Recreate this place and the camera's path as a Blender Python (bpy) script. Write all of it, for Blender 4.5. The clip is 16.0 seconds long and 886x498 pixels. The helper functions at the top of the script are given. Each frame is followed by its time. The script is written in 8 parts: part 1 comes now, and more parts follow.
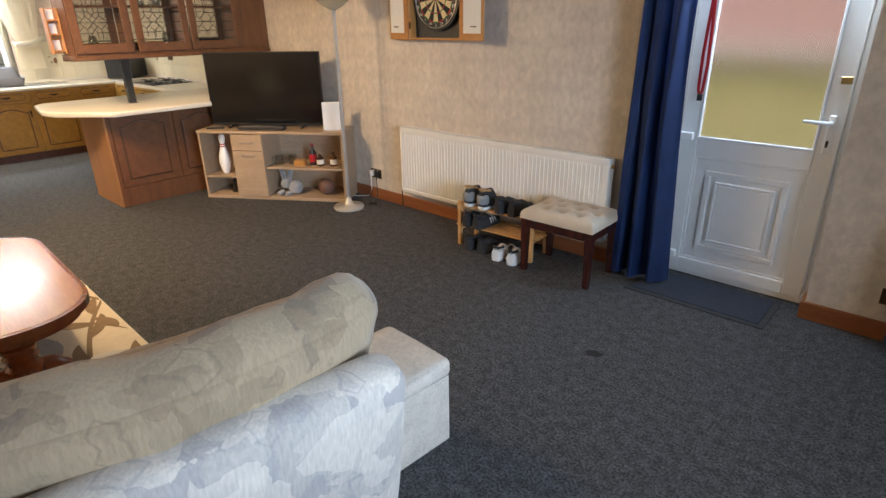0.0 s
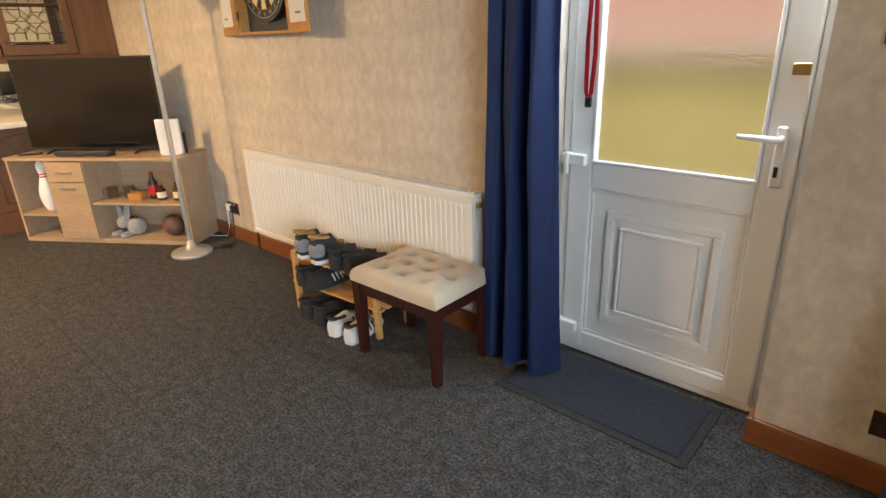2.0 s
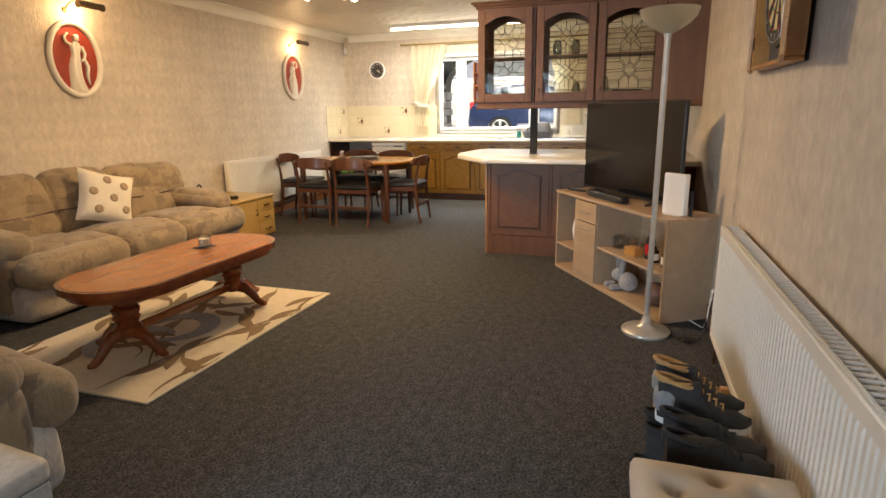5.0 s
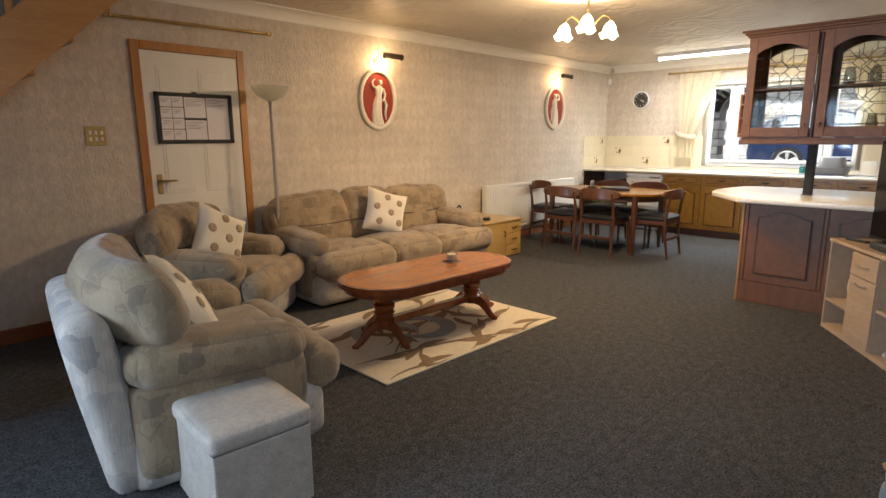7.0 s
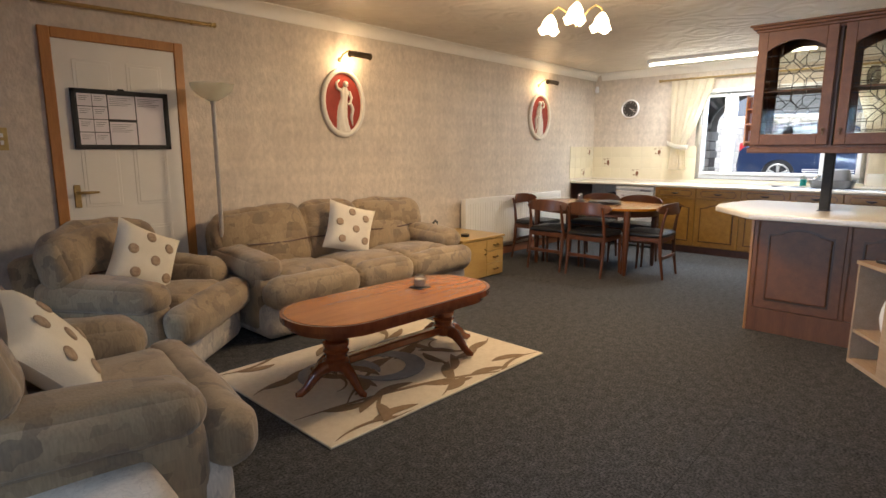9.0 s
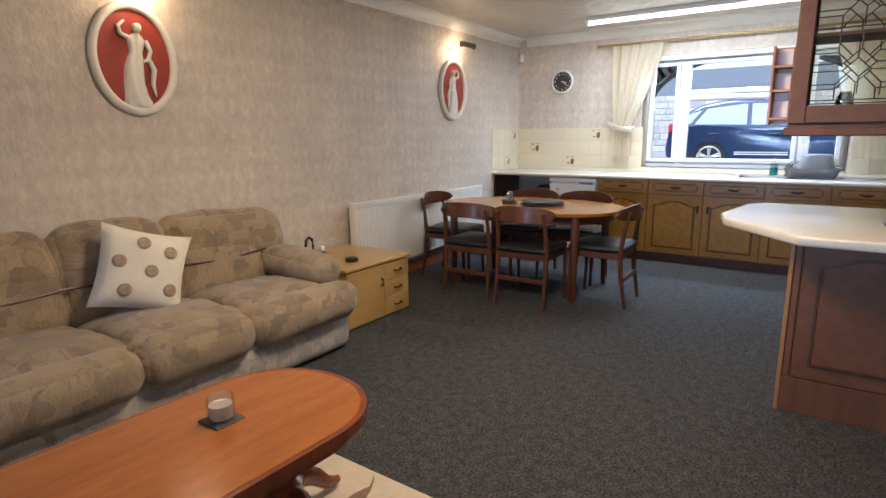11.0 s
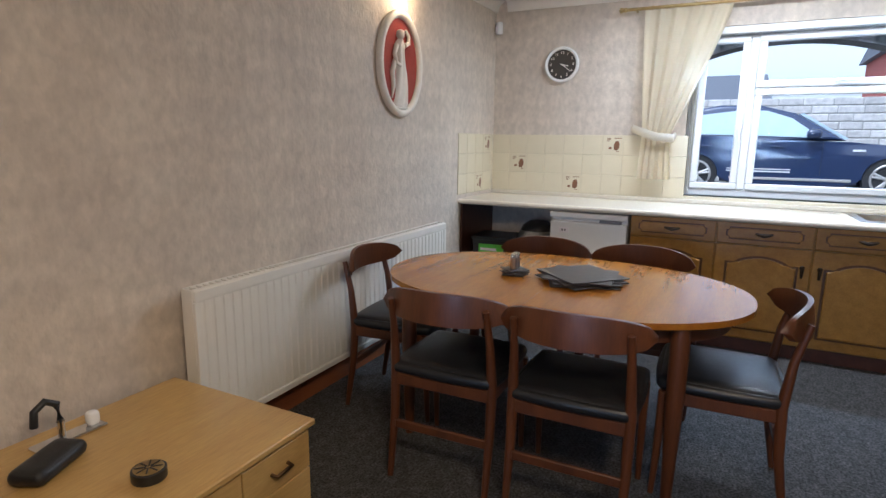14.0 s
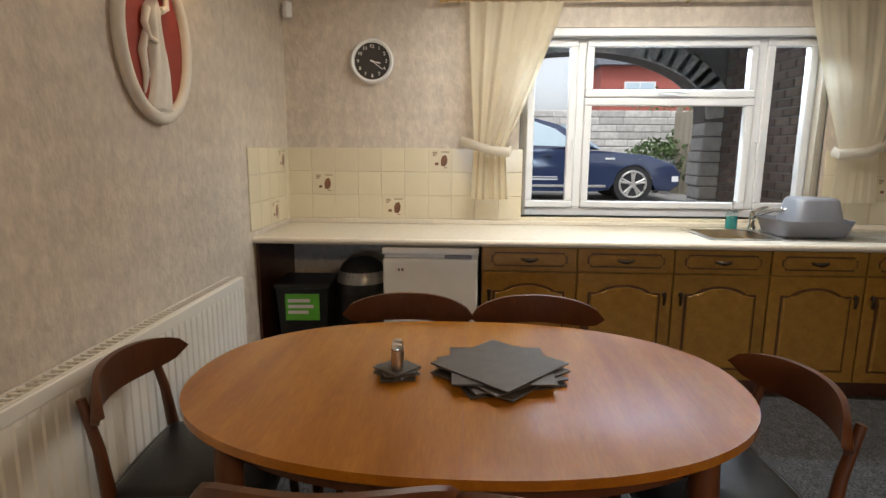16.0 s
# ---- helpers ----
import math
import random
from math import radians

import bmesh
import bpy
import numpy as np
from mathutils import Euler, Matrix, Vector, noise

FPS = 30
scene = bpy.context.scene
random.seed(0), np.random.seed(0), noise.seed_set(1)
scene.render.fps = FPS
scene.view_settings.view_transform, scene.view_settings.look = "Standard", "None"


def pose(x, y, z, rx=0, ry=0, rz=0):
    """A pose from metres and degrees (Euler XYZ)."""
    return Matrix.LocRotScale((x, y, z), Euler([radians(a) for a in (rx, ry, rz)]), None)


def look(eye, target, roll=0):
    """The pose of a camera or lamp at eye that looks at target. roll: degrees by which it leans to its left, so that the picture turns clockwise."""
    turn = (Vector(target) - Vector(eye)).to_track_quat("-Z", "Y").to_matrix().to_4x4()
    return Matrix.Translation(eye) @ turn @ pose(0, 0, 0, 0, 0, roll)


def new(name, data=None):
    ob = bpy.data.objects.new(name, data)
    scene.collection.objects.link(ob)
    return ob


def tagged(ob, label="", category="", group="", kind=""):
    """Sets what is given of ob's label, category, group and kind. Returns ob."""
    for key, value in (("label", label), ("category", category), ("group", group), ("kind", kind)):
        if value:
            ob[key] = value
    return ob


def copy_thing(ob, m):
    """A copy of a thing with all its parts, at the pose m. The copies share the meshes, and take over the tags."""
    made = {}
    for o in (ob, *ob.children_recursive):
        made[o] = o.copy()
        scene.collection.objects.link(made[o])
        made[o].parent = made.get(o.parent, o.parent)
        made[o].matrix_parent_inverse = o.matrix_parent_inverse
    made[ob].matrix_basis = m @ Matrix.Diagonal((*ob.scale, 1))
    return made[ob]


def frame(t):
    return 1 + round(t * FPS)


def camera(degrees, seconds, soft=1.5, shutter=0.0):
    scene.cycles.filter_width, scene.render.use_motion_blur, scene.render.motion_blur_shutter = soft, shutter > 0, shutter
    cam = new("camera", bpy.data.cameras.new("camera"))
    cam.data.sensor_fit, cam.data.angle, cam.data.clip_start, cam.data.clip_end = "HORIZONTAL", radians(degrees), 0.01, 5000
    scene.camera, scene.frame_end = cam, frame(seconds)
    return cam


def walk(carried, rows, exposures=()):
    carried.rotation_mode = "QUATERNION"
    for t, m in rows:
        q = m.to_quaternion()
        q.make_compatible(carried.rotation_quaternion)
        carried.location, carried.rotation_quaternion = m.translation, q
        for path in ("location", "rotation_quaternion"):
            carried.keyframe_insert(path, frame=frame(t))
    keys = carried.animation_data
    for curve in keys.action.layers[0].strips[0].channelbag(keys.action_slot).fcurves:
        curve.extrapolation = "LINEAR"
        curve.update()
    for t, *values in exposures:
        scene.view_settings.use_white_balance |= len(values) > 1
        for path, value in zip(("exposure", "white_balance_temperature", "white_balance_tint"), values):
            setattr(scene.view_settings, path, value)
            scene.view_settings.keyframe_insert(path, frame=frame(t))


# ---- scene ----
cam = camera(76.8, 16.0)
PATH = [
    (0, (-0.134, 0.138, 1.563), (-1.388, 1.498, 0.804), -0.9),
    (0.5, (-0.087, 0.474, 1.427), (-1.289, 1.892, 0.689), -1.4),
    (1, (-0.102, 0.873, 1.363), (-1.294, 2.306, 0.637), -1.6),
    (1.5, (-0.149, 1.229, 1.363), (-1.342, 2.664, 0.643), -1.5),
    (2, (-0.218, 1.588, 1.374), (-1.484, 2.966, 0.666), -1.8),
    (2.5, (-0.327, 1.88, 1.319), (-1.789, 3.067, 0.645), -1.8),
    (3, (-0.455, 2.119, 1.337), (-2.093, 3.06, 0.68), -1.9),
    (3.5, (-0.528, 2.369, 1.336), (-2.335, 2.947, 0.706), -2.2),
    (4, (-0.649, 2.603, 1.308), (-2.551, 2.747, 0.705), -2.1),
    (4.5, (-0.752, 2.768, 1.329), (-2.658, 2.513, 0.778), -1.9),
    (5, (-0.751, 2.938, 1.276), (-2.599, 2.342, 0.797), -0.9),
    (5.2, (-0.832, 2.99, 1.338), (-2.627, 2.262, 0.839), -2.1),
    (7.3, (-0.659, 3.195, 1.338), (-2.043, 1.794, 0.985), 0.2),
    (7.5, (-0.672, 3.208, 1.32), (-2.05, 1.795, 0.993), 0.1),
    (8, (-0.712, 3.197, 1.319), (-2.087, 1.778, 1.01), 0.0),
    (8.3, (-0.802, 3.147, 1.289), (-2.179, 1.73, 0.979), 0.0),
    (8.5, (-0.91, 3.075, 1.274), (-2.297, 1.67, 0.955), 0.0),
    (9, (-1.183, 2.841, 1.293), (-2.633, 1.506, 0.951), -0.0),
    (9.5, (-1.535, 2.652, 1.278), (-3.05, 1.393, 0.93), -0.1),
    (9.7, (-1.703, 2.564, 1.312), (-3.234, 1.33, 0.948), -0.3),
    (11.8, (-3.228, 1.495, 1.299), (-4.885, 0.445, 0.908), 0.3),
    (12, (-3.358, 1.426, 1.306), (-5.021, 0.387, 0.915), 0.6),
    (12.5, (-3.716, 1.193, 1.292), (-5.409, 0.202, 0.901), 0.7),
    (13, (-4.071, 0.948, 1.272), (-5.77, -0.032, 0.878), 0.7),
    (13.5, (-4.397, 0.684, 1.324), (-6.106, -0.274, 0.924), 0.7),
    (14, (-4.7, 0.43, 1.316), (-6.45, -0.461, 0.934), 0.7),
    (14.5, (-4.931, 0.202, 1.323), (-6.728, -0.589, 0.943), 0.8),
    (15, (-5.141, -0.026, 1.331), (-7.012, -0.633, 0.968), 1.0),
    (15.5, (-5.392, -0.15, 1.331), (-7.326, -0.515, 0.972), 0.8),
    (16, (-5.553, -0.211, 1.363), (-7.521, -0.304, 1.013), 0.4),
]


EXPO = [(0.0, 0.68, 6300, 10), (1.5, 1.05, 7200, 10), (3.0, 0.84, 7800, 10), (4.0, 0.74, 7600, 10), (5.0, 0.4, 6900, 10), (7.5, 0.3, 6100, 10), (9.5, 0.15, 5700, 10), (12.0, -0.2, 4850, 10), (14.0, -0.34, 5000, 10), (15.2, -0.5, 5450, 10), (16.0, -0.66, 6200, 10)]
walk(cam, [(t, look(eye, target, roll)) for t, eye, target, roll in PATH], EXPO)

# ---- room ----
WX, EX = -9.26, 2.3        # window wall, wall behind the start
SY, NY = -1.42, 3.50       # picture wall, radiator wall
CZ = 2.45                  # ceiling

# ---- world and lamps ----
world = bpy.data.worlds.new("sky")
scene.world = world
world.use_nodes = True
wn = world.node_tree
sky = wn.nodes.new("ShaderNodeTexSky")
sky.sky_type = "NISHITA"
sky.sun_disc = False
sky.sun_elevation, sky.sun_rotation = radians(58), radians(119)
sky.air_density, sky.dust_density = 1.0, 3.0
haze = wn.nodes.new("ShaderNodeHueSaturation")      # thin bright cloud
haze.inputs["Saturation"].default_value, haze.inputs["Value"].default_value = 0.22, 2.3
wn.links.new(sky.outputs[0], haze.inputs["Color"])
wn.links.new(haze.outputs[0], wn.nodes["Background"].inputs[0])
wn.nodes["Background"].inputs[1].default_value = 0.15


def lamp(name, kind, energy, colour, m, **more):
    data = bpy.data.lights.new(name, kind)
    data.energy, data.color = energy, colour
    if kind == "AREA":
        data.shape, data.size, data.size_y = "RECTANGLE", more["size"], more["size_y"]
    else:
        data.shadow_soft_size = more.get("soft", 0.05)
    ob = new(name, data)
    ob.matrix_world = m
    return ob


sun = bpy.data.lights.new("sun", "SUN")
sun.energy, sun.angle, sun.color = 2.8, radians(15), (1.0, 0.96, 0.9)
new("sun", sun).matrix_world = look((0, 0, 0), (-0.46, 0.255, -0.85))
WARM = (1.0, 0.7, 0.4)
# sky light in the openings: window behind the start, kitchen window head, door head
lamp("daylight_east", "AREA", 25, (0.6, 0.77, 1.0), look((EX - 0.03, 0.45, 1.5), (-1.9, 1.5, 1.0)), size=1.75, size_y=1.1).data.spread = radians(69)
lamp("daylight_window", "AREA", 66, (0.72, 0.86, 1.0), look((WX - 0.215, 1.05, 2.085), (WX + 1.2, 1.05, 1.2)), size=1.8, size_y=0.05)
lamp("daylight_door", "AREA", 14, (0.6, 0.78, 1.0), look((-0.95, 3.60, 1.95), (-0.98, 2.6, 0.6)), size=0.7, size_y=0.12)
for i in range(3):
    a = radians(30 + 120 * i)
    ca_, sa_ = math.cos(a), math.sin(a)
    lamp("chandelier_bulb", "POINT", 10.5, WARM, pose(-4.70 + 0.2 * ca_, 0.82 + 0.2 * sa_, 2.12), soft=0.04)
    # the open mouth of each shade
    down = lamp("chandelier_downlight", "SPOT", 31, WARM, look((-4.70 + 0.215 * ca_, 0.82 + 0.215 * sa_, 2.10), (-4.70 + 0.36 * ca_, 0.82 + 0.36 * sa_, 1.5)), soft=0.08)
    down.data.spot_size, down.data.spot_blend = radians(172), 0.4
lamp("tube_light", "AREA", 52, (1.0, 0.95, 0.86), look((-8.45, 0.65, 2.372), (-8.45, 0.65, 0)), size=0.05, size_y=1.75)


# ---- materials ----
def material(name, c1, c2=None, rough=0.6, scale=8.0, detail=6.0, stretch=(1, 1, 1), bump=0.0, bump_scale=None, metal=0.0,
             spread=(0.35, 0.65), coat=0.0, sheen=0.0, rand=0.0, fine=None):
    """Two colours mixed by noise, a finer speckle, and fine relief."""
    m = bpy.data.materials.new(name)
    m.use_nodes = True
    n, link = m.node_tree.nodes, m.node_tree.links.new
    b = n["Principled BSDF"]
    b.inputs["Roughness"].default_value, b.inputs["Metallic"].default_value = rough, metal
    b.inputs["Coat Weight"].default_value, b.inputs["Sheen Weight"].default_value = coat, sheen
    b.inputs["Coat Roughness"].default_value = 0.12
    c2 = c2 or tuple(v * 0.82 for v in c1)
    co = n.new("ShaderNodeTexCoord")
    mp = n.new("ShaderNodeMapping")
    mp.inputs["Scale"].default_value = stretch
    link(co.outputs["Object"], mp.inputs[0])
    tx = n.new("ShaderNodeTexNoise")
    tx.inputs["Scale"].default_value, tx.inputs["Detail"].default_value, tx.inputs["Roughness"].default_value = scale, detail, 0.6
    link(mp.outputs[0], tx.inputs["Vector"])
    rp = n.new("ShaderNodeValToRGB")
    rp.color_ramp.elements[0].position, rp.color_ramp.elements[1].position = spread
    rp.color_ramp.elements[0].color, rp.color_ramp.elements[1].color = (*c1, 1), (*c2, 1)
    link(tx.outputs["Fac"], rp.inputs[0])
    colour = rp.outputs[0]
    if fine:
        f = n.new("ShaderNodeTexNoise")
        f.inputs["Scale"].default_value, f.inputs["Detail"].default_value = fine[0], 3.0
        link(mp.outputs[0], f.inputs["Vector"])
        mr = n.new("ShaderNodeMapRange")
        mr.inputs[1].default_value, mr.inputs[2].default_value = 0.3, 0.7
        mr.inputs[3].default_value, mr.inputs[4].default_value = 1 - fine[1], 1 + fine[1]
        link(f.outputs["Fac"], mr.inputs[0])
        mx = n.new("ShaderNodeVectorMath")
        mx.operation = "SCALE"
        link(colour, mx.inputs[0])
        link(mr.outputs[0], mx.inputs["Scale"])
        colour = mx.outputs[0]
    if rand:
        oi = n.new("ShaderNodeObjectInfo")
        hs = n.new("ShaderNodeHueSaturation")
        mr = n.new("ShaderNodeMapRange")
        mr.inputs[3].default_value, mr.inputs[4].default_value = 1 - rand, 1 + rand
        link(oi.outputs["Random"], mr.inputs[0])
        link(mr.outputs[0], hs.inputs["Value"])
        link(colour, hs.inputs["Color"])
        colour = hs.outputs[0]
    link(colour, b.inputs["Base Color"])
    if bump:
        bt = n.new("ShaderNodeTexNoise")
        bt.inputs["Scale"].default_value, bt.inputs["Detail"].default_value = bump_scale or scale * 4, 4.0
        link(mp.outputs[0], bt.inputs["Vector"])
        bp = n.new("ShaderNodeBump")
        bp.inputs["Strength"].default_value, bp.inputs["Distance"].default_value = bump, 0.01
        link(bt.outputs["Fac"], bp.inputs["Height"])
        link(bp.outputs[0], b.inputs["Normal"])
    return m


def wood(name, c1, c2, rough=0.35, along="x", coat=0.15, scale=7.0):
    st = {"x": (0.12, 1, 1), "y": (1, 0.12, 1), "z": (1, 1, 0.12)}[along]
    return material(name, c1, c2, rough, scale * 2.2, 8, st, 0.06, 90, coat=coat, spread=(0.3, 0.72), fine=(160, 0.1), rand=0.06)


def fabric_pattern(name, ca, cb, cc):
    """Ribbed upholstery with outlined lozenges and overlapping leaf-like patches."""
    m = material(name, ca, cb, 0.95, 4, 2, bump=0.0, sheen=0.25)
    n, link = m.node_tree.nodes, m.node_tree.links.new
    b = n["Principled BSDF"]
    base = b.inputs["Base Color"].links[0].from_socket
    co = [x for x in n if x.type == "TEX_COORD"][0]
    wob = n.new("ShaderNodeTexNoise")
    wob.inputs["Scale"].default_value = 6
    add = n.new("ShaderNodeMixRGB")
    add.blend_type, add.inputs[0].default_value = "ADD", 0.1
    link(co.outputs["Object"], wob.inputs["Vector"])
    link(co.outputs["Object"], add.inputs[1])
    link(wob.outputs["Color"], add.inputs[2])

    def over(fac, col, amount):
        nonlocal base
        k = n.new("ShaderNodeMath")
        k.operation, k.inputs[1].default_value = "MULTIPLY", amount
        link(fac, k.inputs[0])
        mx = n.new("ShaderNodeMixRGB")
        link(k.outputs[0], mx.inputs[0])
        link(base, mx.inputs[1])
        mx.inputs[2].default_value = (*col, 1)
        base = mx.outputs[0]

    for sc, col, lo, hi, amount in ((9.0, cc, 0.5, 0.64, 0.75), (13.0, cb, 0.45, 0.58, 0.7), (11.0, ca, 0.48, 0.6, 0.65)):
        v = n.new("ShaderNodeTexVoronoi")
        v.distance = "CHEBYCHEV"
        v.inputs["Scale"].default_value = sc
        link(add.outputs[0], v.inputs["Vector"])
        sp = n.new("ShaderNodeSeparateColor")
        link(v.outputs["Color"], sp.inputs[0])
        rp = n.new("ShaderNodeMapRange")
        rp.inputs[1].default_value, rp.inputs[2].default_value = lo, hi
        link(sp.outputs[0], rp.inputs[0])
        over(rp.outputs[0], col, amount)
    ring = n.new("ShaderNodeTexVoronoi")
    ring.distance = "MANHATTAN"
    ring.inputs["Scale"].default_value = 5.0
    link(add.outputs[0], ring.inputs["Vector"])
    cr = n.new("ShaderNodeValToRGB")
    cr.color_ramp.elements[0].position, cr.color_ramp.elements[0].color = 0.2, (0.35, 0.35, 0.35, 1)
    cr.color_ramp.elements[1].position, cr.color_ramp.elements[1].color = 0.38, (0, 0, 0, 1)
    for pos, val in ((0.24, 0.0), (0.3, 0.0), (0.33, 1.0), (0.36, 1.0)):
        cr.color_ramp.elements.new(pos).color = (val, val, val, 1)
    link(ring.outputs["Distance"], cr.inputs[0])
    over(cr.outputs[0], cc, 0.42)
    # upright ribs
    mp = n.new("ShaderNodeMapping")
    mp.inputs["Scale"].default_value = (1, 1, 0.12)
    link(co.outputs["Object"], mp.inputs[0])
    f = n.new("ShaderNodeTexNoise")
    f.inputs["Scale"].default_value = 130
    f.inputs["Detail"].default_value = 3
    link(mp.outputs[0], f.inputs["Vector"])
    mr = n.new("ShaderNodeMapRange")
    mr.inputs[1].default_value, mr.inputs[2].default_value, mr.inputs[3].default_value, mr.inputs[4].default_value = 0.3, 0.7, 0.88, 1.1
    link(f.outputs["Fac"], mr.inputs[0])
    mv = n.new("ShaderNodeVectorMath")
    mv.operation = "SCALE"
    link(base, mv.inputs[0])
    link(mr.outputs[0], mv.inputs["Scale"])
    link(mv.outputs[0], b.inputs["Base Color"])
    bp = n.new("ShaderNodeBump")
    bp.inputs["Strength"].default_value, bp.inputs["Distance"].default_value = 0.25, 0.006
    link(f.outputs["Fac"], bp.inputs["Height"])
    link(bp.outputs[0], b.inputs["Normal"])
    return m


def creased(m, scale, dark, amount):
    """Fine wandering crease lines laid over a material."""
    n, link = m.node_tree.nodes, m.node_tree.links.new
    b = n["Principled BSDF"]
    base = b.inputs["Base Color"].links[0].from_socket
    co = [x for x in n if x.type == "TEX_COORD"][0]
    wob = n.new("ShaderNodeTexNoise")
    wob.inputs["Scale"].default_value = scale * 0.8
    add = n.new("ShaderNodeMixRGB")
    add.blend_type, add.inputs[0].default_value = "ADD", 0.12
    link(co.outputs["Object"], wob.inputs["Vector"])
    link(co.outputs["Object"], add.inputs[1])
    link(wob.outputs["Color"], add.inputs[2])
    v = n.new("ShaderNodeTexVoronoi")
    v.feature = "DISTANCE_TO_EDGE"
    v.inputs["Scale"].default_value = scale
    link(add.outputs[0], v.inputs["Vector"])
    mr = n.new("ShaderNodeMapRange")
    mr.inputs[1].default_value, mr.inputs[2].default_value, mr.inputs[3].default_value, mr.inputs[4].default_value = 0.01, 0.07, amount, 0.0
    link(v.outputs["Distance"], mr.inputs[0])
    mx = n.new("ShaderNodeMixRGB")
    link(mr.outputs[0], mx.inputs[0])
    link(base, mx.inputs[1])
    mx.inputs[2].default_value = (*dark, 1)
    link(mx.outputs[0], b.inputs["Base Color"])
    return m


def glowing(name, colour, strength):
    m = bpy.data.materials.new(name)
    m.use_nodes = True
    b = m.node_tree.nodes["Principled BSDF"]
    b.inputs["Base Color"].default_value = (0.9, 0.88, 0.82, 1)
    b.inputs["Emission Color"].default_value = (*colour, 1)
    b.inputs["Emission Strength"].default_value = strength
    return m


def glass(name, colour=(1, 1, 1), rough=0.0, bump=0.0, bump_scale=60):
    m = bpy.data.materials.new(name)
    m.use_nodes = True
    n, link = m.node_tree.nodes, m.node_tree.links.new
    b = n["Principled BSDF"]
    b.inputs["Base Color"].default_value = (*colour, 1)
    b.inputs["Roughness"].default_value = rough
    b.inputs["Transmission Weight"].default_value = 1.0
    b.inputs["IOR"].default_value = 1.45
    if bump:
        t = n.new("ShaderNodeTexVoronoi")
        t.inputs["Scale"].default_value = bump_scale
        c = n.new("ShaderNodeTexCoord")
        bp = n.new("ShaderNodeBump")
        bp.inputs["Strength"].default_value, bp.inputs["Distance"].default_value = bump, 0.01
        link(c.outputs["Object"], t.inputs["Vector"])
        link(t.outputs["Distance"], bp.inputs["Height"])
        link(bp.outputs[0], b.inputs["Normal"])
    return m


def thin_glass(name, colour=(1, 1, 1), gloss=0.06):
    """A flat pane: clear, with a faint mirror."""
    m = bpy.data.materials.new(name)
    m.use_nodes = True
    n, link = m.node_tree.nodes, m.node_tree.links.new
    n.remove(n["Principled BSDF"])
    tr, gl, mx = n.new("ShaderNodeBsdfTransparent"), n.new("ShaderNodeBsdfGlossy"), n.new("ShaderNodeMixShader")
    tr.inputs[0].default_value = (*colour, 1)
    gl.inputs["Roughness"].default_value = 0.02
    mx.inputs[0].default_value = gloss
    link(tr.outputs[0], mx.inputs[1])
    link(gl.outputs[0], mx.inputs[2])
    link(mx.outputs[0], n["Material Output"].inputs[0])
    return m


def figured(m, dark, amount):
    """Cathedral grain: long uneven rings drawn out along x."""
    n, link = m.node_tree.nodes, m.node_tree.links.new
    b = n["Principled BSDF"]
    base = b.inputs["Base Color"].links[0].from_socket
    co = [x for x in n if x.type == "TEX_COORD"][0]
    mp = n.new("ShaderNodeMapping")
    mp.inputs["Location"].default_value = (0.02, 0.13, 0.0)
    mp.inputs["Scale"].default_value = (0.3, 1.0, 1.0)
    link(co.outputs["Object"], mp.inputs[0])
    wob = n.new("ShaderNodeTexNoise")
    wob.inputs["Scale"].default_value, wob.inputs["Detail"].default_value = 4.5, 3.0
    link(mp.outputs[0], wob.inputs["Vector"])
    add = n.new("ShaderNodeMixRGB")
    add.blend_type, add.inputs[0].default_value = "ADD", 0.5
    link(mp.outputs[0], add.inputs[1])
    link(wob.outputs["Color"], add.inputs[2])
    w = n.new("ShaderNodeTexWave")
    w.wave_type, w.rings_direction, w.wave_profile = "RINGS", "Z", "SAW"
    w.inputs["Scale"].default_value, w.inputs["Distortion"].default_value = 6.0, 2.5
    w.inputs["Detail"].default_value, w.inputs["Detail Scale"].default_value = 3.0, 2.0
    link(add.outputs[0], w.inputs["Vector"])
    mr = n.new("ShaderNodeMapRange")
    mr.inputs[1].default_value, mr.inputs[2].default_value, mr.inputs[4].default_value = 0.35, 1.0, amount
    link(w.outputs["Fac"], mr.inputs[0])
    mx = n.new("ShaderNodeMixRGB")
    link(mr.outputs[0], mx.inputs[0])
    link(base, mx.inputs[1])
    mx.inputs[2].default_value = (*dark, 1)
    link(mx.outputs[0], b.inputs["Base Color"])
    return m


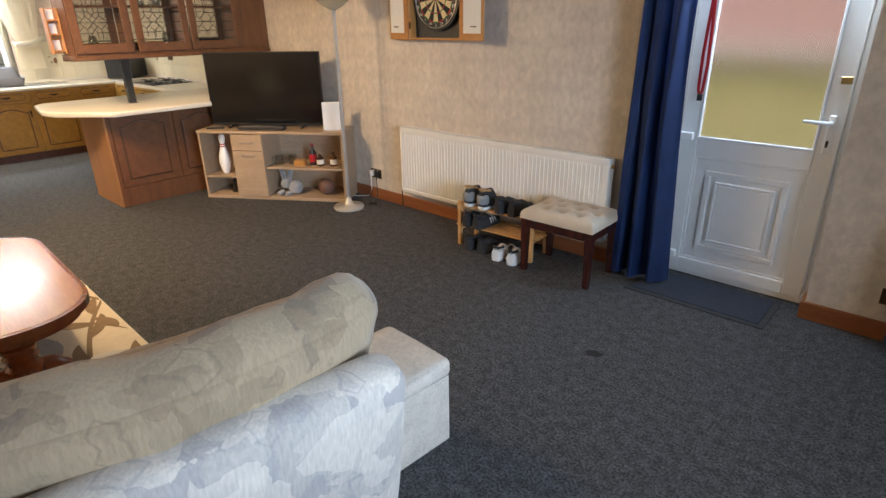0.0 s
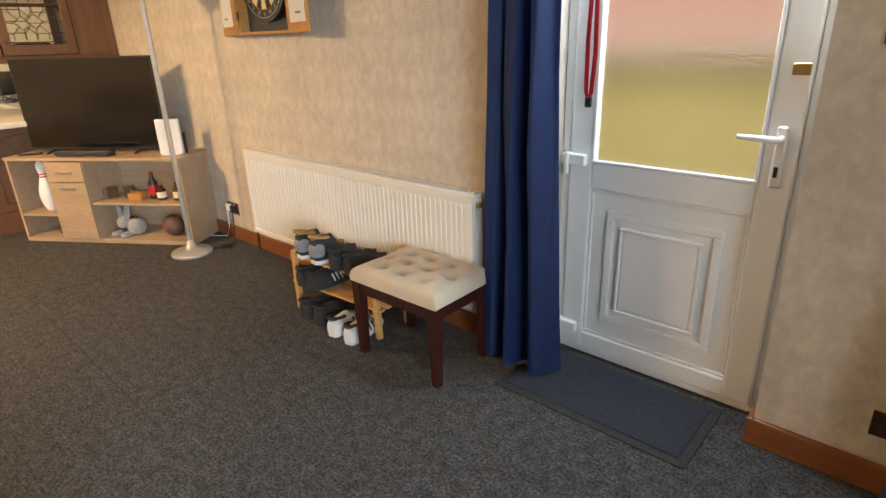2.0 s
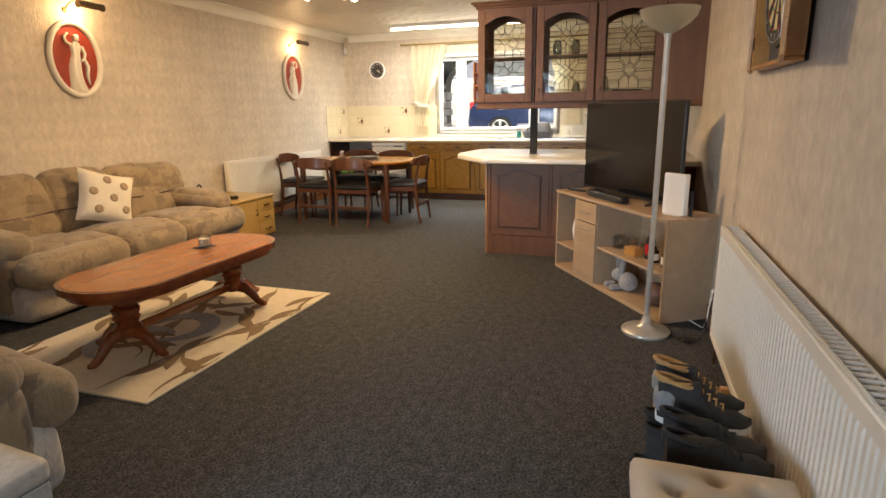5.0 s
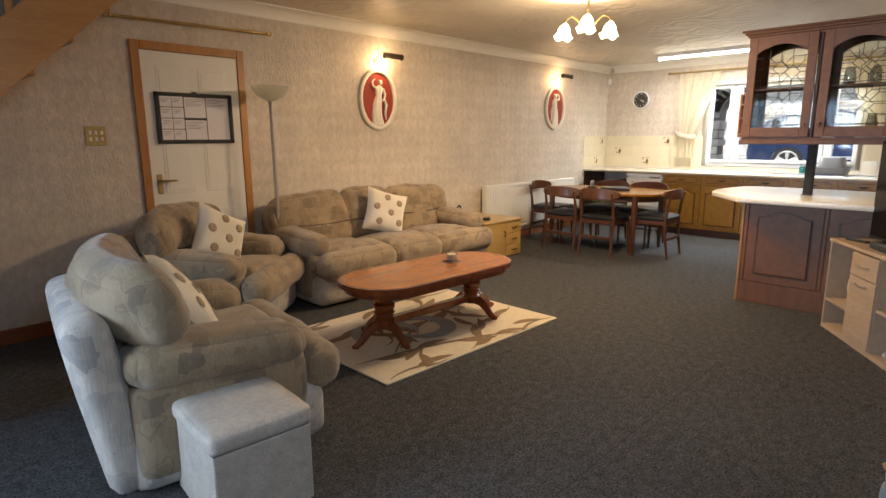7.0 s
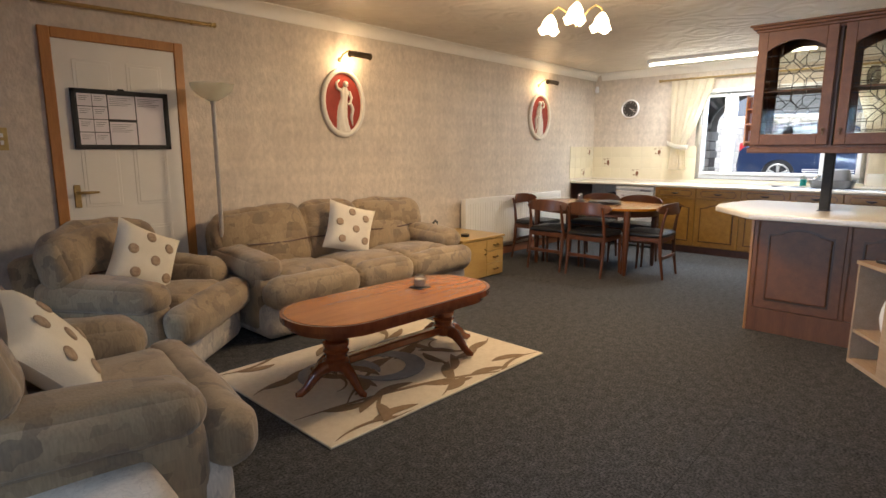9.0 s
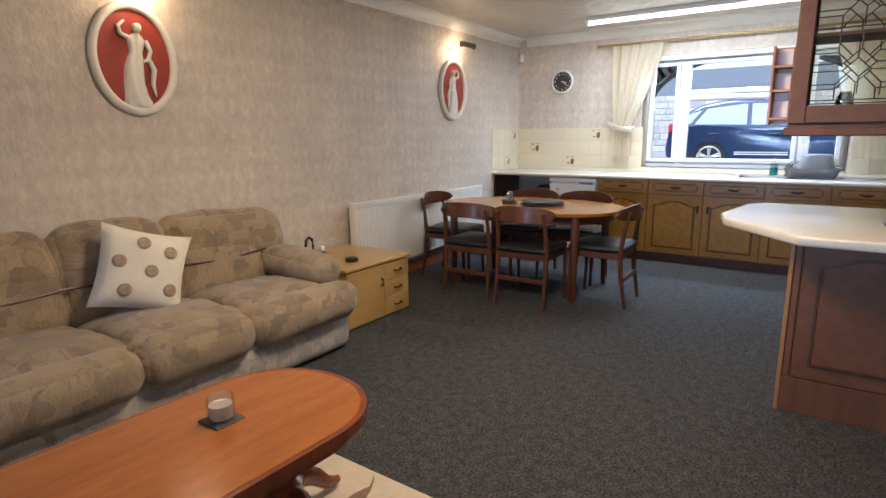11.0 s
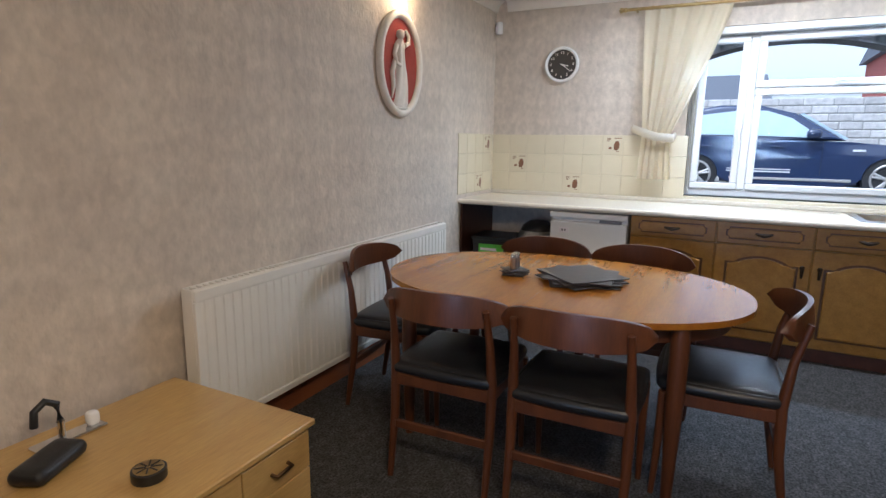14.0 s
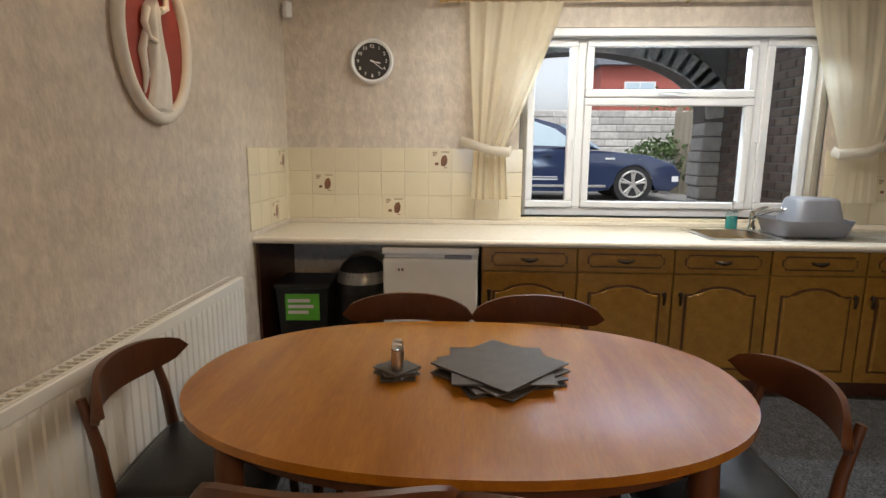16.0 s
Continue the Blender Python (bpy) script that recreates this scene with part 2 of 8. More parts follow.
def artex():
    """White ceiling plaster combed in overlapping fans."""
    m = material("ceiling_plaster", (0.64, 0.58, 0.48), (0.58, 0.52, 0.43), 0.5, 2, 3)
    n, link = m.node_tree.nodes, m.node_tree.links.new
    co = n.new("ShaderNodeTexCoord")
    v = n.new("ShaderNodeTexVoronoi")
    v.inputs["Scale"].default_value = 2.6
    w = n.new("ShaderNodeTexNoise")
    w.inputs["Scale"].default_value = 3.0
    mx = n.new("ShaderNodeMixRGB")
    mx.blend_type, mx.inputs[0].default_value = "ADD", 0.25
    link(co.outputs["Object"], w.inputs["Vector"])
    link(co.outputs["Object"], mx.inputs[1])
    link(w.outputs["Color"], mx.inputs[2])
    link(mx.outputs[0], v.inputs["Vector"])
    k = n.new("ShaderNodeMath")
    k.operation, k.inputs[1].default_value = "MULTIPLY", 20.0
    s = n.new("ShaderNodeMath")
    s.operation = "SINE"
    link(v.outputs["Distance"], k.inputs[0])
    link(k.outputs[0], s.inputs[0])
    bp = n.new("ShaderNodeBump")
    bp.inputs["Strength"].default_value, bp.inputs["Distance"].default_value = 0.4, 0.008
    link(s.outputs[0], bp.inputs["Height"])
    link(bp.outputs[0], n["Principled BSDF"].inputs["Normal"])
    return m


def wallpaper():
    """Pale embossed paper with a faint damask lozenge repeat and soft mottling."""
    m = material("wallpaper", (0.66, 0.58, 0.48), (0.54, 0.47, 0.395), 0.6, 3.4, 7, (1, 1, 0.7), 0.45, 55, spread=(0.3, 0.7), fine=(26, 0.1))
    n, link = m.node_tree.nodes, m.node_tree.links.new
    b = n["Principled BSDF"]
    base = b.inputs["Base Color"].links[0].from_socket
    co = [x for x in n if x.type == "TEX_COORD"][0]
    wob = n.new("ShaderNodeTexNoise")
    wob.inputs["Scale"].default_value, wob.inputs["Detail"].default_value = 22, 4
    link(co.outputs["Object"], wob.inputs["Vector"])
    sep = n.new("ShaderNodeSeparateXYZ")
    link(co.outputs["Object"], sep.inputs[0])

    def maths(op, p, q):
        k = n.new("ShaderNodeMath")
        k.operation = op
        for i, v in enumerate((p, q)):
            if isinstance(v, (int, float)):
                k.inputs[i].default_value = v
            elif v is not None:
                link(v, k.inputs[i])
        return k.outputs[0]

    u = maths("MULTIPLY", maths("ADD", sep.outputs[0], sep.outputs[1]), 2 * math.pi / 0.21)
    v = maths("MULTIPLY", sep.outputs[2], 2 * math.pi / 0.3)
    j = maths("MULTIPLY", wob.outputs["Fac"], 4.6)
    wave = maths("MULTIPLY", maths("COSINE", maths("ADD", maths("ADD", u, v), j), None), maths("COSINE", maths("ADD", maths("SUBTRACT", u, v), j), None))
    mr = n.new("ShaderNodeMapRange")
    mr.inputs[1].default_value, mr.inputs[2].default_value, mr.inputs[3].default_value, mr.inputs[4].default_value = -0.15, 0.3, 0.965, 1.03
    link(wave, mr.inputs[0])
    sc = n.new("ShaderNodeVectorMath")
    sc.operation = "SCALE"
    link(base, sc.inputs[0])
    link(mr.outputs[0], sc.inputs["Scale"])
    link(sc.outputs[0], b.inputs["Base Color"])
    return m


MAT_PAPER = wallpaper()
MAT_CEIL = artex()
MAT_CARPET = material("carpet", (0.018, 0.0185, 0.02), (0.112, 0.11, 0.109), 1.0, 95, 5, bump=0.9, bump_scale=190, fine=(22, 0.34), spread=(0.37, 0.66))
MAT_WHITE = material("white_paint", (0.8, 0.77, 0.7), (0.76, 0.73, 0.66), 0.45, 5, bump=0.03)
MAT_UPVC = material("white_upvc", (0.82, 0.83, 0.83), (0.78, 0.79, 0.79), 0.28, 4)
MAT_RAD = material("radiator_enamel", (0.82, 0.79, 0.72), (0.78, 0.75, 0.68), 0.35, 6)
MAT_SKIRT = wood("varnished_skirting", (0.3, 0.105, 0.035), (0.19, 0.06, 0.02), 0.35, "x")
MAT_PINE = wood("pine", (0.55, 0.27, 0.075), (0.42, 0.18, 0.045), 0.35, "x")
MAT_PINE_V = wood("pine_upright", (0.5, 0.24, 0.07), (0.38, 0.16, 0.045), 0.35, "z")
MAT_OAK = wood("kitchen_oak", (0.36, 0.195, 0.036), (0.24, 0.122, 0.021), 0.28, "z")
MAT_OAK_GROOVE = material("dark_groove", (0.1, 0.042, 0.012), (0.065, 0.026, 0.008), 0.45)
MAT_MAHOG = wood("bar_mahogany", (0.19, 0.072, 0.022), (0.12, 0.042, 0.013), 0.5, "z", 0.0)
# lighter bar wood: the light falling on the bar's end is in the colour
MAT_MAHOG_LIT = wood("bar_mahogany_lit", (0.42, 0.2, 0.075), (0.33, 0.15, 0.05), 0.4, "z")
MAT_CABWOOD = wood("cabinet_mahogany", (0.17, 0.07, 0.023), (0.105, 0.04, 0.012), 0.5, "z", 0.0)
MAT_TEAK = figured(wood("table_teak", (0.45, 0.18, 0.014), (0.3, 0.105, 0.008), 0.24, "x", 0.2, 5), (0.24, 0.08, 0.008), 0.14)
MAT_TEAK_V = wood("chair_teak", (0.115, 0.037, 0.0105), (0.065, 0.02, 0.006), 0.42, "z", 0.08)
MAT_CHERRY = wood("coffee_table_veneer", (0.42, 0.14, 0.02), (0.3, 0.09, 0.012), 0.22, "x", 0.3)
MAT_CHERRY_V = wood("coffee_table_leg", (0.26, 0.07, 0.02), (0.17, 0.04, 0.012), 0.2, "z", 0.5)
MAT_BEECH = wood("beech_laminate", (0.52, 0.34, 0.11), (0.45, 0.28, 0.085), 0.35, "x")
MAT_LIGHTOAK = wood("light_oak_laminate", (0.47, 0.335, 0.22), (0.39, 0.27, 0.165), 0.45, "x")
MAT_SHOERACK = wood("shoe_rack_pine", (0.6, 0.34, 0.13), (0.5, 0.26, 0.09), 0.45, "x")
MAT_DARKWOOD = wood("stool_wood", (0.055, 0.014, 0.009), (0.03, 0.008, 0.006), 0.25, "z", 0.3)
MAT_WORKTOP = material("cream_worktop", (0.74, 0.68, 0.56), (0.68, 0.61, 0.49), 0.22, 60, 4)
MAT_PLINTH = wood("dark_plinth", (0.085, 0.028, 0.014), (0.05, 0.016, 0.009), 0.4, "y")
MAT_BRASS = material("brass", (0.52, 0.39, 0.17), (0.42, 0.31, 0.13), 0.32, 30, metal=1.0)
MAT_ABRASS = material("antique_brass", (0.16, 0.1, 0.05), (0.1, 0.06, 0.03), 0.4, 30, metal=0.9)
MAT_DULLBRASS = material("dull_brass", (0.1, 0.065, 0.03), (0.07, 0.045, 0.02), 0.5, 30, metal=0.3)
MAT_BRONZE = material("dark_bronze", (0.05, 0.03, 0.015), (0.03, 0.018, 0.009), 0.4, 30, metal=0.5)
MAT_STEEL = material("brushed_steel", (0.6, 0.6, 0.6), (0.5, 0.5, 0.5), 0.3, 20, metal=1.0)
MAT_CHROME = material("chrome", (0.8, 0.8, 0.8), (0.75, 0.75, 0.75), 0.08, 20, metal=1.0)
MAT_SILVER = material("silver_paint", (0.62, 0.6, 0.56), (0.56, 0.54, 0.5), 0.32, 20, metal=0.6)
MAT_BLACK = material("black_plastic", (0.012, 0.012, 0.013), (0.02, 0.02, 0.02), 0.35, 20)
MAT_RUBBER = material("black_rubber", (0.018, 0.018, 0.018), (0.03, 0.03, 0.03), 0.8, 40, bump=0.2)
MAT_SCREEN = material("tv_screen", (0.006, 0.006, 0.007), (0.008, 0.008, 0.009), 0.12, 3)
MAT_LEATHER = material("black_leather", (0.009, 0.01, 0.012), (0.015, 0.016, 0.018), 0.36, 8, bump=0.15, bump_scale=180)
MAT_SOFA = fabric_pattern("sofa_fabric", (0.34, 0.255, 0.155), (0.25, 0.182, 0.11), (0.17, 0.124, 0.084))
# same sofa fabric, with window light on it put into paler colours
MAT_SOFA_LIT = fabric_pattern("sofa_fabric_lit", (0.6, 0.54, 0.46), (0.44, 0.4, 0.35), (0.3, 0.28, 0.275))
MAT_OTTO = creased(material("ottoman_vinyl", (0.58, 0.52, 0.44), (0.46, 0.41, 0.35), 0.55, 14, 6, bump=0.3, bump_scale=45), 26, (0.3, 0.26, 0.22), 0.35)
MAT_CUSHION = material("cream_cotton", (0.74, 0.68, 0.56), (0.68, 0.62, 0.5), 0.9, 8, bump=0.2, bump_scale=200)
MAT_CUSHDOT = material("brown_rosette", (0.28, 0.19, 0.12), (0.4, 0.3, 0.2), 0.9, 90)
MAT_STOOLSEAT = material("stool_velvet", (0.56, 0.46, 0.34), (0.5, 0.4, 0.29), 0.85, 9, bump=0.15, bump_scale=240, sheen=0.3)
MAT_BLUECURT = material("blue_curtain", (0.016, 0.045, 0.16), (0.013, 0.036, 0.125), 0.6, 10, bump=0.2, bump_scale=300, sheen=0.1)
MAT_CREAMCURT = material("cream_curtain", (0.87, 0.82, 0.69), (0.83, 0.77, 0.64), 0.85, 12, bump=0.3, bump_scale=160)
MAT_LACE = material("white_net", (0.8, 0.76, 0.66), (0.72, 0.68, 0.58), 0.8, 40, bump=0.3, bump_scale=150)
MAT_TILE = material("cream_tile", (0.74, 0.67, 0.49), (0.7, 0.63, 0.455), 0.16, 3, rand=0.03)
MAT_GROUT = material("grout", (0.69, 0.62, 0.455), rough=0.9)
MAT_RUG = material("rug_cream", (0.72, 0.62, 0.47), (0.66, 0.56, 0.41), 1.0, 30, bump=0.6, bump_scale=300)
MAT_RUGLEAF = material("rug_taupe", (0.27, 0.18, 0.1), (0.22, 0.145, 0.08), 1.0, 30, bump=0.6, bump_scale=300)
MAT_RUGGREY = material("rug_grey", (0.33, 0.32, 0.3), (0.28, 0.27, 0.26), 1.0, 30, bump=0.6, bump_scale=300)
MAT_MAT = material("door_mat_pile", (0.025, 0.03, 0.045), (0.035, 0.042, 0.06), 1.0, 60, bump=0.9, bump_scale=300)
MAT_TERRACOTTA = material("plaque_red", (0.3, 0.03, 0.012), (0.26, 0.026, 0.01), 0.6, 20, bump=0.1)
MAT_PLASTER = material("plaster_white", (0.78, 0.74, 0.66), (0.72, 0.68, 0.6), 0.6, 20, bump=0.1)
MAT_WHITEGOODS = material("white_enamel", (0.84, 0.84, 0.83), (0.8, 0.8, 0.79), 0.25, 5)
MAT_GREYPLASTIC = material("grey_plastic", (0.22, 0.225, 0.25), (0.19, 0.195, 0.215), 0.35, 8)
MAT_PAPERSHEET = material("paper", (0.8, 0.76, 0.78), (0.76, 0.72, 0.74), 0.7, 6)
MAT_INK = material("ink_grey", (0.2, 0.19, 0.2), rough=0.8)
MAT_RED = material("red_plastic", (0.5, 0.015, 0.02), rough=0.35)
MAT_GREEN = material("green_sticker", (0.14, 0.55, 0.05), rough=0.5)
MAT_SLATE = material("slate_mat", (0.055, 0.048, 0.046), (0.075, 0.066, 0.062), 0.5, 25, bump=0.1)
MAT_BULB = glowing("lit_shade", (1.0, 0.72, 0.4), 9.0)
MAT_DIMBULB = glowing("lit_tubular_bulb", (1.0, 0.7, 0.36), 2.5)
MAT_TUBE = glowing("lit_tube", (1.0, 0.9, 0.7), 10.0)
MAT_PANE = thin_glass("window_pane", (1, 1, 1), 0.001)
MAT_CABGLASS = thin_glass("cabinet_pane", (0.93, 0.92, 0.88), 0.005)
MAT_FROST = glass("frosted_glass", (0.95, 0.97, 0.95), 0.13, 0.12, 130)
MAT_BOWL = glass("frosted_bowl", (0.9, 0.93, 0.88), 0.5)
MAT_CLEAR = thin_glass("clear_glass", (0.88, 0.9, 0.9), 0.15)
MAT_LEAD = material("lead_came", (0.05, 0.045, 0.04), rough=0.5, metal=0.5)


def see_through(m, amount, colour):
    """Cloth that lets some daylight through."""
    n, link = m.node_tree.nodes, m.node_tree.links.new
    tl, mx = n.new("ShaderNodeBsdfTranslucent"), n.new("ShaderNodeMixShader")
    tl.inputs[0].default_value = (*colour, 1)
    mx.inputs[0].default_value = amount
    link(n["Principled BSDF"].outputs[0], mx.inputs[1])
    link(tl.outputs[0], mx.inputs[2])
    link(mx.outputs[0], n["Material Output"].inputs[0])


see_through(MAT_CREAMCURT, 0.5, (0.9, 0.84, 0.7))
see_through(MAT_LACE, 0.45, (0.85, 0.8, 0.7))


# ---- building tools ----
def part(name, bm, mat, parent=None, label="", smooth=False, kind="", category=""):
    """Links a bmesh as one mesh object."""
    me = bpy.data.meshes.new(name)
    bmesh.ops.recalc_face_normals(bm, faces=bm.faces)
    if smooth:
        for f in bm.faces:
            f.smooth = True
    bm.to_mesh(me)
    bm.free()
    for x in (mat if isinstance(mat, (list, tuple)) else [mat]):
        me.materials.append(x)
    ob = new(name, me)
    if smooth:
        me.set_sharp_from_angle(angle=radians(smooth if smooth is not True else 50))
    if parent:
        ob.parent = parent
    return tagged(ob, label, category, "", kind)


def thing(name, label, category, m=None, group=""):
    ob = new(name)
    ob.empty_display_size = 0.05
    if m:
        ob.matrix_basis = m
    return tagged(ob, label, category, group)


def share(name, me, parent, m, label=""):
    """One more object on a mesh that exists already."""
    ob = new(name, me)
    ob.parent = parent
    ob.matrix_basis = m
    return tagged(ob, label)


def box(x0, x1, y0, y1, z0, z1, bev=0.0, bm=None, seg=1):
    b = bmesh.new()
    bmesh.ops.create_cube(b, size=1)
    for v in b.verts:
        v.co = ((x0 + x1) / 2 + v.co.x * (x1 - x0), (y0 + y1) / 2 + v.co.y * (y1 - y0), (z0 + z1) / 2 + v.co.z * (z1 - z0))
    if bev:
        bmesh.ops.bevel(b, geom=b.edges[:], offset=bev, segments=seg, affect="EDGES", profile=0.5)
    return joined(bm, b)


def joined(bm, b):
    if bm is None:
        return b
    me = bpy.data.meshes.new("tmp")
    b.to_mesh(me)
    b.free()
    bm.from_mesh(me)
    bpy.data.meshes.remove(me)
    return bm


def moved(bm, m):
    bmesh.ops.transform(bm, matrix=m, verts=bm.verts)
    return bm


def tube(points, radii, n=10, bm=None, closed=False, flat=None):
    """A swept round (or flattened) section along points."""
    b = bmesh.new()
    pts = [Vector(p) for p in points]
    if not isinstance(radii, (list, tuple)):
        radii = [radii] * len(pts)
    rings = []
    for i, p in enumerate(pts):
        if closed:
            d = pts[(i + 1) % len(pts)] - pts[i - 1]
        else:
            d = pts[min(i + 1, len(pts) - 1)] - pts[max(i - 1, 0)]
        d.normalize()
        up = Vector((0, 0, 1)) if abs(d.z) < 0.92 else Vector((1, 0, 0))
        u = d.cross(up).normalized()
        w = u.cross(d)
        fu, fw = flat or (1, 1)
        rings.append([b.verts.new(p + radii[i] * (fu * u * math.cos(2 * math.pi * k / n) + fw * w * math.sin(2 * math.pi * k / n))) for k in range(n)])
    last = len(rings) if closed else len(rings) - 1
    for i in range(last):
        a, c = rings[i], rings[(i + 1) % len(rings)]
        for k in range(n):
            b.faces.new((a[k], a[(k + 1) % n], c[(k + 1) % n], c[k]))
    if not closed:
        b.faces.new(rings[0])
        b.faces.new(rings[-1])
    return joined(bm, b)


def lathe(profile, n=24, at=(0, 0, 0), bm=None, sx=1.0, sy=1.0):
    """Turned shape from (radius, height) pairs."""
    b = bmesh.new()
    rings = [[b.verts.new((at[0] + sx * r * math.cos(2 * math.pi * k / n), at[1] + sy * r * math.sin(2 * math.pi * k / n), at[2] + z)) for k in range(n)] for r, z in profile]
    for a, c in zip(rings, rings[1:]):
        for k in range(n):
            b.faces.new((a[k], a[(k + 1) % n], c[(k + 1) % n], c[k]))
    b.faces.new(rings[0])
    b.faces.new(rings[-1])
    return joined(bm, b)


def prism(poly, z0, z1, bev=0.0, bm=None, m=None, seg=2):
    """Extruded outline (x, y) from z0 to z1."""
    b = bmesh.new()
    lo = [b.verts.new((x, y, z0)) for x, y in poly]
    hi = [b.verts.new((x, y, z1)) for x, y in poly]
    b.faces.new(lo[::-1])
    top = b.faces.new(hi)
    for i in range(len(poly)):
        j = (i + 1) % len(poly)
        b.faces.new((lo[i], lo[j], hi[j], hi[i]))
    if bev:
        bmesh.ops.bevel(b, geom=[e for e in b.edges if abs(e.verts[0].co.z - e.verts[1].co.z) < 1e-6], offset=bev, segments=seg, affect="EDGES", profile=0.5)
    if m:
        moved(b, m)
    return joined(bm, b)


def soft(sx, sy, sz, r, puff=0.0, n=10, at=(0, 0, 0), rot=None, bm=None, wob=0.0, seed=0.0):
    """A padded block: rounded edges, bulging faces, slight wrinkles."""
    b = bmesh.new()
    hx, hy, hz = sx / 2, sy / 2, sz / 2
    r = min(r, hx, hy, hz)
    g = [math.sin(math.pi / 2 * (2 * i / n - 1)) for i in range(n + 1)]
    seen = {}

    def vert(p):
        key = tuple(round(c, 5) for c in p)
        if key not in seen:
            v = Vector((p[0] * hx, p[1] * hy, p[2] * hz))
            inner = Vector((max(-hx + r, min(hx - r, v.x)), max(-hy + r, min(hy - r, v.y)), max(-hz + r, min(hz - r, v.z))))
            d = v - inner
            q = inner + d.normalized() * r if d.length > 1e-9 else v
            f = (1 - p[0] ** 2) * (1 - p[1] ** 2) if abs(p[2]) > 0.999 else (1 - p[1] ** 2) * (1 - p[2] ** 2) if abs(p[0]) > 0.999 else (1 - p[0] ** 2) * (1 - p[2] ** 2)
            q += d.normalized() * puff * max(f, 0)
            if wob:
                q += d.normalized() * wob * noise.noise(Vector((q.x * 9 + seed, q.y * 9, q.z * 9 - seed)))
            seen[key] = b.verts.new(q)
        return seen[key]

    for axis in range(3):
        for side in (-1, 1):
            for i in range(n):
                for j in range(n):
                    quad = []
                    for a, c in ((i, j), (i + 1, j), (i + 1, j + 1), (i, j + 1)):
                        p = [0, 0, 0]
                        p[axis], p[(axis + 1) % 3], p[(axis + 2) % 3] = side, g[a], g[c]
                        quad.append(vert(p))
                    b.faces.new(quad)
    m = Matrix.Translation(at) @ (rot or Matrix())
    moved(b, m)
    return joined(bm, b)


def oval(a, b, n=48, start=0.0, end=2 * math.pi, power=2.0):
    out = []
    for k in range(n):
        t = start + (end - start) * k / (n if abs(end - start - 2 * math.pi) < 1e-6 else n - 1)
        c, s = math.cos(t), math.sin(t)
        out.append((a * math.copysign(abs(c) ** (2 / power), c), b * math.copysign(abs(s) ** (2 / power), s)))
    return out


def upright(x, y, z, rz):
    """Local x across, local y up the wall, local z out of it; rz turns it about the vertical."""
    return pose(x, y, z, 0, 0, rz) @ pose(0, 0, 0, 90, 0, 0)


# ---- floor, walls, ceiling ----
def structure(name, bm, mat, label, category, smooth=False):
    return part(name, bm, mat, None, label, smooth, "structure", category)


floor = structure("floor", box(WX - 0.3, EX + 0.2, SY - 0.2, NY + 0.26, -0.12, 0.0), MAT_CARPET, "dark blue-grey speckled fitted carpet", "floor")
MAT_GAP = material("carpet_gap", (0.02, 0.02, 0.02), (0.034, 0.033, 0.033), 1.0, 90)
for x, y0, y1 in ((-4.08, 2.15, 3.4), (-5.98, -1.0, 0.35)):
    part("seam_ridge", tube([(x, y0, -0.003), (x + 0.01, (y0 + y1) / 2, -0.002), (x - 0.005, y1, -0.003)], 0.03, 12, flat=(1, 0.3)), MAT_CARPET, floor, "raised carpet joint", True)
seam = part("seam", box(-4.08, -2.2, 2.1455, 2.149, 0.0, 0.0006), MAT_GAP, floor, "faint seam between two carpet widths")

stain_pts = [(0.04 * (1 + 0.16 * math.sin(3 * a + 1) + 0.07 * math.sin(7 * a)) * math.cos(a), 0.03 * (1 + 0.12 * math.sin(5 * a)) * math.sin(a)) for a in (2 * math.pi * q / 30 for q in range(30))]
part("stain", prism(stain_pts, 0.0, 0.0006), material("carpet_stain", (0.01, 0.009, 0.009), (0.02, 0.018, 0.017), 1.0, 120, bump=0.8, bump_scale=300), floor, "small dark stain").matrix_basis = pose(-1.207, 2.405, 0, 0, 0, 20)

DX0, DX1 = -1.42, -0.52       # back door opening
wall_north = structure("wall_north", box(WX - 0.3, DX0, NY, NY + 0.26, 0, CZ, bm=box(DX1, EX, NY, NY + 0.26, 0, CZ, bm=box(DX0, DX1, NY, NY + 0.26, 2.1, CZ))),
                       MAT_PAPER, "beige mottled embossed wallpaper on the radiator wall", "wall")
wall_south = structure("wall_south", box(WX - 0.3, EX, SY - 0.2, SY, 0, CZ + 2.2), MAT_PAPER, "beige mottled embossed wallpaper behind the sofa", "wall")
WY0, WY1, WZ0, WZ1 = 0.10, 2.02, 0.93, 2.12
bw = box(WX - 0.3, WX, SY, WY0, 0, CZ)
for seg_ in ((WY1, NY, 0, CZ), (WY0, WY1, 0, WZ0), (WY0, WY1, WZ1, CZ)):
    bw = box(WX - 0.3, WX, seg_[0], seg_[1], seg_[2], seg_[3], bm=bw)
wall_west = structure("wall_west", bw, MAT_PAPER, "beige papered wall with the kitchen window", "wall")
EW = (-0.35, 1.45, 0.95, 2.1)
be = box(EX, EX + 0.2, SY - 0.2, EW[0], 0, CZ + 2.2)
for seg_ in ((EW[1], NY + 0.26, 0, CZ), (EW[0], EW[1], 0, EW[2]), (EW[0], EW[1], EW[3], CZ)):
    be = box(EX, EX + 0.2, seg_[0], seg_[1], seg_[2], seg_[3], bm=be)
wall_east = structure("wall_east", be, MAT_PAPER, "beige papered wall with a window opening", "wall")

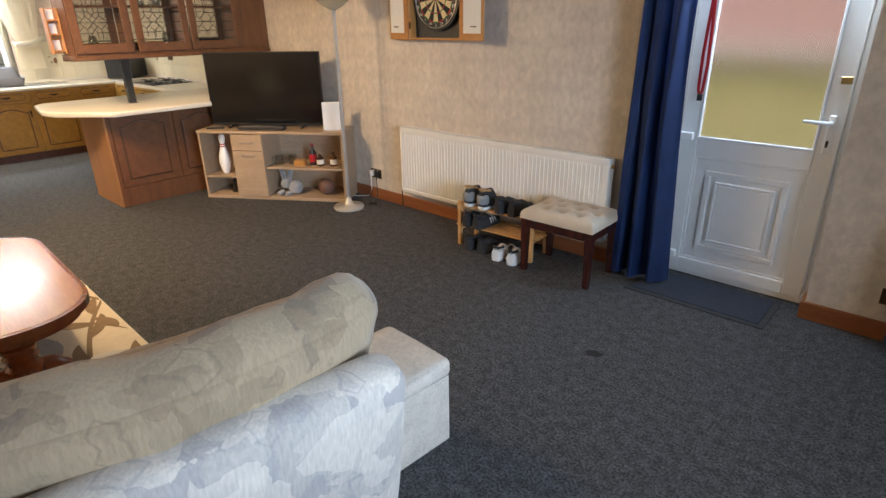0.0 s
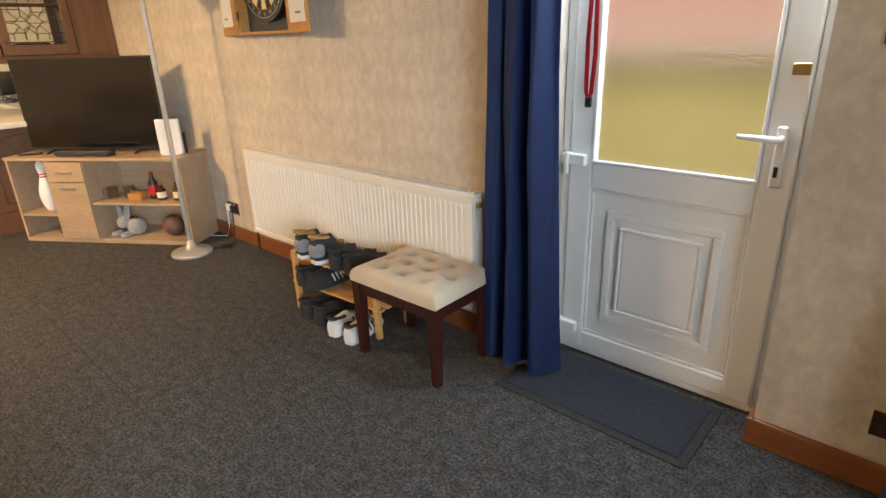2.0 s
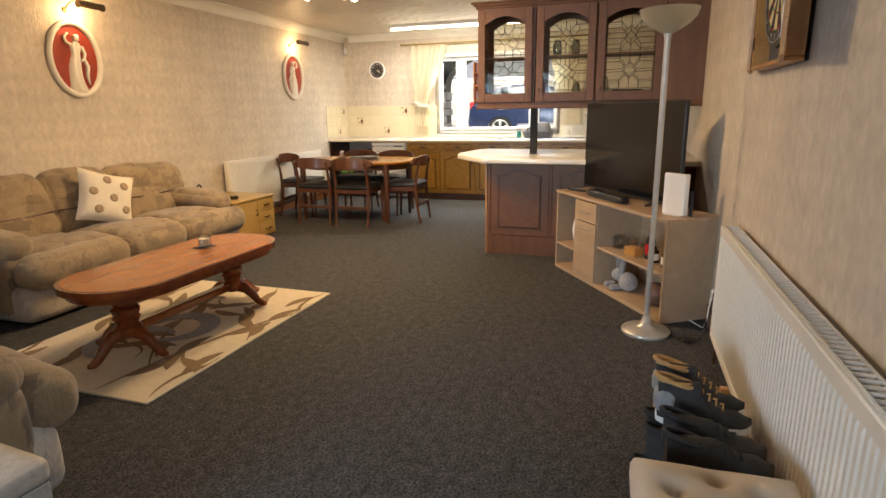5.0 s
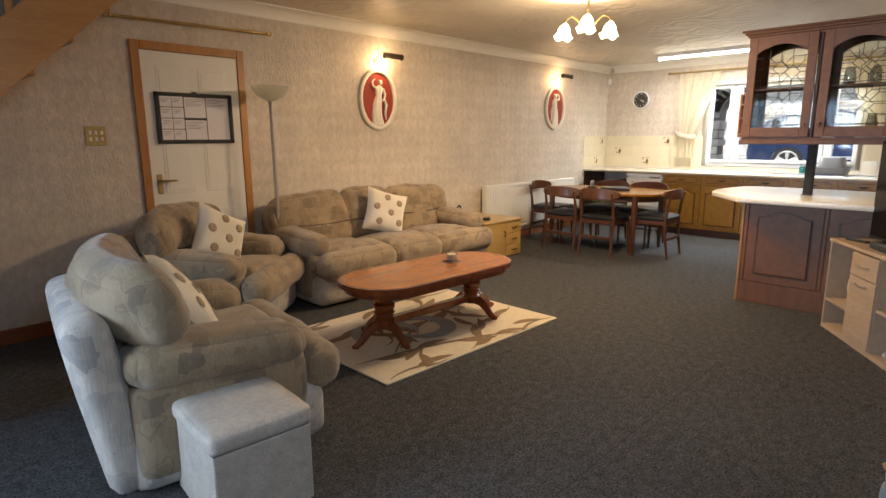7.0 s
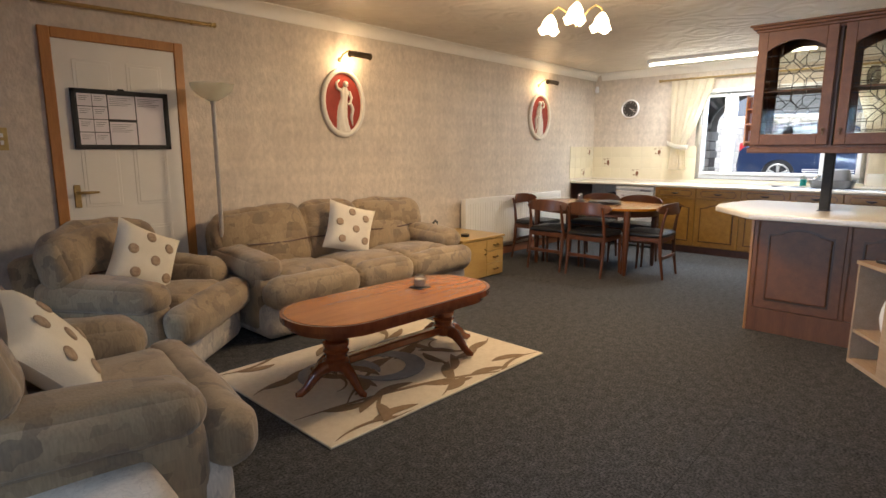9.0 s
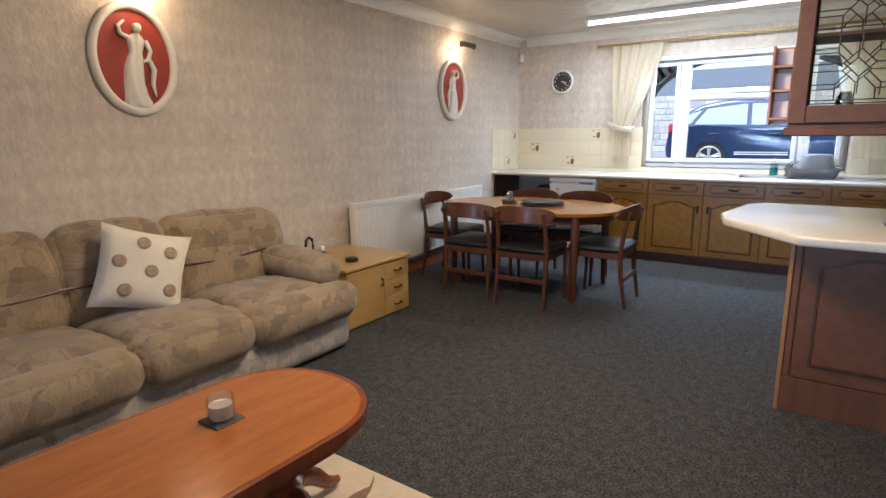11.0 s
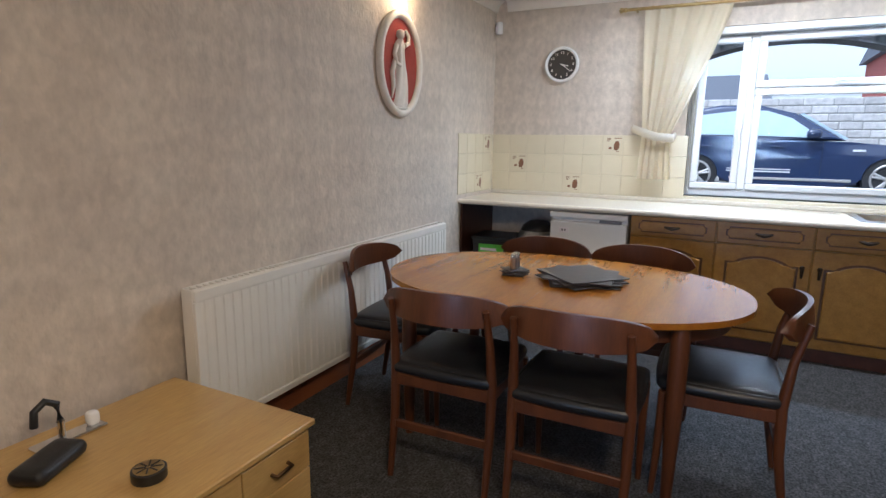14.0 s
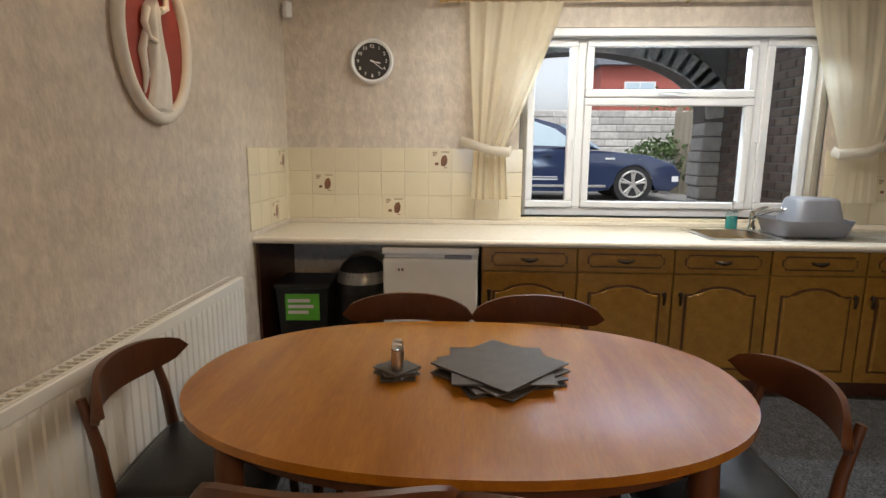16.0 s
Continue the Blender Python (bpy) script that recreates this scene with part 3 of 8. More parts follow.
# ceiling with the stairwell opening
SX0, SX1, SYO = -2.02, 1.2, -0.42
bc = box(WX - 0.3, SX0, SY, NY + 0.2, CZ, CZ + 0.2)
bc = box(SX0, EX, SYO, NY + 0.2, CZ, CZ + 0.2, bm=bc)
bc = box(SX1, EX, SY, SYO, CZ, CZ + 0.2, bm=bc)
ceiling = structure("ceiling", bc, MAT_CEIL, "cream combed plaster ceiling", "ceiling")
bs = box(SX0 - 0.1, SX0, SY, SYO, CZ + 0.2, CZ + 2.2)
bs = box(SX0 - 0.1, EX, SYO, SYO + 0.1, CZ + 0.2, CZ + 2.2, bm=bs)
stair_wall = structure("wall_stairwell", bs, MAT_PAPER, "papered stairwell walls above the ceiling", "wall")
structure("ceiling_upper", box(SX0 - 0.1, EX, SY - 0.2, SYO + 0.1, CZ + 2.2, CZ + 2.3), MAT_WHITE, "white ceiling over the stairwell", "ceiling")


def coving(name, a, c, inward):
    """Concave plaster cove between wall and ceiling from a to c."""
    b = bmesh.new()
    prof = [(0.0, -0.1), (0.012, -0.1), (0.016, -0.088)] + [(0.1 - 0.084 * math.cos(radians(t)), -0.088 + 0.078 * math.sin(radians(t))) for t in range(10, 91, 16)] + [(0.1, -0.0), (0.0, 0.0)]
    rings = []
    for x, y in (a, c):
        rings.append([b.verts.new((x + inward[0] * u, y + inward[1] * u, CZ + w)) for u, w in prof])
    k = len(prof)
    for i in range(k):
        b.faces.new((rings[0][i], rings[0][(i + 1) % k], rings[1][(i + 1) % k], rings[1][i]))
    return structure(name, b, MAT_WHITE, "white plaster coving along the ceiling edge", "coving", 30)


coving("trim_cove_south", (WX, SY), (SX0, SY), (0, 1))
coving("trim_cove_west", (WX, SY + 0.1), (WX, NY - 0.1), (1, 0))
coving("trim_cove_north", (WX, NY), (EX, NY), (0, -1))


def skirting(name, x0, x1, y0, y1):
    b = box(x0, x1, y0, y1, 0, 0.1)
    top = [e for e in b.edges if all(v.co.z > 0.09 for v in e.verts)]
    bmesh.ops.bevel(b, geom=top, offset=0.007, segments=2, affect="EDGES", profile=0.5)
    return structure(name, b, MAT_SKIRT, "reddish varnished wooden skirting board", "skirting")


skirting("baseboard_north_a", -5.6, -1.42, NY - 0.02, NY)
skirting("baseboard_north_b", DX1, EX, NY - 0.02, NY)
skirting("baseboard_north_c", DX1 - 0.02, DX1, NY - 0.02, NY + 0.17)
skirting("baseboard_south_a", -2.14, EX, SY, SY + 0.02)
skirting("baseboard_south_b", -8.6, -3.0, SY, SY + 0.02)

# ---- wall tiles ----
TS = 0.155
tile_mesh = bpy.data.meshes.new("tile")
tb = box(-TS / 2 + 0.0015, TS / 2 - 0.0015, -TS / 2 + 0.0015, TS / 2 - 0.0015, 0, 0.008, 0.0025)
tb.to_mesh(tile_mesh)
tb.free()
tile_mesh.materials.append(MAT_TILE)
motif_pot = bpy.data.meshes.new("motif")
mb = prism([(0.01, -0.035), (0.035, -0.04), (0.05, -0.02), (0.052, 0.01), (0.042, 0.035), (0.02, 0.03), (0.008, 0.005)], 0.008, 0.0092)
mb = prism([(-0.03, -0.03), (-0.01, -0.032), (-0.004, -0.018), (-0.014, -0.012), (-0.03, -0.016)], 0.008, 0.0092, bm=mb)
for dx, dy, w in ((-0.045, 0.05, 0.03), (-0.045, 0.04, 0.03), (-0.045, 0.03, 0.02), (0.01, 0.052, 0.055), (0.03, -0.05, 0.02)):
    mb = box(dx, dx + w, dy, dy + 0.005, 0.008, 0.0092, bm=mb)
mb.to_mesh(motif_pot)
mb.free()
motif_pot.materials.append(material("motif_brown", (0.24, 0.1, 0.04), (0.16, 0.07, 0.03), 0.3, 40))


def tile_field(wall, origin, rz, width, z0, rows, motifs, skip=None):
    cols = int(math.ceil(width / TS))
    for i in range(cols):
        for j in range(rows):
            u, z = (i + 0.5) * TS, z0 + (j + 0.5) * TS
            if u > width or (skip and skip(u, z)):
                continue
            a = radians(rz)
            m = upright(origin[0] + u * math.cos(a), origin[1] + u * math.sin(a), z, rz)
            t = share("tile", tile_mesh, wall, m)
            if (i, j) in motifs:
                share("motif", motif_pot, t, Matrix(), "small brown pot and fruit motif")


# ---- window ----
def window_kitchen():
    fx = WX - 0.12
    w = tagged(new("window_1"), "white uPVC kitchen window with three lights", "window", "", "structure")

    def frame_bar(name, y0, y1, z0, z1, d=0.07, x=fx):
        part(name, box(x - d / 2, x + d / 2, y0, y1, z0, z1, 0.006), MAT_UPVC, w)

    t = 0.055
    frame_bar("frame_sill_rail", WY0, WY1, WZ0, WZ0 + t)
    frame_bar("frame_head", WY0, WY1, WZ1 - t, WZ1)
    for y0 in (WY0, 0.47, 1.60, WY1 - t):
        frame_bar("frame_post", y0, y0 + t, WZ0 + t, WZ1 - t)
    for name, y0, y1, z0, z1 in (("casement", WY0 + t, 0.47, WZ0 + t, WZ1 - t), ("casement", 0.47 + t, 1.60, WZ0 + t, 1.70), ("top_light", 0.47 + t, 1.60, 1.705, WZ1 - t), ("casement", 1.60 + t, WY1 - t, WZ0 + t, WZ1 - t)):
        c, xx = 0.048, fx + 0.02
        b = box(xx - 0.03, xx + 0.03, y0, y1, z0, z0 + c, 0.006)
        b = box(xx - 0.03, xx + 0.03, y0, y1, z1 - c, z1, 0.006, bm=b)
        b = box(xx - 0.03, xx + 0.03, y0, y0 + c, z0 + c, z1 - c, 0.006, bm=b)
        b = box(xx - 0.03, xx + 0.03, y1 - c, y1, z0 + c, z1 - c, 0.006, bm=b)
        k = part(name, b, MAT_UPVC, w)
        p = part("pane", box(xx - 0.006, xx + 0.006, y0 + c, y1 - c, z0 + c, z1 - c), MAT_PANE, k, "clear window glass")
        p.visible_shadow = False
        part("seal", box(xx + 0.008, xx + 0.012, y0 + c - 0.004, y1 - c + 0.004, z0 + c, z0 + c + 0.005), MAT_RUBBER, k)
    part("handle", tube([(fx + 0.06, 0.99, 1.735), (fx + 0.085, 1.02, 1.738), (fx + 0.085, 1.16, 1.73)], [0.008, 0.009, 0.007], 8), MAT_UPVC, w, "white lever window handle", True)
    for hy, hz in ((0.455, 1.42), (1.63, 1.42)):
        part("handle", tube([(fx + 0.06, hy, hz), (fx + 0.085, hy, hz), (fx + 0.085, hy, hz - 0.11)], 0.008, 8), MAT_UPVC, w, "white lever window handle", True)
    part("window_sill", box(WX - 0.1, WX + 0.005, WY0, WY1, WZ0 - 0.03, WZ0, 0.004), MAT_TILE, w, "cream tiled inner sill")
    part("lintel_track", box(WX - 0.06, WX - 0.005, WY0, WY1, WZ1 - 0.05, WZ1 - 0.002, 0.004), MAT_UPVC, w, "blind track under the lintel")


window_kitchen()


# ---- back door ----
def back_door():
    y = 3.69
    d = tagged(new("door_1"), "white uPVC back door with frosted upper glass", "door", "", "structure")
    f = 0.045
    b = box(DX0, DX0 + f, y - 0.03, y + 0.05, 0, 2.1, 0.004)
    b = box(DX1 - f, DX1, y - 0.03, y + 0.05, 0, 2.1, 0.004, bm=b)
    b = box(DX0 + f, DX1 - f, y - 0.03, y + 0.05, 2.04, 2.1, 0.004, bm=b)
    b = box(DX0 + f, DX1 - f, y - 0.03, y + 0.05, 0, 0.035, 0.004, bm=b)
    part("door_frame", b, MAT_UPVC, d, "white uPVC door frame")
    x0, x1, z0, z1 = DX0 + f + 0.003, DX1 - f - 0.003, 0.04, 2.035
    st = 0.098
    b = box(x0, x0 + st, y - 0.05, y + 0.01, z0, z1, 0.005)
    b = box(x1 - st, x1, y - 0.05, y + 0.01, z0, z1, 0.005, bm=b)
    b = box(x0 + st, x1 - st, y - 0.05, y + 0.01, z0, z0 + 0.075, 0.005, bm=b)
    b = box(x0 + st, x1 - st, y - 0.05, y + 0.01, 0.775, 0.885, 0.005, bm=b)
    b = box(x0 + st, x1 - st, y - 0.05, y + 0.01, z1 - 0.1, z1, 0.005, bm=b)
    leaf = part("leaf", b, MAT_UPVC, d)
    gx0, gx1 = x0 + st, x1 - st
    p = part("pane", box(gx0, gx1, y - 0.03, y - 0.022, 0.885, z1 - 0.1), MAT_FROST, leaf, "frosted patterned glass")
    p.visible_shadow = False
    b = None
    for a0, a1, c0, c1 in ((gx0, gx1, 0.885, 0.897), (gx0, gx1, z1 - 0.112, z1 - 0.1), (gx0, gx0 + 0.012, 0.897, z1 - 0.112), (gx1 - 0.012, gx1, 0.897, z1 - 0.112)):
        b = box(a0, a1, y - 0.058, y - 0.04, c0, c1, 0.003, bm=b)
    part("glazing_bead", b, MAT_UPVC, leaf)
    pz0, pz1 = z0 + 0.075, 0.775
    part("lower_panel", box(gx0, gx1, y - 0.03, y - 0.02, pz0, pz1), MAT_UPVC, leaf)
    for ins, h, wdt in ((0.0, 0.012, 0.014), (0.08, 0.016, 0.03), (0.14, 0.02, 0.014)):
        b = None
        for a0, a1, c0, c1 in ((gx0 + ins, gx1 - ins, pz0 + ins, pz0 + ins + wdt), (gx0 + ins, gx1 - ins, pz1 - ins - wdt, pz1 - ins), (gx0 + ins, gx0 + ins + wdt, pz0 + ins + wdt, pz1 - ins - wdt), (gx1 - ins - wdt, gx1 - ins, pz0 + ins + wdt, pz1 - ins - wdt)):
            b = box(a0, a1, y - 0.03 - h, y - 0.03, c0, c1, 0.004, bm=b)
        part("panel_moulding", b, MAT_UPVC, leaf)
    part("panel_field", box(gx0 + 0.155, gx1 - 0.155, y - 0.046, y - 0.03, pz0 + 0.155, pz1 - 0.155, 0.006), MAT_UPVC, leaf)
    hx = x1 - 0.05
    part("backplate", box(hx - 0.017, hx + 0.017, y - 0.062, y - 0.05, 0.88, 1.08, 0.006), MAT_UPVC, leaf, "white handle backplate")
    part("door_handle", tube([(hx, y - 0.06, 1.04), (hx, y - 0.1, 1.04), (hx - 0.02, y - 0.105, 1.042), (hx - 0.12, y - 0.1, 1.045)], [0.011, 0.011, 0.012, 0.008], 10), MAT_UPVC, leaf, "white lever door handle", True)
    part("keyhole", box(hx - 0.006, hx + 0.006, y - 0.0645, y - 0.062, 0.915, 0.95), MAT_BLACK, leaf)
    part("bolt_plate", box(x1 - 0.055, x1 - 0.005, y - 0.058, y - 0.05, 1.235, 1.27, 0.002), MAT_BRASS, leaf, "small brass bolt plate")
    for z in (0.13, 0.89, 1.75):
        b = box(DX0 + 0.02, DX0 + 0.125, y - 0.075, y - 0.03, z - 0.02, z + 0.025, 0.004)
        b = tube([(DX0 + 0.045, y - 0.07, z - 0.06), (DX0 + 0.045, y - 0.07, z + 0.03)], 0.011, 10, bm=b)
        part("hinge", b, MAT_UPVC, leaf, "white flag hinge")


back_door()


# ---- inner door with pine architrave ----
def inner_door():
    d = tagged(new("door_2"), "white six-panel inner door in a pine surround", "door", "", "structure")
    x0, x1 = -3.015, -2.14
    b = box(x0, x0 + 0.065, SY, SY + 0.022, 0, 2.06, 0.005)
    b = box(x1 - 0.065, x1, SY, SY + 0.022, 0, 2.06, 0.005, bm=b)
    b = box(x0 + 0.065, x1 - 0.065, SY, SY + 0.022, 1.995, 2.06, 0.005, bm=b)
    part("architrave", b, MAT_PINE_V, d, "varnished pine architrave")
    lx0, lx1 = x0 + 0.066, x1 - 0.066
    leaf = part("leaf", box(lx0, lx1, SY, SY + 0.012, 0.008, 1.992), MAT_WHITE, d)
    wp = (lx1 - lx0 - 0.1 * 2 - 0.09) / 2
    for col in range(2):
        a0 = lx0 + 0.1 + col * (wp + 0.09)
        for c0, c1 in ((0.2, 0.78), (0.93, 1.55), (1.66, 1.88)):
            b = None
            for e in range(2):
                i = 0.02 * e
                b = box(a0 + i, a0 + wp - i, SY + 0.006, SY + 0.0145 + 0.0025 * e, c0 + i, c1 - i, 0.002, bm=b)
            part("door_panel", b, MAT_WHITE, leaf)
    part("backplate", box(lx1 - 0.075, lx1 - 0.035, SY + 0.012, SY + 0.02, 0.93, 1.08, 0.004), MAT_BRASS, leaf, "brass handle backplate")
    part("door_handle", tube([(lx1 - 0.055, SY + 0.02, 1.03), (lx1 - 0.055, SY + 0.06, 1.03), (lx1 - 0.08, SY + 0.065, 1.03), (lx1 - 0.17, SY + 0.06, 1.03)], [0.01, 0.01, 0.01, 0.007], 10), MAT_BRASS, leaf, "brass lever handle", True)


inner_door()

# ---- staircase ----
def staircase():
    st = thing("staircase", "varnished pine open-sided staircase rising to a ceiling opening", "staircase")
    foot_x, rise, going = 0.42, 0.19, 0.2
    slope = 0.955
    yo = -0.5

    def line(x):
        return (foot_x - x) * slope

    def plank(y0, y1):
        b = bmesh.new()
        lo, hi = [], []
        poly = [(foot_x + 0.25, 0), (foot_x + 0.05, 0), (-2.02, line(-2.02) - 0.03), (-2.02, line(-2.02) + 0.33), (foot_x + 0.25, 0.12)]
        m = Matrix(((1, 0, 0, 0), (0, 0, -1, 0), (0, 1, 0, 0), (0, 0, 0, 1)))
        return prism(poly, -y1, -y0, 0.006, m=m)

    part("stringer", plank(yo - 0.04, yo), MAT_PINE, st, "deep pine outer stringer")
    part("stringer", plank(SY + 0.002, SY + 0.035), MAT_PINE, st)
    k = 0
    while True:
        z = rise * (k + 1)
        x = foot_x + 0.02 - k * going
        if z > 2.4:
            break
        part("tread", box(x - going - 0.03, x, SY + 0.035, yo - 0.04, z - 0.03, z, 0.006), MAT_PINE, st)
        part("riser", box(x - 0.03, x - 0.012, SY + 0.035, yo - 0.04, z - rise, z - 0.03), MAT_PINE, st)
        k += 1
    prof = [(0.018, 0.0), (0.018, 0.12), (0.011, 0.16), (0.017, 0.3), (0.019, 0.42), (0.012, 0.6), (0.017, 0.66), (0.018, 0.8)]
    for i in range(21):
        x = 0.3 - 0.115 * i
        part("baluster", lathe(prof, 10, (x, yo - 0.02, line(x) + 0.28)), MAT_PINE_V, st, "", True)
    part("handrail", tube([(0.45, yo - 0.02, line(0.45) + 1.1), (-2.0, yo - 0.02, line(-2.0) + 1.1)], 0.032, 12), MAT_PINE, st, "", True)
    part("newel_post", box(-2.075, -1.985, yo - 0.065, yo + 0.02, 2.17, CZ + 1.1, 0.006), MAT_PINE_V, st, "pine newel post dropping below the ceiling")
    part("newel_post", box(0.42, 0.51, yo - 0.065, yo + 0.02, 0.0, 1.3, 0.006), MAT_PINE_V, st)
    part("trimmer_board", box(SX0 - 0.015, SX0 - 0.001, SY + 0.01, yo - 0.07, CZ - 0.06, CZ + 0.2, 0.003), MAT_PINE, st, "pine board along the stairwell edge")


staircase()


# ---- living end: upholstery ----
def rot(rx=0, ry=0, rz=0):
    return Euler((radians(rx), radians(ry), radians(rz))).to_matrix().to_4x4()


def seat_unit(name, label, category, seats, width, m, back_mat, droop=0.04, lift=0.0):
    """Padded sofa or armchair; local +y is its front, x across, origin on the floor under its middle."""
    s = thing(name, label, category, m, "three-piece suite")
    d0, d1 = -0.40, 0.40
    arm = 0.2
    inner = width - 2 * arm
    # valance wears the fabric copy that has daylight in its colour
    part("base", soft(width - 0.04, d1 - d0, 0.27, 0.07, 0.012, 10, (0, (d0 + d1) / 2 + 0.01, 0.145)), MAT_SOFA_LIT, s, "patterned valance base coloured as if daylit", True)
    part("back_shell", soft(width - 0.08, 0.16, 0.7, 0.06, 0.012, 12, (0, d0 - 0.02, 0.37), rot(9)), back_mat, s, "patterned back panel", True)
    w = inner / seats
    for i in range(seats):
        x = -inner / 2 + (i + 0.5) * w
        c = part("seat_cushion", soft(w + 0.03, 0.62, 0.17, 0.08, 0.035, 14, (x, 0.08, 0.36), rot(4), wob=0.012, seed=3.1 * i + width), MAT_SOFA, s, "", True)
        x0 = -width / 2 + 0.02 if i == 0 else x - w / 2 - 0.008
        x1 = width / 2 - 0.02 if i == seats - 1 else x + w / 2 + 0.008
        part("front_roll", soft(x1 - x0, 0.2, 0.22, 0.095, 0.014, 14, ((x0 + x1) / 2, d1 + 0.005, 0.335), wob=0.01, seed=i + 7.7), MAT_SOFA, c, "rounded front edge", True)
        b = part("back_cushion", soft(w + 0.03, 0.2, 0.36, 0.09, 0.03, 14, (x, -0.26, 0.53), rot(16), wob=0.014, seed=5.3 * i), MAT_SOFA, s, "", True)
        h0 = -width / 2 - 0.01 if i == 0 else x - w / 2 - 0.012
        h1 = width / 2 + 0.01 if i == seats - 1 else x + w / 2 + 0.012
        hb = soft(h1 - h0, 0.23, 0.32, 0.11, 0.02, 16, ((h0 + h1) / 2, -0.33, 0.71 + lift), rot(20), wob=0.016, seed=9.1 * i)
        for v in hb.verts:
            k = (abs(v.co.x) / (width / 2)) ** 2
            v.co.y += (0.1 if seats == 1 else 0.03) * k
            v.co.z -= droop * k
        part("head_roll", hb, MAT_SOFA, b, "plump rolled head rest", True)
        part("piping", tube([(x + 0.5 * w * k / 6, -0.146 - 0.012 * (k / 6) ** 2, 0.605 + lift - 0.012 * math.cos(math.pi * k / 12)) for k in range(-6, 7)], 0.006, 6), MAT_PLINTH, b, "dark seam piping", True)
    for side in (-1, 1):
        x = side * (width / 2 - arm / 2)
        a = part("arm", soft(arm, 0.68, 0.4, 0.06, 0.01, 10, (x, -0.02, 0.26)), MAT_SOFA, s, "", True)
        part("arm_pad", soft(arm + 0.06, 0.68, 0.18, 0.088, 0.015, 14, (x, -0.02, 0.5), rot(-3), wob=0.014, seed=side * 2.2 + width), MAT_SOFA, a, "padded arm top", True)
    return s


seat_unit("sofa", "three-seat sofa in worn brown patterned velour against the wall", "sofa", 3, 2.12, pose(-4.10, -0.90, 0, 0, 0, 0), MAT_SOFA)
seat_unit("armchair", "brown patterned velour armchair turned towards the coffee table", "armchair", 1, 0.95, pose(-2.43, -0.82, 0, 0, 0, 40), MAT_SOFA)
# back shell of this chair uses the daylit copy of the fabric
seat_unit("armchair", "brown patterned velour armchair beside the ottoman, its back coloured as if daylit", "armchair", 1, 1.06, pose(-1.66, 0.60, 0, 0, 0, 81.5), MAT_SOFA_LIT, 0.0, 0.02)


def scatter_cushion(m, label):
    c = thing("scatter_cushion", label, "cushion", m, "scatter cushions")
    b = bmesh.new()
    n = 14
    for side in (-1, 1):
        grid = []
        for i in range(n + 1):
            row = []
            for j in range(n + 1):
                u, v = 2 * i / n - 1, 2 * j / n - 1
                pull = 1 - 0.09 * (1 - u * u) * abs(v) ** 2
                pull2 = 1 - 0.09 * (1 - v * v) * abs(u) ** 2
                h = 0.075 * ((1 - u ** 4) * (1 - v ** 4)) ** 0.55
                row.append(b.verts.new((0.21 * u * pull2, side * h, 0.21 * v * pull)))
            grid.append(row)
        for i in range(n):
            for j in range(n):
                b.faces.new((grid[i][j], grid[i + 1][j], grid[i + 1][j + 1], grid[i][j + 1]))
    bmesh.ops.remove_doubles(b, verts=b.verts, dist=0.0005)
    part("cover", b, MAT_CUSHION, c, "", True)
    for u, v in ((-0.5, 0.45), (0.1, 0.6), (0.55, 0.1), (-0.15, -0.05), (-0.6, -0.45), (0.35, -0.55)):
        h = 0.075 * ((1 - u ** 4) * (1 - v ** 4)) ** 0.55
        part("rosette", lathe([(0.001, 0.004), (0.018, 0.004), (0.03, 0.0015), (0.032, -0.002)], 18), MAT_CUSHDOT, c, "brown spotted rosette", True).matrix_basis = pose(0.21 * u, h + 0.002, 0.21 * v, -90 + 18 * v, 0, -14 * u)
    return c


scatter_cushion(pose(-4.10, -0.92, 0.655, 18, -17, -20), "cream square cushion with brown rosettes leaning on the sofa")
scatter_cushion(pose(-2.42, -0.80, 0.64, 18, -28, 8), "cream square cushion with brown rosettes leaning in the armchair")
scatter_cushion(pose(-1.63, 0.54, 0.60, 36, 20, 83), "cream square cushion leaning in the armchair")


def ottoman():
    o = thing("ottoman", "pale vinyl box ottoman beside an armchair", "ottoman", pose(-1.53, 1.27, 0, 0, 0, -4))
    part("box_body", box(-0.18, 0.18, -0.21, 0.21, 0.004, 0.31, 0.008, seg=2), MAT_OTTO, o, "pale marbled vinyl box")
    part("lid", soft(0.375, 0.435, 0.075, 0.025, 0.008, 12, (0, 0, 0.345)), MAT_OTTO, o, "padded lid", True)
    part("lid_seam", box(-0.178, 0.178, -0.208, 0.208, 0.309, 0.313), MAT_INK, o)


ottoman()
fs = thing("footstool", "low pale padded footstool near the stairs", "footstool", pose(-0.70, -0.27, 0))
part("padded_top", soft(0.44, 0.38, 0.12, 0.05, 0.015, 10, (0, 0, 0.25)), MAT_SOFA_LIT, fs, "", True)
part("base", soft(0.42, 0.36, 0.2, 0.03, 0, 8, (0, 0, 0.1)), MAT_SOFA_LIT, fs, "", True)


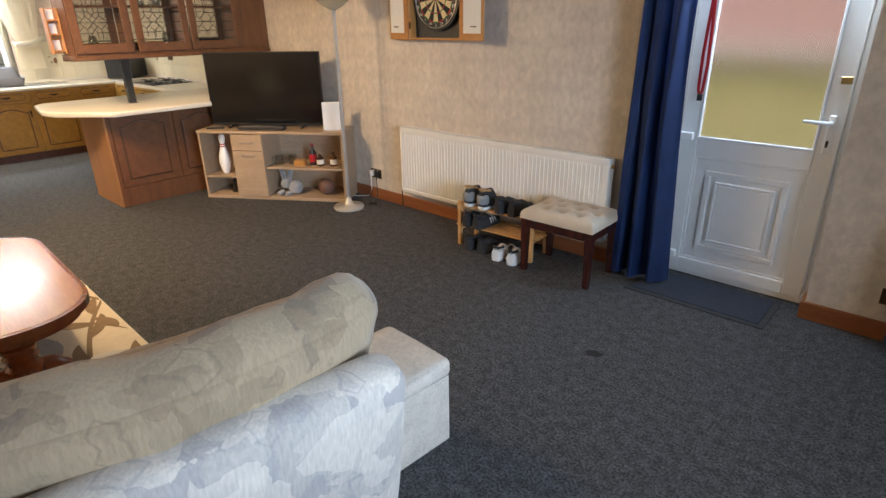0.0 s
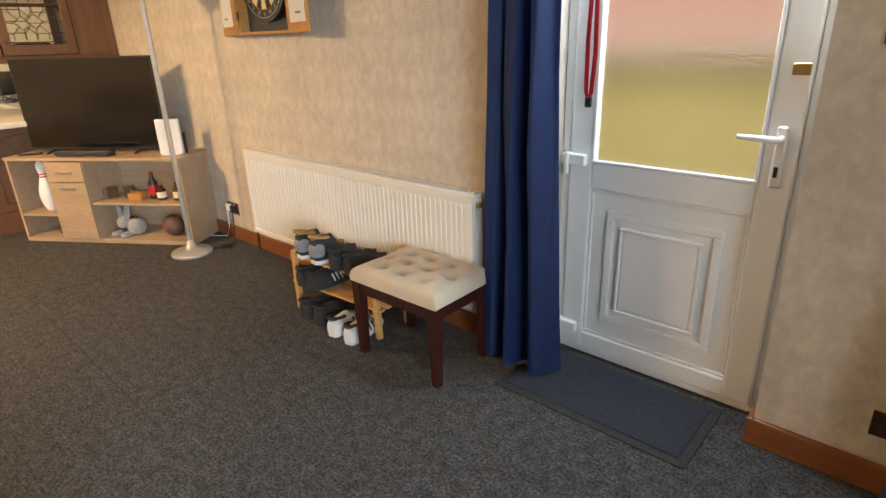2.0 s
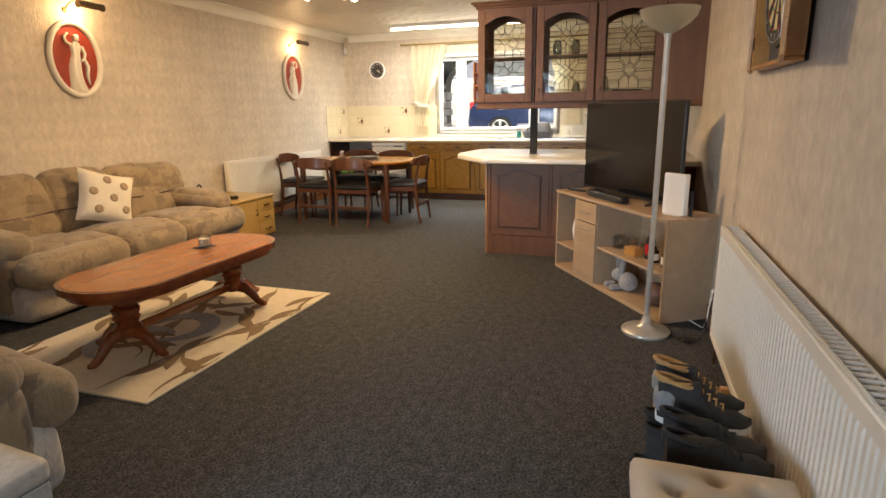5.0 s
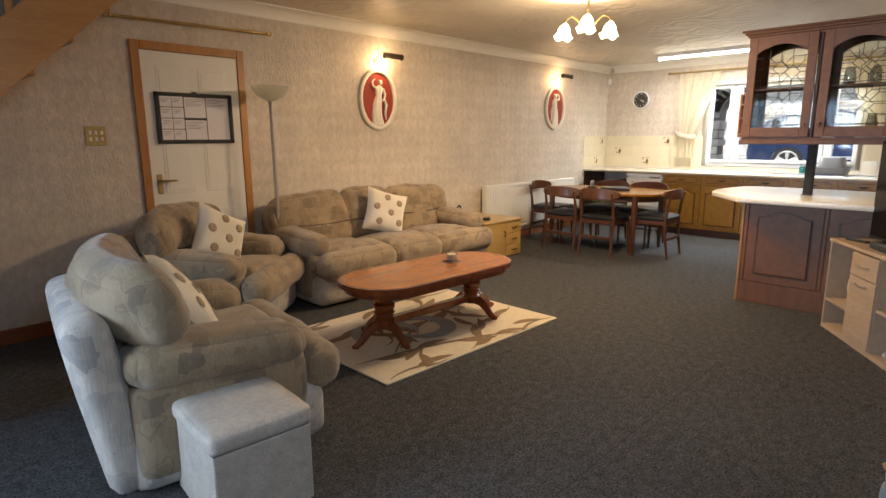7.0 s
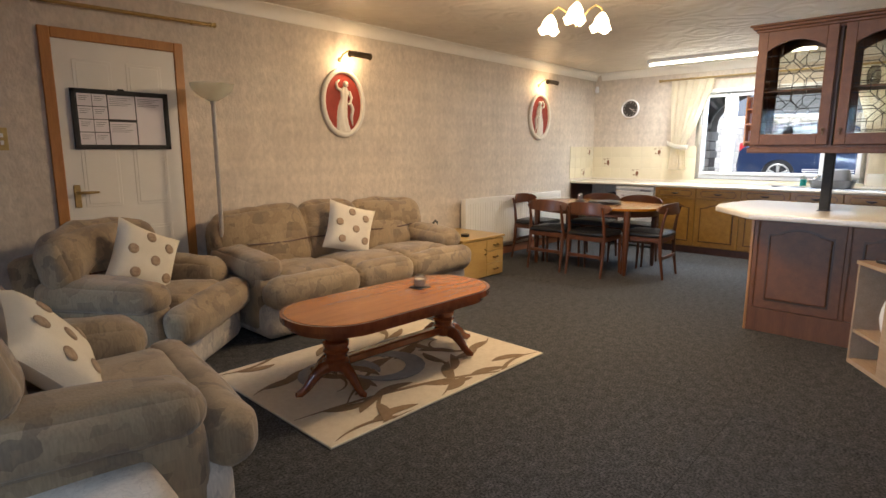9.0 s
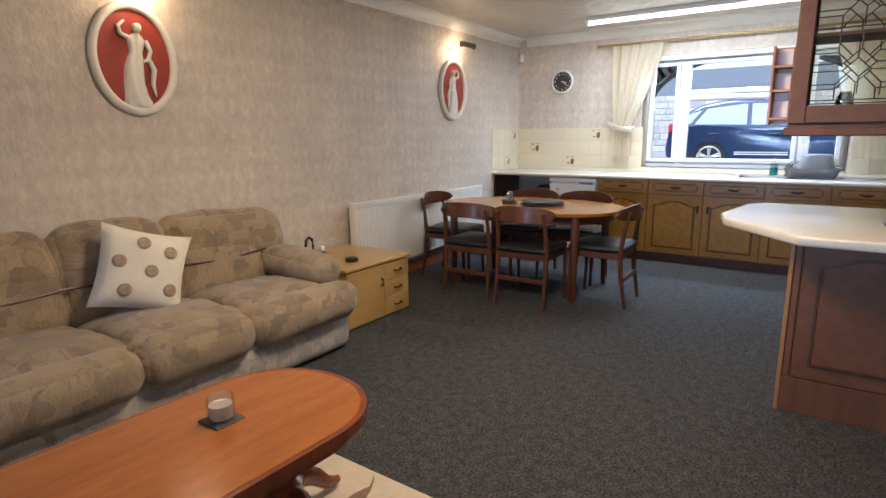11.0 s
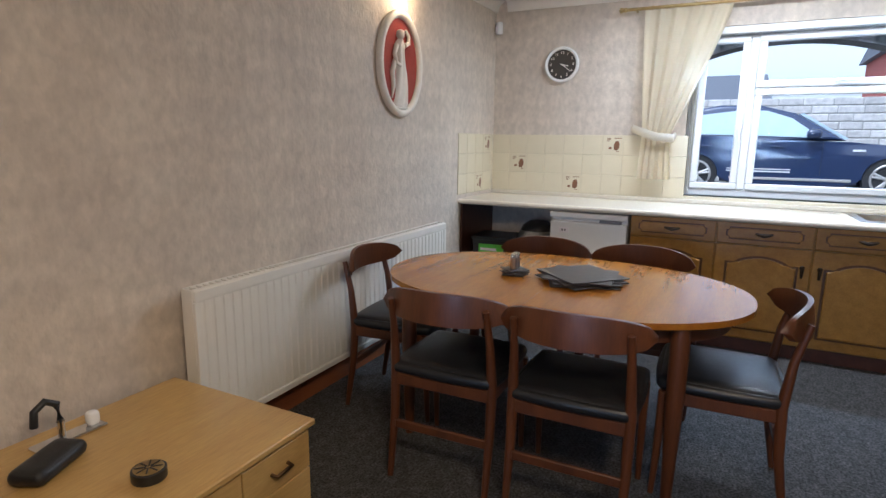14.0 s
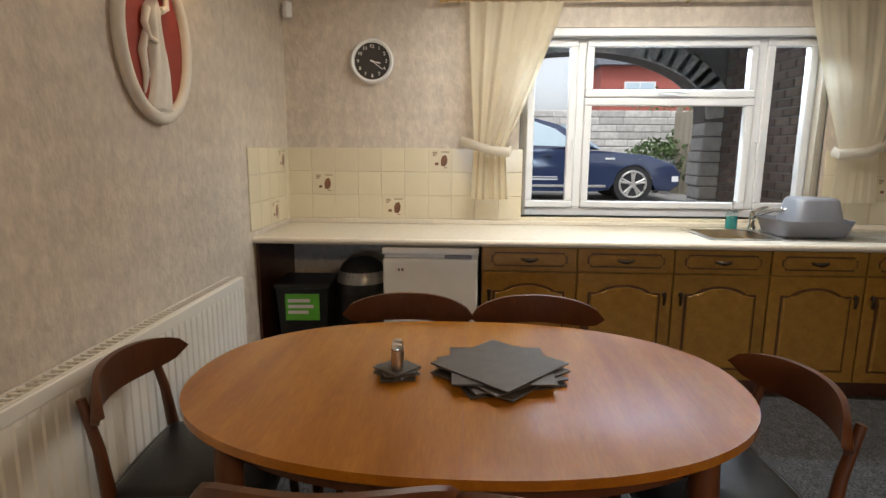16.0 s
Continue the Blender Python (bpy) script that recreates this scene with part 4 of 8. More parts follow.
def rug():
    r = thing("rug", "cream rug with taupe leaf scrolls under the coffee table", "rug", pose(-3.355, 0.37, 0, 0, 0, -1.2))
    part("rug_field", box(-0.82, 0.82, -0.585, 0.585, 0.0, 0.012, 0.003), MAT_RUG, r)
    part("edging", tube([(-0.82, -0.585, 0.006), (0.82, -0.585, 0.006), (0.82, 0.585, 0.006), (-0.82, 0.585, 0.006)], 0.006, 6, closed=True), MAT_CUSHION, r)

    def scroll(name, pts, w, mat, lift):
        b = bmesh.new()
        prev = None
        n = len(pts)
        for i, (x, y) in enumerate(pts):
            d = Vector(pts[min(i + 1, n - 1)]) - Vector(pts[max(i - 1, 0)])
            d.normalize()
            k = w * math.sin(math.pi * (i + 0.15) / (n - 0.7)) ** 0.8
            q = [b.verts.new((max(-0.815, min(0.815, x - d.y * s * k)), max(-0.58, min(0.58, y + d.x * s * k)), 0.0122 + lift)) for s in (1, -1)]
            if prev:
                b.faces.new((prev[0], prev[1], q[1], q[0]))
            prev = q
        geo = bmesh.ops.extrude_face_region(b, geom=b.faces[:])
        bmesh.ops.translate(b, vec=(0, 0, 0.0018), verts=[v for v in geo["geom"] if isinstance(v, bmesh.types.BMVert)])
        part(name, b, mat, r)

    def arc(cx, cy, rad, a0, a1, n=16, squash=1.0):
        return [(cx + rad * math.cos(radians(a0 + (a1 - a0) * i / (n - 1))), cy + squash * rad * math.sin(radians(a0 + (a1 - a0) * i / (n - 1)))) for i in range(n)]

    rnd = random.Random(11)
    count = 0

    def vine(p0, turn, length, bend, mat, leaf_len, name="leaf_scroll"):
        """A curving stem with tapering leaves on both sides, ending in a curl."""
        nonlocal count
        x, y, a = p0[0], p0[1], radians(turn)
        pts, n = [(x, y)], 30
        for i in range(n):
            a += radians(bend) / n * (0.55 + 1.6 * (i / n) ** 2)
            x, y = x + length / n * math.cos(a), y + length / n * math.sin(a)
            pts.append((x, y))
        scroll(name, pts, 0.013, mat, 0.00007 * count)
        count += 1
        for i in range(3, n - 3, 6):
            side = 1 if (i // 6) % 2 else -1
            d = math.atan2(pts[i + 1][1] - pts[i][1], pts[i + 1][0] - pts[i][0])
            q, ang, leaf = pts[i], d + side * radians(30), []
            size = leaf_len * rnd.uniform(0.8, 1.15)
            for k in range(12):
                leaf.append(q)
                ang -= side * radians(3.5)
                q = (q[0] + size / 11 * math.cos(ang), q[1] + size / 11 * math.sin(ang))
            if abs(leaf[6][0]) < 0.78 and abs(leaf[6][1]) < 0.55:
                scroll(name, leaf, 0.03, mat, 0.00007 * count)
                count += 1

    for p0, turn, length, bend in (
            ((0.8, 0.25), 175, 1.5, -35), ((-0.8, 0.56), -25, 0.9, 200), ((0.78, 0.56), 205, 0.8, -190), ((0.1, 0.57), 200, 0.7, 90),
            ((-0.8, -0.2), 5, 1.5, 40), ((-0.8, -0.55), 20, 0.9, -190), ((0.8, -0.55), 160, 0.9, 200), ((-0.05, -0.57), 30, 0.75, 110),
            ((-0.8, 0.15), 40, 0.75, -220), ((0.8, -0.15), 215, 0.8, -200), ((0.25, 0.3), 20, 0.6, 150), ((-0.2, -0.3), 200, 0.6, 160)):
        vine(p0, turn, length, bend, MAT_RUGLEAF, 0.27)
    for cx, cy, rad, a0, a1 in ((0.05, 0.02, 0.2, 0, 300), (0.32, -0.02, 0.22, 150, 350), (-0.28, -0.03, 0.24, 190, 350)):
        scroll("grey_swirl", arc(cx, cy, rad, a0, a1, 18), 0.06, MAT_RUGGREY, 0.0052 + 0.0002 * cx)


rug()


def coffee_table():
    t = thing("coffee_table", "glossy cherry oval coffee table on two turned pedestals", "coffee table", pose(-3.36, 0.44, 0.012, 0, 0, -2))
    a, w = 0.70, 0.31
    outline = [(x + math.copysign(a - w, x), y) for x, y in oval(w, w, 56, power=2.15)]
    part("tabletop", prism(outline, 0.398, 0.435, 0.013, seg=4), MAT_CHERRY_V, t, "dark moulded edge", 40)
    inset = [(x * 0.972, y * 0.945) for x, y in outline]
    part("veneer_panel", prism(inset, 0.4352, 0.4366, 0.001), MAT_CHERRY, t, "polished veneer top")
    part("apron", prism([(x * 0.95, y * 0.9) for x, y in outline], 0.36, 0.398, 0.006), MAT_CHERRY_V, t, "", 40)
    for sx in (-1, 1):
        prof = [(0.05, 0.1), (0.072, 0.12), (0.074, 0.16), (0.056, 0.175), (0.06, 0.19), (0.072, 0.21), (0.06, 0.225), (0.071, 0.24), (0.073, 0.262), (0.058, 0.275), (0.068, 0.29), (0.072, 0.31), (0.06, 0.325), (0.078, 0.345), (0.078, 0.365)]
        p = part("pedestal", lathe(prof, 24, (sx * 0.42, 0, 0)), MAT_CHERRY_V, t, "turned pedestal", True)
        for ang in (90, -90, 0 if sx > 0 else 180):
            r = radians(ang)
            pts = [(sx * 0.42 + q * math.cos(r), q * math.sin(r), z) for q, z in ((0.03, 0.13), (0.1, 0.125), (0.15, 0.09), (0.195, 0.045), (0.23, 0.028), (0.255, 0.03))]
            part("foot", tube(pts, [0.038, 0.038, 0.032, 0.025, 0.022, 0.014], 12, flat=(0.75, 1)), MAT_CHERRY_V, p, "curved splayed foot", True)
    part("stretcher", box(-0.40, 0.40, -0.03, 0.03, 0.115, 0.165, 0.008), MAT_CHERRY_V, t, "stretcher rail")


coffee_table()


def candle():
    c = thing("candle_jar", "glass candle jar on a small coaster on the coffee table", "candle", pose(-3.62, 0.40, 0.4480))
    part("coaster", box(-0.05, 0.05, -0.05, 0.05, 0.0, 0.006, 0.002), MAT_SLATE, c)
    part("jar", lathe([(0.036, 0.007), (0.04, 0.01), (0.042, 0.05), (0.04, 0.08), (0.036, 0.08), (0.037, 0.045), (0.034, 0.012)], 24), MAT_CLEAR, c, "clear glass jar", True)
    part("wax", lathe([(0.033, 0.0125), (0.035, 0.055), (0.001, 0.056)], 20), MAT_CUSHION, c, "pale wax", True)


candle()


# ---- pictures and wall fittings ----
def plaque(x, z, label, lean):
    """Oval relief plaque: a white border, a red field and a plain draped statue shape."""
    p = thing("wall_plaque", label, "plaque", upright(x, SY, z, 180), "oval plaques")
    a, h = 0.245, 0.305
    part("border", tube([(u, v, 0.018) for u, v in oval(a - 0.02, h - 0.02, 56)], 0.024, 10, closed=True), MAT_PLASTER, p, "thick white moulded border", True)
    part("field", prism(oval(a - 0.025, h - 0.025, 48), 0.002, 0.014), MAT_TERRACOTTA, p, "terracotta red field")
    # draped body: a swaying column of cloth, domed outwards, with slanting folds
    side = 1 if lean > 0 else -1
    rows_ = ((-0.25, 0.07), (-0.235, 0.082), (-0.19, 0.068), (-0.12, 0.06), (-0.05, 0.056), (0.0, 0.047), (0.04, 0.036), (0.075, 0.044), (0.105, 0.05), (0.125, 0.034), (0.14, 0.016))
    b = bmesh.new()
    grid = []
    for v, hw in rows_:
        row = []
        for i in range(13):
            u = i / 6 - 1
            z = 0.012 + 0.032 * math.sqrt(max(0.0, 1 - u * u)) + 0.0045 * math.sin(7.5 * u + 16 * v * side) * (1 - u * u)
            row.append(b.verts.new((side * 0.016 * math.sin(13 * v) + hw * u, v, z)))
        grid.append(row)
    for p0, p1 in zip(grid, grid[1:]):
        for i in range(12):
            b.faces.new((p0[i], p0[i + 1], p1[i + 1], p1[i]))
    b = soft(0.046, 0.056, 0.05, 0.022, 0, 8, (side * 0.02, 0.168, 0.03), bm=b)
    b = tube([(-side * 0.035, 0.112, 0.028), (-side * 0.075, 0.13, 0.03), (-side * 0.08, 0.17, 0.028), (-side * 0.045, 0.2, 0.026)], [0.015, 0.013, 0.011, 0.008], 8, bm=b)
    b = tube([(side * 0.06, 0.105, 0.028), (side * 0.085, 0.05, 0.03), (side * 0.065, 0.0, 0.034), (side * 0.03, -0.01, 0.04)], [0.015, 0.013, 0.011, 0.009], 8, bm=b)
    b = tube([(side * 0.07, 0.02, 0.024), (side * 0.1, -0.05, 0.022), (side * 0.085, -0.13, 0.022), (side * 0.1, -0.2, 0.02)], [0.012, 0.017, 0.014, 0.004], 8, bm=b)
    b = soft(0.19, 0.018, 0.03, 0.008, 0, 8, (0, -0.254, 0.02), bm=b)
    part("relief", b, MAT_PLASTER, p, "white draped statue relief", True)


plaque(-4.445, 1.735, "oval terracotta plaque with a white statue relief under a picture light", 6)
plaque(-7.705, 1.76, "oval terracotta plaque with a white statue relief near the kitchen corner", -4)


def picture_light(x, z):
    p = thing("picture_light", "brass picture light above an oval plaque", "picture light", pose(x, SY, z), "picture lights")
    part("wall_plate", lathe([(0.022, 0), (0.022, 0.008), (0.016, 0.014)], 18), MAT_BRASS, p, "", True).matrix_basis = pose(0, 0, -0.01, -90, 0, 0)
    part("arm", tube([(0, 0.01, -0.01), (0, 0.05, 0.03), (-0.03, 0.09, 0.062), (-0.09, 0.125, 0.06), (-0.13, 0.13, 0.045)], 0.006, 8), MAT_BRASS, p, "curved brass arm", True)
    b = bmesh.new()
    n, r = 14, 0.03
    rings = []
    for xx in (-0.25, -0.02):
        rings.append([b.verts.new((xx, 0.13 + rr * math.cos(radians(a)), 0.03 + rr * math.sin(radians(a)))) for rr, seq in ((r, range(-60, 161, 20)), (r - 0.003, range(160, -61, -20))) for a in seq])
    k = len(rings[0])
    for i in range(k):
        b.faces.new((rings[0][i], rings[0][(i + 1) % k], rings[1][(i + 1) % k], rings[1][i]))
    for xx in (-0.25, -0.02):
        b = prism(oval(r, r, 20), -0.0015, 0.0015, m=pose(xx, 0.13, 0.03, 0, 90, 0), bm=b)
    sh = part("shade", b, MAT_DULLBRASS, p, "half-round antique brass shade", True)
    part("bulb", tube([(-0.225, 0.126, 0.028), (-0.045, 0.126, 0.028)], 0.011, 10), MAT_DIMBULB, sh, "lit tubular bulb", True)
    lamp("picture_glow", "POINT", 5.5, (1.0, 0.64, 0.3), pose(x - 0.06, SY + 0.12, z - 0.018), soft=0.02)


picture_light(-4.43, 2.125)
picture_light(-7.68, 2.17)


def wall_plate(name, label, m, w, h, mat, n, knob):
    s = thing(name, label, "switch" if knob else "socket", m)
    part("plate", prism([(-w / 2, -h / 2), (w / 2, -h / 2), (w / 2, h / 2), (-w / 2, h / 2)], 0.001, 0.008, 0.002), mat, s)
    for i in range(n):
        cx = (i % 3 - (min(n, 3) - 1) / 2) * w * 0.27
        cy = 0.0 if n <= 3 else (0.022 if i < 3 else -0.022)
        if knob:
            part("rocker", box(cx - 0.008, cx + 0.008, cy - 0.013, cy + 0.013, 0.008, 0.013, 0.002), MAT_WHITEGOODS if n > 1 else MAT_ABRASS, s)
        else:
            b = None
            for px, py in ((0, 0.014), (-0.011, -0.006), (0.011, -0.006)):
                b = box(cx * 1.4 + px - 0.003, cx * 1.4 + px + 0.003, py - 0.004, py + 0.004, 0.008, 0.0086, bm=b)
            part("pin_holes", b, MAT_BLACK, s)
            part("rocker", box(cx * 1.4 - 0.006, cx * 1.4 + 0.006, 0.022, 0.034, 0.008, 0.012, 0.001), MAT_WHITEGOODS, s)
    return s


wall_plate("light_switch", "square brass six-way light switch on the papered wall", upright(-1.865, SY, 1.37, 180), 0.135, 0.135, MAT_BRASS, 6, True)
wall_plate("light_switch", "bronze single light switch beside the back door", upright(-0.355, NY, 1.37, 0) @ pose(0, 0, 0, 0, 180, 0) @ pose(0, 0, 0.0), 0.09, 0.09, MAT_ABRASS, 1, True).matrix_basis = pose(-0.355, NY, 1.37, 0, 0, 0) @ pose(0, 0, 0, 90, 0, 0)
wall_plate("wall_socket", "dark bronze double socket low on the wall", pose(-0.14, NY, 0.235) @ pose(0, 0, 0, 90, 0, 0), 0.146, 0.086, MAT_ABRASS, 2, False)
plug_socket = wall_plate("wall_socket", "brass socket with white plug beside the radiator", pose(-4.07, NY, 0.235) @ pose(0, 0, 0, 90, 0, 0), 0.146, 0.086, MAT_ABRASS, 2, False)
part("plug", box(-0.055, -0.012, -0.022, 0.03, 0.009, 0.04, 0.005), MAT_WHITEGOODS, plug_socket, "white plug")
part("plug", box(0.012, 0.055, -0.022, 0.03, 0.009, 0.04, 0.005), MAT_BLACK, plug_socket, "black plug")
cord = thing("power_cord", "white and black cords trailing from the socket onto the carpet", "cable")
part("white_cord", tube([(-4.10, NY - 0.04, 0.22), (-4.09, NY - 0.05, 0.1), (-4.13, NY - 0.06, 0.02), (-4.25, NY - 0.1, 0.006), (-4.36, NY - 0.16, 0.006)], 0.0035, 6), MAT_WHITEGOODS, cord, "", True)
part("black_cord", tube([(-4.03, NY - 0.04, 0.22), (-4.0, NY - 0.06, 0.08), (-3.97, NY - 0.1, 0.008), (-3.9, NY - 0.16, 0.006), (-3.98, NY - 0.22, 0.006), (-4.05, NY - 0.3, 0.006)], 0.004, 6), MAT_BLACK, cord, "", True)
part("inline_switch", box(-3.97, -3.91, NY - 0.19, NY - 0.15, 0.002, 0.022, 0.006), MAT_BLACK, cord)


def noticeboard():
    n = thing("noticeboard", "black-framed planner with printed sheets on the inner door", "noticeboard", upright(-2.575, SY + 0.018, 1.505, 180))
    w, h = 0.60, 0.385
    part("backing", box(-w / 2, w / 2, -h / 2, h / 2, 0.0, 0.01), MAT_BLACK, n)
    b = None
    for x0, x1, y0, y1 in ((-w / 2, w / 2, h / 2 - 0.028, h / 2), (-w / 2, w / 2, -h / 2, -h / 2 + 0.028), (-w / 2, -w / 2 + 0.026, -h / 2, h / 2), (w / 2 - 0.026, w / 2, -h / 2, h / 2)):
        b = box(x0, x1, y0, y1, 0.01, 0.02, 0.003, bm=b)
    part("frame", b, MAT_BLACK, n, "black frame")
    part("hook", box(-0.02, 0.02, h / 2, h / 2 + 0.012, 0.004, 0.012, 0.002), MAT_BLACK, n)
    cells = []
    for i in range(2):
        for j in range(4):
            cells.append((-0.265 + i * 0.088, 0.085 - j * 0.083, 0.084, 0.078))
    cells += [(-0.085, 0.005, 0.165, 0.155), (-0.085, -0.163, 0.165, 0.15), (0.087, -0.163, 0.18, 0.325)]
    for x, y, cw, ch in cells:
        s = part("sheet", box(x, x + cw, y, y + ch, 0.010, 0.0115), MAT_PAPERSHEET, n, "white printed sheet")
        b = None
        for k in range(3 if cw < 0.1 else 5):
            yy = y + ch - 0.018 - k * 0.012
            b = box(x + 0.01, x + cw * (0.85 - 0.13 * (k % 3)), yy, yy + 0.003, 0.0116, 0.0119, bm=b)
        part("print_lines", b, MAT_INK, s)


noticeboard()


def pole(name, label, p0, p1, r, finial, mat, rings=0, brackets=()):
    t = thing(name, label, "curtain pole")
    part("rod", tube([p0, p1], r, 12), mat, t, "", True)
    d = (Vector(p1) - Vector(p0)).normalized()
    for p, s in ((Vector(p0), -1), (Vector(p1), 1)):
        part("finial", tube([p, p + s * d * 0.012, p + s * d * 0.02, p + s * d * 0.045, p + s * d * 0.06], [r, finial, finial * 0.7, finial * 1.1, 0.003], 12), mat, t, "", True)
    for q in brackets:
        part("bracket", tube([q[0], q[1]], 0.008, 8), mat, t, "", True)
    return t


pole("curtain_pole", "brass curtain pole over the inner door", (-3.2, SY + 0.07, 2.215), (-2.03, SY + 0.07, 2.195), 0.012, 0.018, MAT_BRASS, 0,
     (((-3.1, SY, 2.215), (-3.1, SY + 0.07, 2.215)), ((-2.13, SY, 2.197), (-2.13, SY + 0.07, 2.197))))


def torchiere(m, label):
    t = thing("floor_lamp", label, "floor lamp", m, "matching floor lamps")
    part("base_disc", lathe([(0.135, 0.0), (0.138, 0.012), (0.132, 0.022), (0.06, 0.034), (0.035, 0.05), (0.024, 0.09), (0.017, 0.1)], 32), MAT_SILVER, t, "round silver weighted base", True)
    part("pole", lathe([(0.016, 0.09), (0.016, 1.62), (0.019, 1.63), (0.024, 1.66)], 14), MAT_SILVER, t, "slim silver pole", True)
    part("bowl", lathe([(0.02, 1.645), (0.05, 1.66), (0.1, 1.69), (0.135, 1.725), (0.148, 1.765), (0.144, 1.765), (0.13, 1.73), (0.095, 1.697), (0.045, 1.668), (0.005, 1.66)], 36), MAT_BOWL, t, "frosted glass uplighter bowl", True)
    return t


torchiere(pose(-4.03, 3.12, 0), "silver uplighter floor lamp beside the television unit, switched off")
torchiere(pose(-3.08, -1.12, 0), "silver uplighter floor lamp between the door and sofa, switched off")


# ---- chandelier ----
def chandelier():
    cx, cy = -4.70, 0.82
    rose = tagged(new("ceiling_rose"), "round moulded plaster ceiling rose", "ceiling rose")
    rose.matrix_basis = pose(cx, cy, CZ) @ Matrix.Diagonal((1.42, 1.42, 1.0, 1.0))
    part("disc", lathe([(0.3, 0.0), (0.3, -0.012), (0.27, -0.022), (0.24, -0.014), (0.16, -0.016), (0.13, -0.03), (0.06, -0.034), (0.02, -0.03)], 40), MAT_WHITE, rose, "", True)
    leafb = None
    for i in range(16):
        a = 2 * math.pi * i / 16
        leafb = soft(0.075, 0.05, 0.018, 0.009, 0, 6, (0.2 * math.cos(a), 0.2 * math.sin(a), -0.02), rot(0, 0, math.degrees(a)), bm=leafb)
    part("leaf_ring", leafb, MAT_WHITE, rose, "raised leaf ring", True)
    c = thing("chandelier", "lit brass ceiling light with three tulip glass shades", "ceiling light", pose(cx, cy, 0))
    part("canopy", lathe([(0.055, CZ - 0.034), (0.058, CZ - 0.045), (0.03, CZ - 0.065), (0.01, CZ - 0.075)], 24), MAT_BRASS, c, "brass ceiling canopy", True)
    part("stem", lathe([(0.008, CZ - 0.07), (0.008, 2.26), (0.022, 2.25), (0.012, 2.22), (0.028, 2.19), (0.03, 2.17), (0.012, 2.145), (0.004, 2.12)], 18), MAT_BRASS, c, "turned brass stem", True)
    for i in range(3):
        a = radians(30 + 120 * i)
        ca, sa = math.cos(a), math.sin(a)
        arm = part("arm", tube([(q * ca, q * sa, z) for q, z in ((0.01, 2.2), (0.05, 2.19), (0.09, 2.235), (0.14, 2.27), (0.185, 2.255), (0.2, 2.22))], 0.006, 8), MAT_BRASS, c, "scrolled brass arm", True)
        prof = [(0.018, 0.0), (0.026, -0.012), (0.045, -0.04), (0.052, -0.07), (0.062, -0.095), (0.075, -0.105)]
        b = lathe([(r, z) for r, z in prof] + [(r - 0.003, z) for r, z in prof[::-1]], 24)
        for v in b.verts:
            if v.co.z < -0.08:
                k = math.atan2(v.co.y, v.co.x)
                v.co.z += 0.012 * math.cos(5 * k)
        moved(b, pose(0.2 * ca, 0.2 * sa, 2.222) @ Euler((0, radians(-14), 0)).to_matrix().to_4x4())
        part("shade", b, MAT_BULB, arm, "glowing white tulip glass shade", True).visible_shadow = False
    return c


chandelier()


